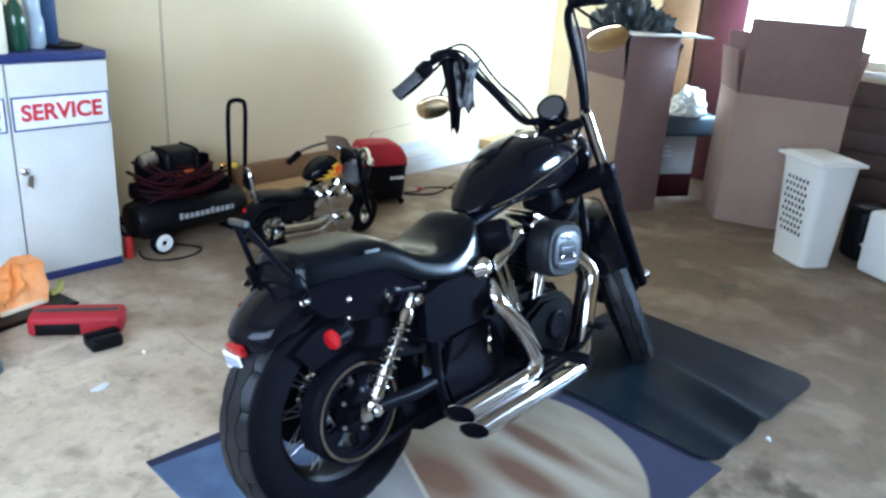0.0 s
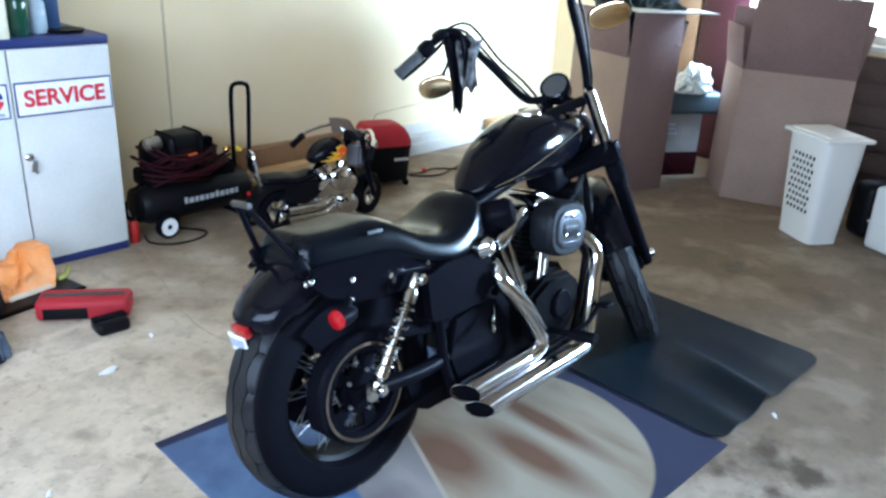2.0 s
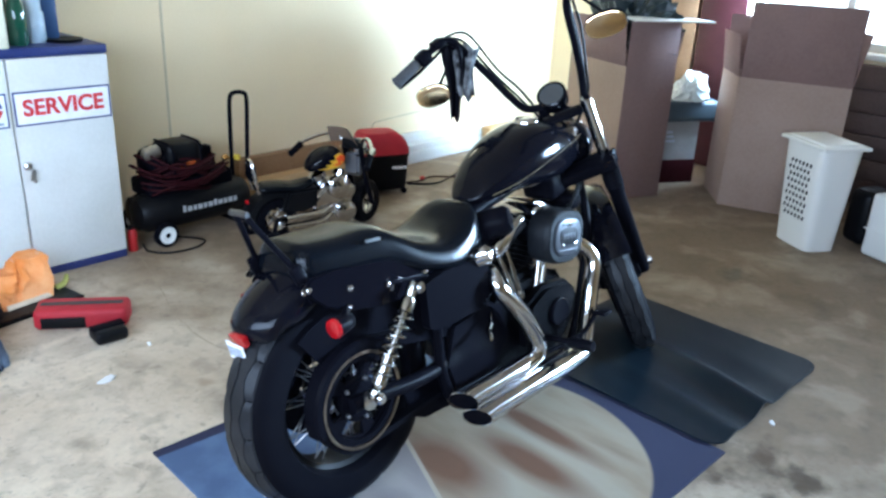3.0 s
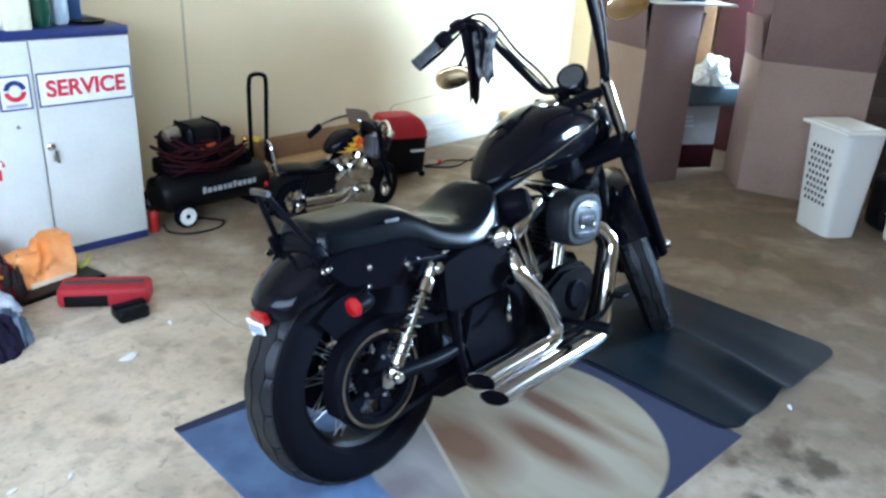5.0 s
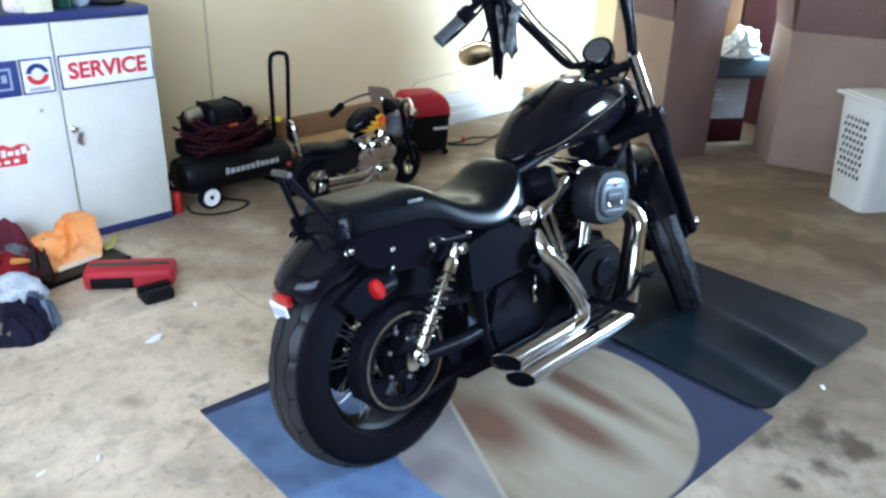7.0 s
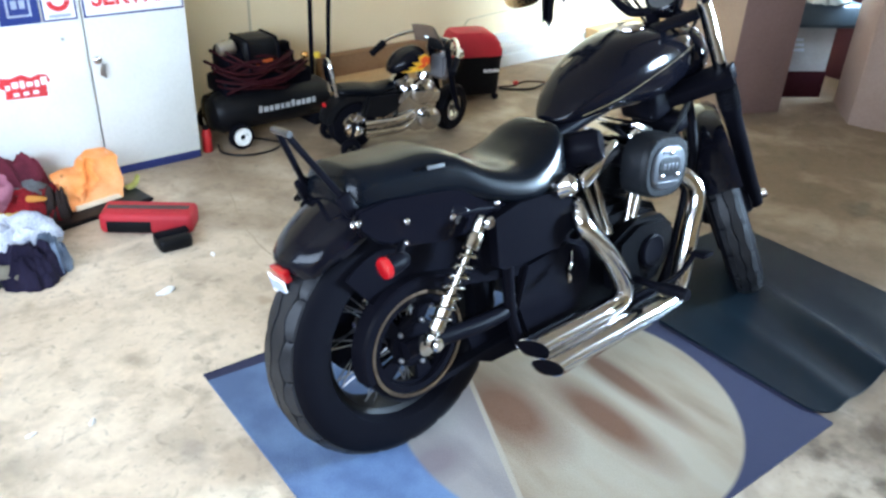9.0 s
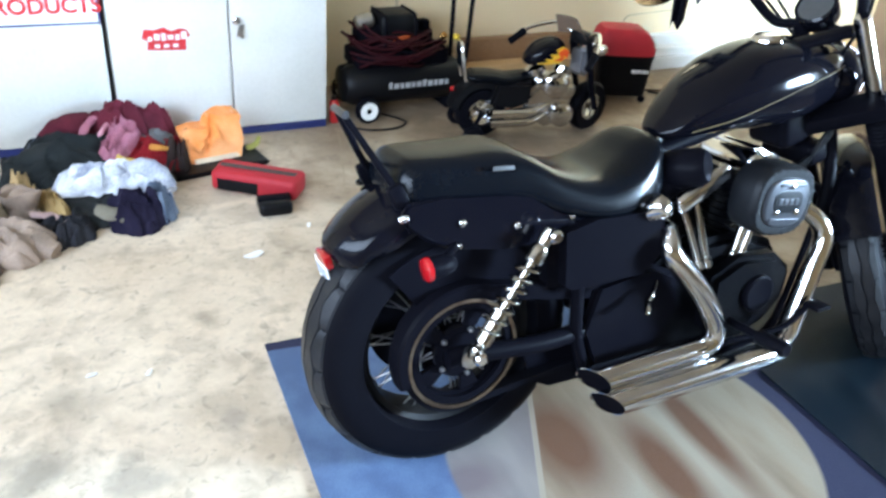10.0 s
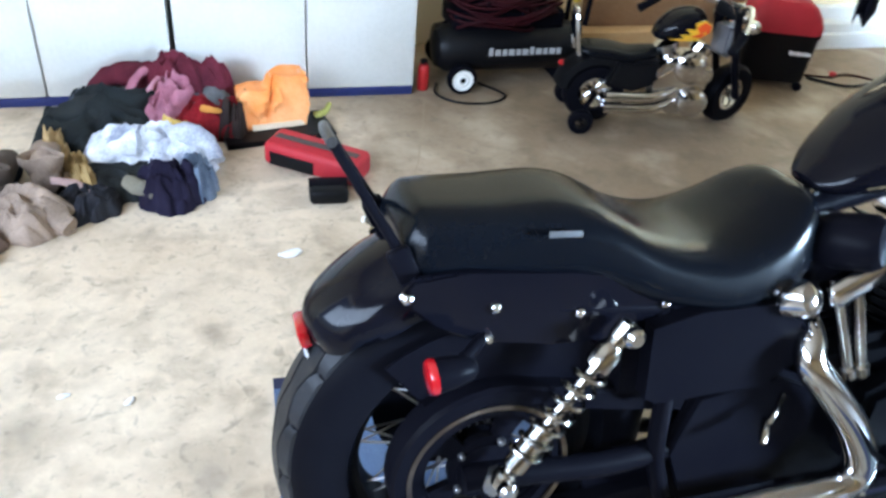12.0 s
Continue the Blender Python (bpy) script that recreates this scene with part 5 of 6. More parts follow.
    for x in (-0.14, 0.02):
        sweep(bm, [(x, -0.125, 0.27), (x, -0.13, 0.4), (x, -0.12, 0.485), (x, -0.08, 0.505), (x, 0.05, 0.505)], 0.007, 8)
    part("pump_base", bm, SATIN_BLACK, c, "black pump base with guard rails")
    # coils of red hose laid on the tank
    rng = random.Random(4)
    for k in range(16):
        bm = bmesh.new()
        cx, cy, rx, ry, z = -0.06 + rng.uniform(-0.05, 0.06), -0.03 + rng.uniform(-0.03, 0.02), rng.uniform(0.15, 0.25), rng.uniform(0.09, 0.14), 0.275 + 0.0095 * k
        ph, tilt = rng.uniform(0, 6), rng.uniform(-0.12, 0.12)
        pts = [(cx + rx * math.cos(a), cy + ry * math.sin(a), z + tilt * rx * math.cos(a) + 0.02 * math.sin(2 * a + ph) + 0.012 * math.sin(3 * a - ph)) for a in (5.6 * j / 13 + ph for j in range(14))]
        sweep(bm, pts, 0.0068, 8, 3)
        part("hose", bm, RED_HOSE, c, "dark red air hose coil")
    bm = bmesh.new()
    sweep(bm, [(0.27, -0.03, 0.24), (0.27, -0.03, 0.54), (0.275, -0.03, 0.68), (0.295, -0.035, 0.715), (0.345, -0.045, 0.715), (0.37, -0.05, 0.68), (0.365, -0.05, 0.5), (0.355, -0.05, 0.24)], 0.012, 12, 5)
    part("handle", bm, SATIN_BLACK, c, "looped black push handle")
    bm = bmesh.new()
    box(bm, 0.03, 0.03, 0.03, pose(0.285, -0.06, 0.35), 0.006)
    part("clip", bm, material("yellow_plastic", (0.7, 0.5, 0.05), 0.5), c, "yellow clip")
    return c


compressor()


def floor_cord(name, pts, r, mat, label):
    bm = bmesh.new()
    sweep(bm, pts, r, 8, 8)
    return tagged(part(name, bm, mat), label, "cable")


floor_cord("cable", [(1.905, 4.49, 0.006), (1.985, 4.37, 0.006), (1.905, 4.3, 0.006), (1.775, 4.31, 0.006), (1.705, 4.39, 0.006), (1.725, 4.49, 0.006)], 0.005, BLACK_PLASTIC, "black power cord lying on the concrete floor")
floor_cord("cable", [(3.475, 4.49, 0.007), (3.625, 4.39, 0.007), (3.825, 4.44, 0.007), (4.125, 4.54, 0.007), (4.525, 4.49, 0.007)], 0.006, BLACK_PLASTIC, "black extension cord lying beside the boards")
floor_cord("cable", [(3.425, 4.54, 0.007), (3.585, 4.49, 0.007), (3.725, 4.51, 0.007), (3.925, 4.34, 0.007), (4.075, 4.29, 0.007)], 0.005, RED_HOSE, "thin red cord lying on the floor")
bm = bmesh.new()
lathe(bm, [(0.004, 0), (0.013, 0.006), (0.014, 0.02), (0.007, 0.034)], pose(3.605, 4.51, 0.013, 70, 0, 30), 16)
tagged(part("cable_plug", bm, RED_PLASTIC), "red plug on the end of a cord", "plug")

# red canister beside the cabinet
can = thing("canister", "small red canister standing beside the cabinet", "canister", pose(1.66, 4.455, 0))
bm = bmesh.new()
lathe(bm, [(0.02, 0), (0.023, 0.005), (0.023, 0.09), (0.018, 0.105), (0.011, 0.11)], None, 24)
part("body", bm, RED_PLASTIC, can)
bm = bmesh.new()
lathe(bm, [(0.013, 0.109), (0.015, 0.112), (0.015, 0.125), (0.01, 0.128)], None, 16)
part("cap", bm, BLACK_PLASTIC, can)


def toy_motorcycle():
    """A child's ride-on cruiser with small outrigger wheels."""
    t = thing("toy_motorcycle", "child's black and chrome ride-on motorcycle with flame tank", "toy motorcycle", pose(2.265, 4.165, 0, 0, 0, -8.7) @ Matrix.Scale(1.12, 4))

    def tyre(x, y, r, w, mat_hub, nm, turn=0):
        P = pose(x, y, r, 0, 0, turn) @ AXIS_Y
        bm = bmesh.new()
        lathe(bm, [(r * 0.55, -w / 2), (r * 0.9, -w / 2), (r, -w * 0.25), (r, w * 0.25), (r * 0.9, w / 2), (r * 0.55, w / 2)], P, 36, closed=True)
        w_ob = part(nm, bm, RUBBER, t)
        bm = bmesh.new()
        lathe(bm, [(r * 0.45, -w * 0.45), (r * 0.57, -w * 0.42), (r * 0.57, w * 0.42), (r * 0.45, w * 0.45)], P, 32, closed=True)
        lathe(bm, [(r * 0.12, -w * 0.5), (r * 0.14, 0), (r * 0.12, w * 0.5)], P, 14)
        for k in range(8):
            sweep(bm, [P @ Vector((r * 0.1 * math.cos(k * 0.785), r * 0.1 * math.sin(k * 0.785), 0)), P @ Vector((r * 0.48 * math.cos(k * 0.785), r * 0.48 * math.sin(k * 0.785), 0))], r * 0.045, 6, 1)
        part("rim", bm, mat_hub, w_ob, "chrome spoked rim")
        return w_ob

    ST = Matrix.Translation((0.42, 0, 0)) @ Matrix.Rotation(radians(26), 4, "Z") @ Matrix.Translation((-0.42, 0, 0))

    tyre(0, 0, 0.105, 0.075, CHROME, "rear_wheel")
    tyre(0.5, 0, 0.105, 0.06, CHROME, "front_wheel").matrix_basis = ST
    tyre(-0.058, -0.123, 0.042, 0.035, BLACK_PLASTIC, "stabiliser_wheel")
    tyre(-0.058, 0.123, 0.042, 0.035, BLACK_PLASTIC, "stabiliser_wheel")
    bm = bmesh.new()
    sweep(bm, [(-0.058, -0.123, 0.042), (-0.04, -0.1, 0.09), (0.0, -0.03, 0.105), (0.0, 0.03, 0.105), (-0.04, 0.1, 0.09), (-0.058, 0.123, 0.042)], 0.01, 8)
    part("stabiliser_arm", bm, SATIN_BLACK, t)
    bm = bmesh.new()
    rings = []
    for i in range(11):
        q = radians(170 - i * 13)
        rings.append([bm.verts.new((r * math.cos(q), y, 0.105 + r * math.sin(q))) for y, r in ((-0.05, 0.11), (-0.045, 0.135), (0, 0.142), (0.045, 0.135), (0.05, 0.11), (0, 0.125))])
    join_rings(bm, rings)
    part("rear_fender", bm, BLACK_PLASTIC, t)
    bm = bmesh.new()
    loft(bm, [(-0.08, 0.255, 0.012, 0.04), (-0.05, 0.255, 0.02, 0.06), (0.03, 0.25, 0.024, 0.065), (0.1, 0.24, 0.024, 0.06), (0.18, 0.255, 0.018, 0.04), (0.2, 0.26, 0.006, 0.02)], 24, 5)
    part("seat", bm, LEATHER, t)
    bm = bmesh.new()
    sweep(bm, [(-0.08, -0.035, 0.24), (-0.1, -0.035, 0.33), (-0.105, -0.02, 0.38), (-0.105, 0.02, 0.38), (-0.1, 0.035, 0.33), (-0.08, 0.035, 0.24)], 0.008, 8)
    sb = part("backrest_frame", bm, CHROME, t)
    bm = bmesh.new()
    box(bm, 0.025, 0.075, 0.08, pose(-0.092, 0, 0.29, 0, -8, 0), 0.01, 3)
    part("backrest", bm, LEATHER, sb)
    bm = bmesh.new()
    loft(bm, [(0.165, 0.315, 0.006, 0.02), (0.18, 0.328, 0.028, 0.045), (0.22, 0.346, 0.046, 0.065), (0.27, 0.358, 0.05, 0.068), (0.31, 0.366, 0.038, 0.05), (0.33, 0.368, 0.01, 0.02)], 28, 5)
    tk = part("fuel_tank", bm, BLACK_PAINT, t)
    for side in (-1, 1):
        for col, pts in ((FLAME_Y, ((0.2, 0.285), (0.27, 0.293), (0.235, 0.305), (0.29, 0.308), (0.26, 0.325), (0.31, 0.325), (0.3, 0.345), (0.35, 0.352), (0.375, 0.34), (0.37, 0.31), (0.33, 0.286), (0.26, 0.28))), (FLAME_R, ((0.29, 0.3), (0.33, 0.312), (0.31, 0.33), (0.345, 0.347), (0.378, 0.338), (0.374, 0.315), (0.34, 0.297)))):
            bm = bmesh.new()
            off = 0.0 if col is FLAME_Y else 0.0015
            front, back = [], []
            for x, z in pts:
                # follow the tank's side
                x, z = 0.27 + (x - 0.295) * 0.72, z + 0.032
                k = max(0.0, 1 - (abs(x - 0.245) / 0.13) ** 2.2)
                yy = side * (0.05 + 0.021 * k - 0.012 * ((z - 0.355) / 0.04) ** 2 + off)
                front.append(bm.verts.new((x, yy, z)))
                back.append(bm.verts.new((x, yy - side * 0.012, z)))
            bm.faces.new(front)
            for i in range(len(pts)):
                j = (i + 1) % len(pts)
                bm.faces.new((front[i], front[j], back[j], back[i]))
            part("flame_decal", bm, col, tk, "flame decal")
    # engine block, chromed plastic
    bm = bmesh.new()
    plate(bm, [(0.17, 0.1), (0.27, 0.05), (0.35, 0.07), (0.37, 0.16), (0.35, 0.25), (0.24, 0.255), (0.16, 0.18)], -0.074, 0.074, 0.018)
    eng = part("engine", bm, CHROME, t, "chromed plastic engine")
    for sgn, x in ((-1, 0.25), (1, 0.31)):
        m = pose(x, 0, 0.2, 0, sgn * 22, 0)
        bm = bmesh.new()
        prof = [(0.03, 0)]
        for i in range(5):
            prof += [(0.03, 0.012 * i), (0.042, 0.012 * i), (0.042, 0.012 * i + 0.005), (0.03, 0.012 * i + 0.005)]
        lathe(bm, prof + [(0.03, 0.065), (0.042, 0.07), (0.04, 0.095), (0.02, 0.1)], m, 20)
        part("cylinder", bm, CHROME, eng)
    bm = bmesh.new()
    lathe(bm, [(0.055, 0), (0.055, 0.02), (0.04, 0.032), (0.001, 0.035)], pose(0.29, -0.072, 0.235, 90), 24)
    lathe(bm, [(0.05, 0), (0.05, 0.02), (0.035, 0.03), (0.001, 0.03)], pose(0.325, -0.072, 0.11, 90), 24)
    lathe(bm, [(0.035, 0), (0.035, 0.025), (0.02, 0.03), (0.001, 0.03)], pose(0.33, -0.072, 0.215, 90), 24)
    part("air_cleaner", bm, CHROME, eng)
    for dz in (0.085, 0.125):
        bm = bmesh.new()
        sweep(bm, [(0.27, -0.06, dz + 0.03), (0.22, -0.082, dz + 0.012), (0.17, -0.09, dz), (0.02, -0.09, dz - 0.004)], [0.012, 0.015, 0.018, 0.019], 12)
        part("exhaust_pipe", bm, CHROME, t, "chrome exhaust pipe")
    bm = bmesh.new()
    plate(bm, [(0.02, 0.15), (0.12, 0.13), (0.19, 0.16), (0.19, 0.24), (0.05, 0.24)], -0.07, 0.07, 0.012)
    part("side_cover", bm, BLACK_PLASTIC, t)
    # fork, bars, lamp
    for side in (-1, 1):
        bm = bmesh.new()
        sweep(bm, [(0.5, side * 0.045, 0.105), (0.44, side * 0.045, 0.25), (0.395, side * 0.045, 0.4)], 0.013, 12)
        part("fork_leg", bm, SATIN_BLACK, t, "black fork leg").matrix_basis = ST
        bm = bmesh.new()
        sweep(bm, [(0.39, side * 0.03, 0.41), (0.37, side * 0.1, 0.45), (0.28, side * 0.18, 0.42), (0.22, side * 0.2, 0.38)], 0.008, 10)
        hb = part("handlebar", bm, CHROME, t)
        hb.matrix_basis = ST
        bm = bmesh.new()
        lathe(bm, [(0.012, 0), (0.016, 0.004), (0.014, 0.06), (0.016, 0.075), (0.01, 0.08)], towards((0.26, side * 0.187, 0.407), (0.2, side * 0.208, 0.365)), 14)
        part("grip", bm, RUBBER, hb)
        bm = bmesh.new()
        lathe(bm, [(0.008, -0.02), (0.02, -0.012), (0.022, 0.012), (0.01, 0.018)], pose(0.44, side * 0.075, 0.37, 0, 80, 0), 18)
        part("spot_lamp", bm, CHROME, t).matrix_basis = ST
    bm = bmesh.new()
    lathe(bm, [(0.01, -0.05), (0.035, -0.035), (0.045, 0.0), (0.045, 0.015), (0.03, 0.022), (0.001, 0.026)], pose(0.445, 0, 0.38, 0, 80, 0), 28)
    part("headlight", bm, CHROME, t).matrix_basis = ST
    bm = bmesh.new()
    box(bm, 0.05, 0.1, 0.05, pose(0.4, 0, 0.385), 0.014)
    part("fork_clamp", bm, BLACK_PLASTIC, t).matrix_basis = ST
    bm = bmesh.new()
    rings = []
    for i in range(8):
        v = i / 7
        rings.append([bm.verts.new((0.4 - 0.05 * v - 0.03 * (u * 2 - 1) ** 2 + d, 0.03 + (u - 0.5) * (0.15 - 0.03 * v), 0.41 + 0.08 * v)) for d, us in ((0, range(9)), (0.003, range(8, -1, -1))) for u in [k / 8 for k in us]])
    join_rings(bm, rings)
    part("windscreen", bm, material("smoked_plastic", (0.2, 0.14, 0.10), 0.2), t, "smoky plastic windscreen").matrix_basis = ST
    bm = bmesh.new()
    plate(bm, [(0.385, 0.27), (0.42, 0.25), (0.44, 0.28), (0.425, 0.36), (0.385, 0.36)], -0.04, 0.04, 0.012)
    part("leg_shield", bm, material("silver_plastic", (0.3, 0.3, 0.32), 0.3, 0.7), t).matrix_basis = ST
    bm = bmesh.new()
    lathe(bm, [(0.011, 0), (0.01, 0.01), (0.001, 0.014)], pose(-0.13, -0.03, 0.21, 0, -90, 0), 16)
    part("tail_light", bm, RED_LENS, t)
    return t


FLAME_Y = material("flame_yellow", (0.85, 0.48, 0.03), 0.3)
FLAME_R = material("flame_red", (0.75, 0.09, 0.015), 0.3)
toy_motorcycle()


def tool_bin():
    b = thing("wheeled_tote", "black plastic tote with rounded red lid, against the wall", "tote", pose(3.252, 4.498, 0, 0, 0, -18) @ Matrix.Scale(0.93, 4))
    bm = bmesh.new()
    rings = []
    for z, s in ((0.035, 0.9), (0.05, 0.93), (0.25, 1.0), (0.255, 1.03), (0.27, 1.03)):
        rings.append([bm.verts.new((0.165 * s * math.copysign(abs(math.cos(q)) ** 0.3, math.cos(q)), 0.12 * s * math.copysign(abs(math.sin(q)) ** 0.3, math.sin(q)), z)) for q in (2 * math.pi * (k + 0.5) / 32 for k in range(32))])
    join_rings(bm, rings)
    part("body", bm, BLACK_PLASTIC, b)
    bm = bmesh.new()
    rings = []
    for z, s, dx in ((0.27, 1.05, 0), (0.3, 1.05, 0), (0.34, 0.98, -0.005), (0.38, 0.86, -0.015), (0.405, 0.7, -0.025), (0.412, 0.4, -0.03)):
        rings.append([bm.verts.new((dx + 0.165 * s * math.copysign(abs(math.cos(q)) ** 0.4, math.cos(q)), 0.12 * s * math.copysign(abs(math.sin(q)) ** 0.4, math.sin(q)), z)) for q in (2 * math.pi * (k + 0.5) / 32 for k in range(32))])
    join_rings(bm, rings)
    part("lid", bm, RED_CLOTH, b, "domed red lid")
    bm = bmesh.new()
    for i in range(6):
        box(bm, 0.013, 0.002, 0.02 - 0.004 * (i % 2), pose(0.045 + i * 0.017, -0.1225, 0.175))
    part("marking", bm, SIGN_WHITE, b, "pale illegible lettering bars")
    for x in (-0.12, 0.13):
        for y in (-0.1, 0.1):
            bm = bmesh.new()
            lathe(bm, [(0.008, -0.012), (0.02, -0.01), (0.02, 0.01), (0.008, 0.012)], pose(x, y, 0.02, 90), 16)
            part("caster", bm, RUBBER, b)
    return b


tool_bin()

# boards lying along the wall
def board(x0, y0, x1, y1, z, w, h, mat, label, tilt=0):
    a, b = Vector((x0, y0, z)), Vector((x1, y1, z))
    d = b - a
    bm = bmesh.new()
    box(bm, d.length, w, h, None, 0.003)
    ob = part("board", bm, mat)
    ob.matrix_basis = FAR @ Matrix.Translation((a + b) / 2) @ pose(0, 0, 0, tilt, 0, math.degrees(math.atan2(d.y, d.x)))
    return tagged(ob, label, "board", "boards along the wall")


board(3.55, 4.89, 5.55, 4.93, 0, 0.14, 0.075, WHITE_PAINT, "long white-painted board lying along the wall")
board(3.62, 4.9, 5.3, 4.93, 0.075, 0.1, 0.045, WHITE_PAINT, "white-painted board on top of another board")
board(3.6, 4.955, 5.2, 4.965, 0.12, 0.05, 0.06, WHITE_PAINT, "narrow white trim board against the wall")
board(4.75, 4.82, 5.6, 4.86, 0, 0.12, 0.15, PINE, "grey-brown timber offcut beside the boards")
board(2.55, 4.9, 3.6, 4.92, 0, 0.13, 0.1, PINE, "bare pine board lying along the wall")
board(2.62, 4.95, 3.45, 4.96, 0.1, 0.06, 0.12, BROWN_WOOD, "brown stained board on edge against the wall")
along_wall(floor_cord("cable", [(3.72, 4.985, 0.2), (3.725, 4.985, 0.28), (3.85, 4.985, 0.3), (4.4, 4.985, 0.33), (4.9, 4.985, 0.36)], 0.004, SEAM, "thin cable clipped along the cream wall"))

# ---- on the cabinets ----


def bottle(name, at, prof, mat, capmat, label, category):
    b = thing(name, label, category, FAR @ pose(*at))
    bm = bmesh.new()
    lathe(bm, prof, None, 28)
    part("body", bm, mat, b)
    r, h = prof[-1]
    bm = bmesh.new()
    lathe(bm, [(r * 1.1, h - 0.004), (r * 1.15, h), (r * 1.15, h + 0.018), (r * 0.8, h + 0.022)], None, 20)
    part("cap", bm, capmat, b)
    return b


TOP = 0.983
bm = bmesh.new()
rings = []
for z, s in ((0, 0.97), (0.004, 1.0), (0.22, 1.0), (0.226, 0.98)):
    rings.append([bm.verts.new((0.055 * s * math.copysign(abs(math.cos(q)) ** 0.4, math.cos(q)), 0.055 * s * math.copysign(abs(math.sin(q)) ** 0.4, math.sin(q)), z)) for q in (2 * math.pi * (k + 0.5) / 28 for k in range(28))])
join_rings(bm, rings)
jar = part("tub", bm, material("cream_plastic", (0.80, 0.75, 0.56), 0.5))
jar.matrix_basis = FAR @ pose(1.265, 4.52, TOP)
tagged(jar, "tall cream plastic tub standing on the cabinet top", "tub")
GREEN_GLASS = material("green_glass", (0.012, 0.07, 0.04), 0.1, 0, (0.01, 0.05, 0.03), coat=0.5)
bottle("bottle", (1.385, 4.56, TOP), [(0.036, 0), (0.04, 0.006), (0.04, 0.13), (0.03, 0.17), (0.014, 0.2), (0.013, 0.25)], GREEN_GLASS, SIGN_WHITE, "dark green bottle with pale cap on the cabinet", "bottle")
bottle("bottle", (1.345, 4.62, TOP), [(0.036, 0), (0.04, 0.006), (0.04, 0.13), (0.03, 0.17), (0.014, 0.2), (0.013, 0.25)], GREEN_GLASS, BLACK_PLASTIC, "dark green bottle behind another bottle", "bottle")
bottle("jug", (1.475, 4.62, TOP), [(0.04, 0), (0.044, 0.006), (0.042, 0.12), (0.034, 0.13), (0.034, 0.2), (0.03, 0.26)], material("cloudy_plastic", (0.45, 0.55, 0.62), 0.2), WHITE_PLASTIC, "cloudy pale blue plastic jug on the cabinet", "jug")
bm = bmesh.new()
box(bm, 0.1, 0.12, 0.24, pose(0, 0, 0), 0.012)
ob = part("storage_box", bm, material("navy_plastic", (0.03, 0.07, 0.17), 0.4))
ob.matrix_basis = FAR @ pose(1.545, 4.72, TOP)
tagged(ob, "navy blue plastic box standing on the cabinet top", "box")
bm = bmesh.new()
lathe(bm, [(0.06, 0), (0.075, 0.004), (0.08, 0.014), (0.076, 0.014), (0.06, 0.006)], None, 28)
ob = part("lid", bm, BLACK_PLASTIC)
ob.matrix_basis = FAR @ pose(1.58, 4.6, TOP)
tagged(ob, "shallow dark plastic dish on the cabinet top", "dish")
bm = bmesh.new()
bmesh.ops.create_icosphere(bm, subdivisions=3, radius=0.04)
for v in bm.verts:
    v.co *= 1 + 0.25 * noise.noise(v.co * 40)
    v.co.z = max(v.co.z * 0.9, -0.03) + 0.03
ob = part("rag", bm, material("pink_white_cloth", (0.75, 0.6, 0.62), 0.85, 0, (0.8, 0.78, 0.78), 30, 90, 0.2))
ob.matrix_basis = FAR @ pose(1.19, 4.52, TOP)
tagged(ob, "crumpled pink and white rag on the cabinet", "rag")
for x in (0.95, 1.06):
    bottle("bottle", (x, 4.62, TOP), [(0.04, 0), (0.044, 0.006), (0.044, 0.12), (0.03, 0.15), (0.016, 0.16)], material("brown_bottle", (0.10, 0.06, 0.04), 0.3), BLACK_PLASTIC, "dark brown squat bottle on the cabinet", "bottle")

# ---- clothes and bags on the floor ----


def heap(name, at, turn, sx, sy, sz, mat, label, category, seed, folds=4.2, rough=0.78):
    """A crumpled heap of cloth: a squashed dome with folds, resting on its support."""
    bm = bmesh.new()
    bmesh.ops.create_icosphere(bm, subdivisions=5, radius=1.0)
    o = Vector((seed * 7.1, seed * 3.3, seed))
    for v in bm.verts:
        p = v.co.copy()
        warp = p + 0.35 * Vector((noise.noise(p * 1.5 + o), noise.noise(p * 1.5 - o), 0))
        d = 1 + rough * (noise.noise(p * 1.2 + o) * 0.9 + 0.4 * noise.noise(p * 2.6 + o))
        for k, (f, a) in enumerate(((folds * 0.45, 0.36), (folds * 0.9, 0.3), (folds * 2.0, 0.18), (folds * 4.2, 0.08))):
            w = Vector((warp.x * 0.55, warp.y, warp.z * 1.4)) * f + o * (k + 1)
            d += a * rough * ((1 - abs(noise.noise(w)) * 2.4) - 0.35)
        v.co = p * max(d, 0.35)
        v.co.z = max(v.co.z, -0.22 + 0.05 * noise.noise(p * 4 + o)) + 0.22
        v.co = Vector((v.co.x * sx, v.co.y * sy, v.co.z * sz / 1.2))
    ob = part(name, bm, mat, angle=55)
    lo = min(v.co.z for v in ob.data.vertices)
    ob.matrix_world = pose(at[0], at[1], at[2] - lo, 0, 0, turn)
    return tagged(ob, label, category, "clothes on the floor")


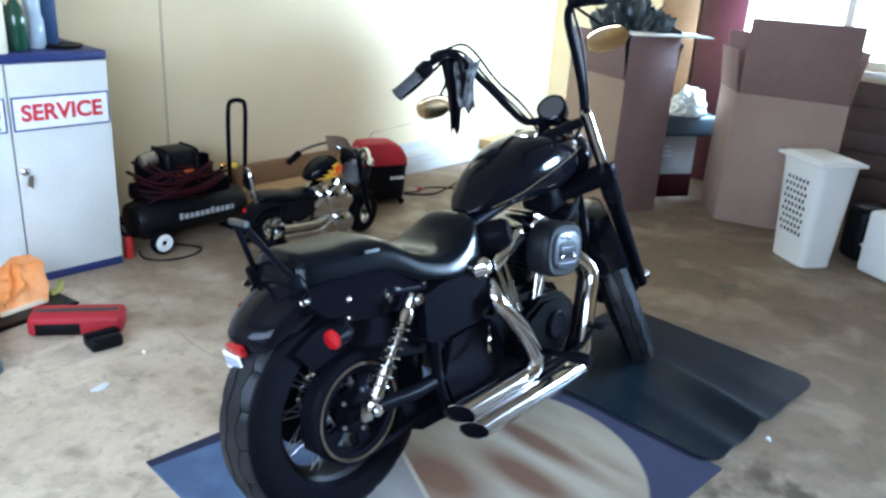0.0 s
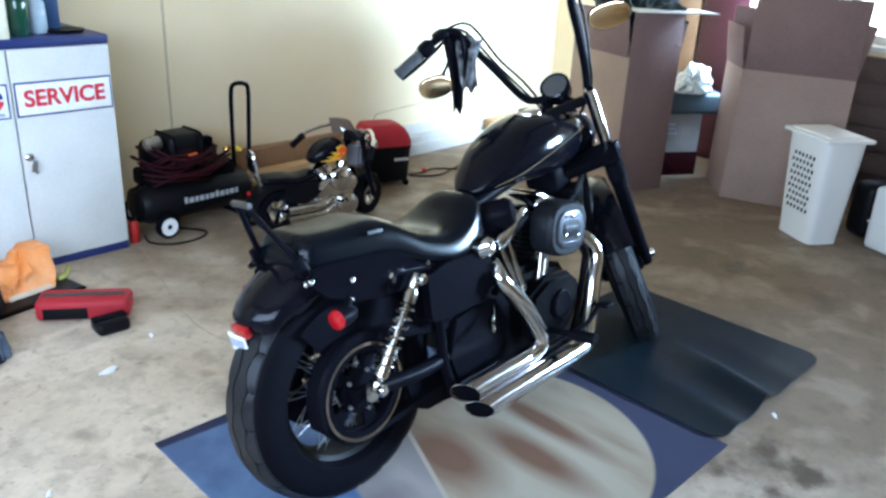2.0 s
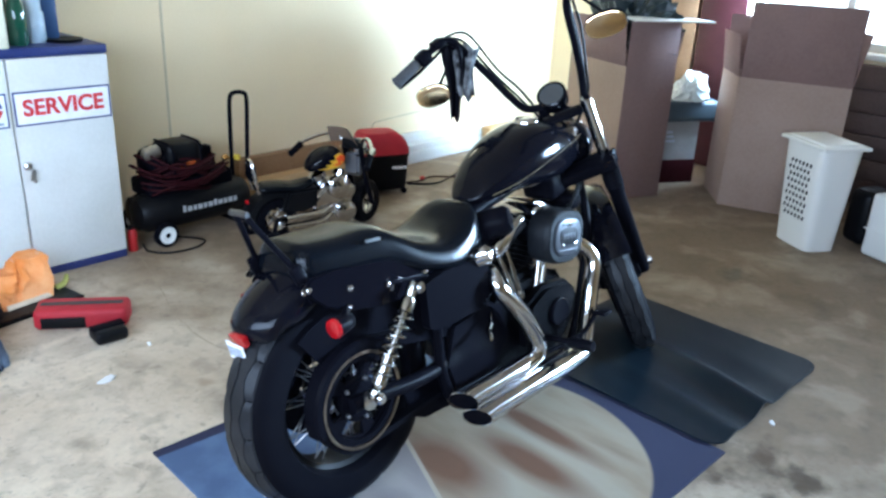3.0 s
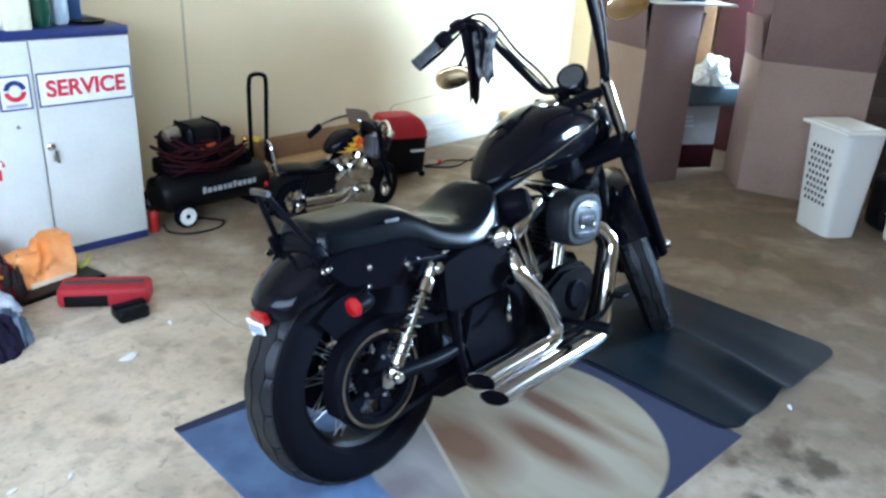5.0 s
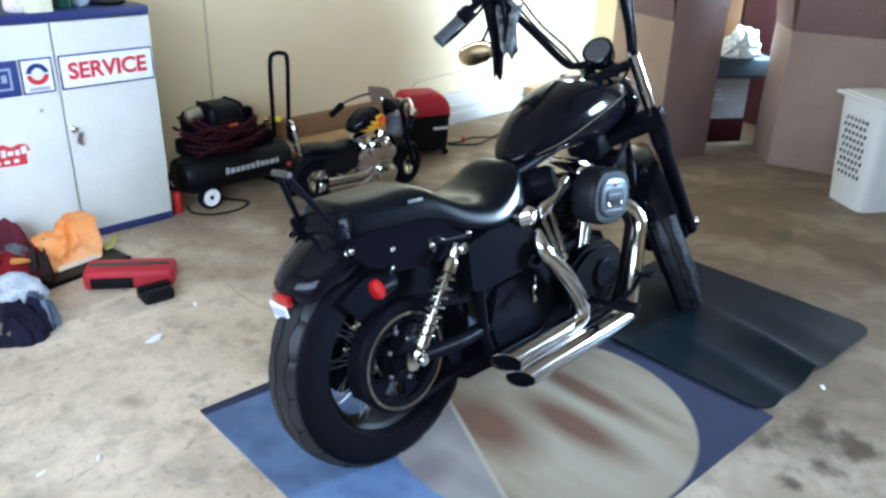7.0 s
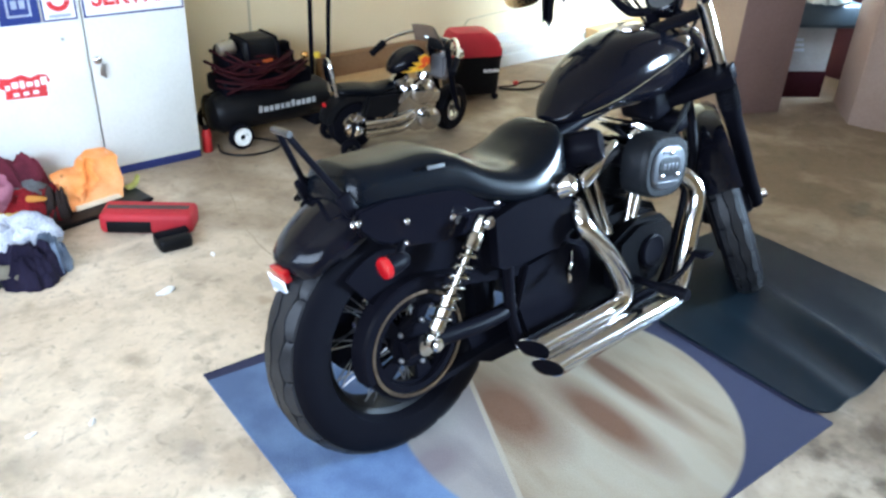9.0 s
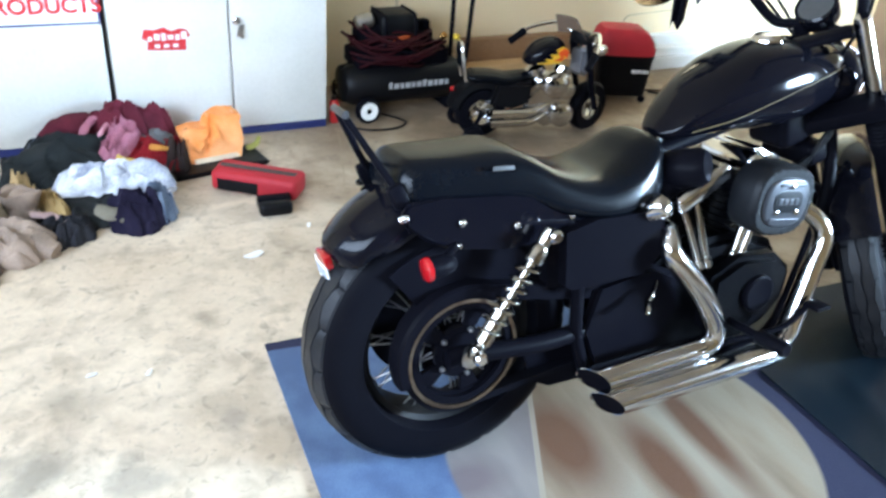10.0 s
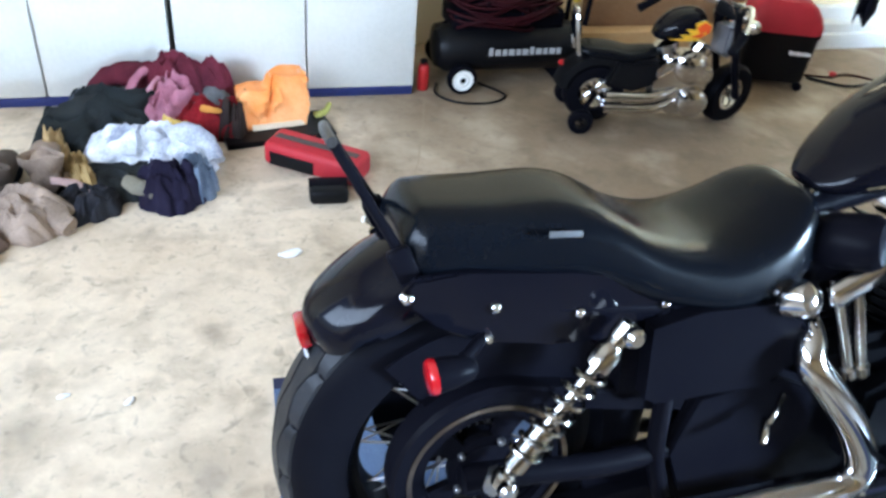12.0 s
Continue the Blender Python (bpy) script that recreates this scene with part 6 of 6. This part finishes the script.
def garment(name, at, turn, sx, sy, sz, mat, label, category, seed, folds=2.6, along=0.55):
    """A garment dropped on the floor: a lobed sheet thrown into sharp folds that run mostly one way."""
    n, o = 60, Vector((seed * 7.1, seed * 3.3, seed))
    bm = bmesh.new()
    grid = []
    for i in range(n + 1):
        row = []
        for j in range(n + 1):
            u, v = 2 * i / n - 1, 2 * j / n - 1
            rad, ang = max(abs(u), abs(v)), math.atan2(v, u)
            rim = Vector((math.cos(ang), math.sin(ang), 0))
            k = 1 + 0.42 * noise.noise(rim * 1.5 + o) + 0.16 * noise.noise(rim * 4 + o)
            p = rim * rad * k
            w = Vector((p.x * along, p.y, 0)) + 0.35 * Vector((noise.noise(p * 1.6 + o), noise.noise(p * 1.6 - o), 0))
            ridge = sum(a * (1 - 2.8 * math.sqrt(noise.noise(w * f + o * (q + 1)) ** 2 + 0.006)) for q, (f, a) in enumerate(((folds, 0.4), (folds * 2.1, 0.2), (folds * 4.3, 0.06))))
            z = (1 - rad ** 2.4) * (0.6 + 0.5 * noise.noise(p * 1.3 + o)) + ridge * 0.55 * min(1.0, (1 - rad) * 3.5 + 0.12)
            side = 0.09 * Vector((noise.noise(w * folds * 1.3 + o), noise.noise(w * folds * 1.3 - o), 0)) * (1 - rad ** 6)
            row.append(bm.verts.new(((p.x + side.x) * sx, (p.y + side.y) * sy, max(z, 0.0) * sz + 0.005 + 0.006 * (1 - rad ** 8))))
        grid.append(row)
    for i in range(n):
        for j in range(n):
            bm.faces.new((grid[i][j], grid[i + 1][j], grid[i + 1][j + 1], grid[i][j + 1]))
    rim = [grid[i][0] for i in range(n)] + [grid[n][j] for j in range(n)] + [grid[i][n] for i in range(n, 0, -1)] + [grid[0][j] for j in range(n, 0, -1)]
    low = [bm.verts.new((v.co.x * 0.98, v.co.y * 0.98, 0.0)) for v in rim]
    for a in range(len(rim)):
        b = (a + 1) % len(rim)
        bm.faces.new((rim[b], rim[a], low[a], low[b]))
    bm.faces.new(low)
    ob = part(name, bm, mat, angle=50)
    ob.matrix_world = pose(*at, 0, 0, turn)
    return tagged(ob, label, category, "clothes on the floor")


def cloth(name, a, b, **k):
    return material(name, a, 0.9, 0, b, k.get("scale", 7), 150, 0.4, amount=k.get("amount", 0.5), spec=0.15)


def limb(parent, name, pts, rad, mat):
    """A flattened sleeve or trouser leg lying on the heap."""
    bm = bmesh.new()
    sweep(bm, pts, rad, 16, 7, flat=0.62)
    for v in bm.verts:
        v.co += Vector((0, 0, 0.012)) * noise.noise(v.co * 22) + Vector((noise.noise(v.co * 30), noise.noise(v.co * 30 + Vector((5, 5, 5))), 0)) * 0.008
    ob = part(name, bm, mat, parent)
    ob.matrix_parent_inverse = parent.matrix_world.inverted()
    return ob


black_jacket = garment("jacket", (0.545, 4.1, 0), 20, 0.235, 0.198, 0.17, cloth("black_cloth", (0.009, 0.011, 0.012), (0.024, 0.027, 0.027)), "black jacket heaped on the concrete floor", "jacket", 1.0)
maroon_jacket = garment("jacket", (0.712, 4.258, 0), -25, 0.2, 0.14, 0.25, cloth("maroon_cloth", (0.11, 0.016, 0.028), (0.035, 0.006, 0.011)), "maroon jacket heaped against the cabinet", "jacket", 2.3)
pink_shirt = garment("shirt", (0.715, 4.15, 0), 35, 0.13, 0.08, 0.2, cloth("pink_cloth", (0.42, 0.17, 0.22), (0.2, 0.06, 0.09)), "dusty pink shirt crumpled in the pile", "shirt", 3.1)
heap("cap", (0.847, 4.158, 0.04), 10, 0.08, 0.065, 0.1, cloth("grey_cloth", (0.12, 0.12, 0.125), (0.07, 0.07, 0.075)), "grey and red cap lying on the clothes", "cap", 4.2, rough=0.25)
red_shirt = garment("shirt", (0.827, 4.108, 0), 0, 0.132, 0.0924, 0.15, cloth("red_cloth", (0.22, 0.009, 0.013), (0.06, 0.004, 0.006)), "dark red shirt crumpled in the pile", "shirt", 5.2)
garment("scarf", (0.742, 4.018, 0), -30, 0.0813, 0.0375, 0.114, cloth("yellow_cloth", (0.62, 0.45, 0.14), (0.5, 0.33, 0.08)), "yellow cloth tucked among the clothes", "scarf", 6.6)
navy_jeans = garment("jeans", (0.722, 3.715, 0), 12, 0.1, 0.105, 0.13, cloth("navy_cloth", (0.007, 0.005, 0.016), (0.018, 0.015, 0.035)), "dark navy jeans crumpled on the floor", "jeans", 7.4)
garment("jeans", (0.812, 3.735, 0), 70, 0.075, 0.06, 0.14, cloth("denim_cloth", (0.07, 0.10, 0.16), (0.2, 0.24, 0.31)), "faded blue denim rolled beside the jeans", "jeans", 8.8)
white_shirt = garment("shirt", (0.662, 3.89, 0), 8, 0.21, 0.1, 0.165, cloth("white_print_cloth", (0.8, 0.82, 0.86), (0.12, 0.14, 0.22), scale=10, amount=0.46), "white shirt with grey print on top of the clothes", "shirt", 9.9, folds=3.0)
garment("trousers", (0.582, 3.775, 0), 10, 0.16, 0.13, 0.08, cloth("charcoal_cloth", (0.013, 0.014, 0.016), (0.03, 0.033, 0.033)), "charcoal trousers lying under the white shirt", "trousers", 10.5)
garment("glove", (0.472, 3.785, 0.02), 112, 0.1, 0.035, 0.09, cloth("tan_leather", (0.42, 0.29, 0.12), (0.3, 0.2, 0.09)), "tan leather work glove on the pile", "glove", 11.8)


def boot(at, turn, mat, label):
    """A low work boot: foot, shaft and sole."""
    b = thing("boot", label, "boot", pose(*at, 0, 0, turn), "boots on the floor")
    bm = bmesh.new()
    loft(bm, [(-0.13, 0.055, 0.03, 0.03), (-0.11, 0.065, 0.05, 0.042), (-0.04, 0.07, 0.055, 0.045), (0.04, 0.058, 0.042, 0.047), (0.1, 0.047, 0.032, 0.046), (0.145, 0.04, 0.022, 0.034), (0.155, 0.036, 0.01, 0.015)], 22, 4)
    part("upper", bm, mat, b)
    bm = bmesh.new()
    lathe(bm, [(0.046, 0.06), (0.047, 0.1), (0.048, 0.13), (0.05, 0.145), (0.045, 0.147), (0.041, 0.09)], pose(-0.075, 0, 0), 28)
    for v in bm.verts:
        k = max(0.0, v.co.z - 0.06)
        v.co += Vector((0.5 * k * noise.noise(v.co * 14), 0.5 * k * noise.noise(v.co * 14 + Vector((3, 3, 3))), 0.35 * k * noise.noise(v.co * 9 + Vector((7, 1, 2)))))
        v.co.x -= 0.35 * k
    part("shaft", bm, mat, b)
    bm = bmesh.new()
    loft(bm, [(-0.135, 0.012, 0.011, 0.03), (-0.1, 0.012, 0.011, 0.043), (0.0, 0.012, 0.011, 0.04), (0.08, 0.012, 0.011, 0.05), (0.14, 0.013, 0.011, 0.036), (0.16, 0.014, 0.008, 0.015)], 20, 3)
    part("sole", bm, RUBBER, b)
    return b


TAUPE = cloth("taupe_leather", (0.2, 0.15, 0.115), (0.42, 0.32, 0.25))
boot((0.362, 3.848, 0), 100, TAUPE, "taupe work boot standing by the clothes")
boot((0.242, 3.788, 0), 95, cloth("brown_leather", (0.07, 0.055, 0.045), (0.13, 0.1, 0.08)), "dark brown work boot standing by the clothes")
taupe_jacket = garment("jacket", (0.355, 3.605, 0), -20, 0.155, 0.1, 0.095, TAUPE, "taupe canvas jacket crumpled on the floor", "jacket", 12.7)
garment("jacket", (0.5, 3.655, 0), 60, 0.1, 0.085, 0.08, cloth("dark_cloth", (0.015, 0.015, 0.02), (0.03, 0.03, 0.035)), "black cloth bundle beside the taupe jacket", "bundle", 13.3)
garment("sack", (0.162, 3.448, 0), 10, 0.158, 0.132, 0.0855, cloth("brown_canvas", (0.13, 0.09, 0.07), (0.2, 0.14, 0.11)), "brown canvas sack slumped on the floor", "sack", 14.1)

garment("glove", (0.372, 3.935, 0.0), 100, 0.075, 0.045, 0.13, cloth("tan_suede", (0.5, 0.36, 0.18), (0.36, 0.24, 0.11)), "tan suede glove standing against the boots", "glove", 15.4)
garment("rag", (0.925, 4.13, 0.0), 80, 0.1, 0.062, 0.16, cloth("dark_brown_rag", (0.018, 0.012, 0.011), (0.04, 0.026, 0.022)), "dark brown rag bunched beside the red shirt", "rag", 18.3)
garment("towel", (0.43, 4.19, 0.0), 15, 0.1, 0.055, 0.12, cloth("slate_towel", (0.05, 0.06, 0.075), (0.09, 0.1, 0.12)), "slate grey towel rolled beside the black jacket", "towel", 19.6)
limb(black_jacket, "sleeve", [(0.492, 4.088, 0.12), (0.392, 4.088, 0.1), (0.322, 4.168, 0.04), (0.302, 4.248, 0.02)], [0.05, 0.045, 0.035, 0.03], black_jacket.data.materials[0])
limb(maroon_jacket, "sleeve", [(0.622, 4.288, 0.14), (0.542, 4.328, 0.14), (0.472, 4.348, 0.1), (0.422, 4.328, 0.05)], [0.05, 0.045, 0.04, 0.03], maroon_jacket.data.materials[0])
limb(navy_jeans, "trouser_leg", [(0.672, 3.7, 0.05), (0.722, 3.665, 0.045), (0.772, 3.67, 0.04)], [0.05, 0.045, 0.04], navy_jeans.data.materials[0])
limb(white_shirt, "sleeve", [(0.722, 3.888, 0.1), (0.782, 3.898, 0.11), (0.832, 3.888, 0.08), (0.858, 3.858, 0.04)], [0.045, 0.045, 0.04, 0.03], white_shirt.data.materials[0])
limb(white_shirt, "sleeve", [(0.642, 3.848, 0.12), (0.562, 3.868, 0.1), (0.502, 3.828, 0.06)], [0.045, 0.045, 0.035], white_shirt.data.materials[0])
limb(pink_shirt, "sleeve", [(0.702, 4.248, 0.17), (0.662, 4.198, 0.15), (0.632, 4.138, 0.12)], [0.022, 0.022, 0.018], cloth("pale_pink_cloth", (0.55, 0.27, 0.33), (0.4, 0.15, 0.2)))
limb(pink_shirt, "sleeve", [(0.642, 4.258, 0.18), (0.602, 4.208, 0.16), (0.572, 4.148, 0.12)], [0.024, 0.024, 0.02], pink_shirt.data.materials[0])
limb(red_shirt, "sleeve", [(0.762, 4.188, 0.13), (0.822, 4.218, 0.15), (0.882, 4.208, 0.12)], [0.022, 0.026, 0.022], cloth("grey_green_cloth", (0.10, 0.12, 0.11), (0.05, 0.06, 0.055)))
limb(red_shirt, "collar", [(0.802, 4.078, 0.12), (0.842, 4.058, 0.12), (0.882, 4.068, 0.1)], [0.008, 0.01, 0.008], cloth("amber_print_cloth", (0.6, 0.3, 0.06), (0.4, 0.15, 0.03)))
limb(navy_jeans, "pocket", [(0.602, 3.708, 0.06), (0.642, 3.678, 0.06), (0.692, 3.648, 0.05)], [0.02, 0.025, 0.02], cloth("khaki_cloth", (0.22, 0.2, 0.15), (0.1, 0.09, 0.07)))
limb(taupe_jacket, "strap", [(0.402, 3.708, 0.07), (0.462, 3.708, 0.06), (0.522, 3.688, 0.035)], [0.012, 0.015, 0.012], cloth("pale_webbing", (0.5, 0.36, 0.34), (0.36, 0.24, 0.22)))
limb(taupe_jacket, "sleeve", [(0.385, 3.595, 0.055), (0.435, 3.56, 0.04), (0.473, 3.53, 0.028)], [0.045, 0.036, 0.028], taupe_jacket.data.materials[0])

# orange bag on a dark tray
bag = thing("bag", "crumpled orange fabric bag slumped against the cabinet", "bag", pose(1.045, 4.178, 0.02, 0, 0, 10) @ Matrix.Scale(0.93, 4))
bm = bmesh.new()
box(bm, 0.27, 0.13, 0.19)
bmesh.ops.subdivide_edges(bm, edges=bm.edges[:], cuts=17, use_grid_fill=True)
for v in bm.verts:
    p = v.co.copy()
    u, q = p.x / 0.135, p.z / 0.19
    step = min(1.0, max(0.0, (u + 0.25) / 0.3))
    lean = 0.72 + 0.3 * step - 0.12 * max(0, u - 0.6)
    p.z *= lean + 0.06 * noise.noise(Vector((u * 2.5, 3.1, p.y * 9)))
    p.x *= 0.9 + 0.05 * math.sin(q * 3) + 0.05 * noise.noise(Vector((p.y * 8, q * 3, 1)))
    p.x += 0.02 * q * (1 - step)
    p.y *= 1.2 - 0.62 * q
    ridge = 1 - 2.4 * math.sqrt(noise.noise(Vector((u * 2.2 + q * 1.5, p.y * 10, q * 2.2))) ** 2 + 0.002) + 0.5 * (1 - 2.4 * abs(noise.noise(Vector((u * 5 - q * 3, p.y * 16, q * 4 + 7)))))
    crease = math.exp(-((u + 0.15 - 0.5 * (q - 0.5)) / 0.12) ** 2)
    out = Vector((p.x * 0.5, p.y, 0)).normalized() if p.length > 0.001 else Vector((0, 0, 1))
    v.co = p + out * ((0.014 * ridge - 0.022 * crease) * min(1, q * 4))
part("sack", bm, ORANGE, bag, angle=32)
bm = bmesh.new()
box(bm, 0.2, 0.006, 0.022, pose(0.015, -0.083, 0.0, -20, 0, 2), 0.002)
part("hem", bm, material("pale_lining", (0.7, 0.55, 0.38), 0.8), bag, "pale lining along the hem")
bm = bmesh.new()
box(bm, 0.12, 0.05, 0.012, pose(0.062, 0.0, 0.176, 6, 0, 0), 0.005, 2)
part("top_flap", bm, material("faded_orange_fabric", (0.75, 0.36, 0.2), 0.8, 0, (0.68, 0.28, 0.12), 9, 140, 0.3), bag, "faded salmon top flap")
bm = bmesh.new()
plate(bm, [(-0.17, 0), (0.2, 0), (0.215, 0.012), (0.2, 0.02), (-0.17, 0.02)], -0.1, 0.09, 0.004)
ob = part("tray", bm, BLACK_PLASTIC)
ob.matrix_world = pose(1.042, 4.118, 0, 0, 0, 12)
tagged(ob, "flat dark tray under the orange bag", "tray")
bm = bmesh.new()
sweep(bm, [(0, 0, 0.025), (0.04, 0.01, 0.035), (0.06, 0.03, 0.06)], [0.014, 0.012, 0.008], 8)
ob = part("strap", bm, material("lime_webbing", (0.4, 0.4, 0.1), 0.7))
ob.location = (1.202, 4.188, 0)
tagged(ob, "short yellow-green strap lying by the bag", "strap")

# red case with a dark stripe, and a black pouch
case = thing("case", "long red nylon case with a grey stripe on the floor", "case", pose(1.182, 3.848, 0, 0, 0, -34))
bm = bmesh.new()
box(bm, 0.34, 0.125, 0.085, None, 0.022, 4)
for v in bm.verts:
    v.co.z += 0.006 * noise.noise(v.co * 12) * (v.co.z > 0.02)
part("shell", bm, RED_CLOTH, case)
bm = bmesh.new()
box(bm, 0.3, 0.026, 0.004, pose(0, 0.0, 0.084), 0.0015)
part("stripe", bm, material("grey_webbing", (0.07, 0.055, 0.05), 0.8), case, "grey-brown webbing stripe")
bm = bmesh.new()
box(bm, 0.16, 0.006, 0.045, pose(-0.06, -0.0635, 0.01), 0.002)
part("side_panel", bm, BLACK_PLASTIC, case)
pouch = thing("pouch", "small black pouch lying beside the red case", "pouch", pose(1.2, 3.665, 0, 0, 0, -2))
bm = bmesh.new()
box(bm, 0.12, 0.1, 0.05, None, 0.016, 3)
part("body", bm, BLACK_PLASTIC, pouch)
bm = bmesh.new()
box(bm, 0.122, 0.045, 0.008, pose(0, 0.01, 0.046), 0.003)
part("flap", bm, SATIN_BLACK, pouch)

# ---- by the boxes ----
crate = thing("storage_box", "white box with red printed band behind the cartons", "box", pose(5.03, 3.605, 0, 0, 0, -30))
bm = bmesh.new()
box(bm, 0.34, 0.3, 0.42, None, 0.008)
part("body", bm, material("white_card", (0.26, 0.25, 0.24), 0.7), crate)
bm = bmesh.new()
box(bm, 0.346, 0.306, 0.16, pose(0, 0, 0.0), 0.003)
part("band", bm, RED_HOSE, crate, "red printed band")
bm = bmesh.new()
for k in range(3):
    box(bm, 0.09 - 0.02 * k, 0.002, 0.016, pose(-0.05, -0.151, 0.28 + 0.03 * k))
part("marking", bm, GREY_PRINT, crate)
bm = bmesh.new()
box(bm, 0.42, 0.34, 0.14, None, 0.03, 3)
ob = part("storage_bin", bm, material("teal_grey_plastic", (0.045, 0.065, 0.08), 0.5))
ob.matrix_world = pose(5.09, 3.545, 0.42, 0, 0, -30)
tagged(ob, "grey-teal plastic bin on the printed box", "bin")
heap("plastic_bag", (5.04, 3.465, 0.56), 10, 0.13, 0.11, 0.16, material("white_plastic_film", (0.5, 0.53, 0.47), 0.4, 0, (0.3, 0.33, 0.31), 9, 90, 0.3), "white plastic bag heaped on the bin", "plastic bag", 17.5, folds=4, rough=0.35)
bm = bmesh.new()
box(bm, 0.045, 0.3, 1.9, None, 0.006)
ob = part("plank", bm, BROWN_WOOD)
ob.matrix_world = pose(5.61, 3.935, 0)
tagged(ob, "tall brown wooden plank against the end wall", "plank")
bm = bmesh.new()
box(bm, 0.05, 0.34, 1.9, None, 0.008)
ob = part("panel", bm, material("dull_red_metal", (0.06, 0.01, 0.014), 0.5))
ob.matrix_world = pose(5.61, 3.595, 0)
tagged(ob, "tall dull red metal panel against the end wall", "panel")
bm = bmesh.new()
box(bm, 0.5, 0.26, 0.008, None, 0.002)
ob = part("foam_board", bm, WHITE_PAINT)
ob.matrix_world = pose(4.54, 3.425, 1.083, 0, 0, -33)
tagged(ob, "thin white foam board lying across the open boxes", "board")
bag = heap("trash_bag", (4.62, 3.735, 0.88), 0, 0.13, 0.22, 0.36, material("black_film", (0.02, 0.03, 0.033), 0.3), "dark plastic bag stuffed in the open carton", "plastic bag", 18.4, folds=6)
# black and white case by the hamper
bm = bmesh.new()
box(bm, 0.2, 0.16, 0.31, None, 0.05, 4)
ob = part("speaker", bm, BLACK_PLASTIC)
ob.matrix_world = pose(4.8, 2.165, 0, 0, 0, -30)
tagged(ob, "black rounded plastic case standing on the floor", "case")
bm = bmesh.new()
box(bm, 0.3, 0.3, 0.34, None, 0.025, 3)
box(bm, 0.304, 0.304, 0.008, pose(0, 0, 0.14), 0.002)
ob = part("cooler", bm, WHITE_PLASTIC)
ob.matrix_world = pose(4.66, 1.915, 0, 0, 0, -25)
tagged(ob, "white plastic cooler box standing on the floor", "cooler")

# ---- small litter and cracks on the floor ----
for x, y, r, turn, lab in ((2.6, 1.708, 0.011, 40, "scrap of white paper beside the mat corner"), (1.066, 3.373, 0.024, 20, "scrap of white paper lying on the concrete"), (0.684, 2.859, 0.011, 50, "small pale crumb lying on the concrete"), (0.542, 2.894, 0.011, 10, "small pale crumb lying on the concrete"), (1.292, 3.528, 0.011, 70, "small pale chip lying on the concrete")):
    bm = bmesh.new()
    bmesh.ops.create_icosphere(bm, subdivisions=2, radius=r)
    for v in bm.verts:
        v.co *= 1 + 0.5 * noise.noise(v.co * 60 + Vector((x, y, 0)) * 9)
        v.co = Vector((v.co.x * 1.5, v.co.y * 0.7, max(v.co.z * 0.35, -0.002) + 0.002))
    ob = part("paper_scrap", bm, SIGN_WHITE)
    ob.matrix_world = pose(x, y, 0, 0, 0, turn)
    tagged(ob, lab, "litter")


def crack(pts, label):
    bm = bmesh.new()
    path = smooth_path([(x, y, 0) for x, y in pts], 10)
    rings = []
    for i, p in enumerate(path):
        j = 0.008 * noise.noise(p * 25)
        w = 0.0016 + 0.0012 * abs(noise.noise(p * 40))
        rings.append([bm.verts.new((p.x + j - w, p.y, 0.0008)), bm.verts.new((p.x + j + w, p.y, 0.0008))])
    join_rings(bm, rings, caps=False, closed=False)
    ob = part("crack", bm, material("crack_dirt", (0.33, 0.26, 0.18), 0.9))
    return tagged(ob, label, "crack", kind="structure")


crack([(1.645, 4.35), (1.615, 4.2), (1.535, 3.9), (1.475, 3.65), (1.465, 3.4), (1.525, 3.2)], "hairline crack across the concrete floor")
crack([(1.475, 3.65), (1.575, 3.55), (1.635, 3.4), (1.755, 3.3)], "short branching crack in the concrete floor")
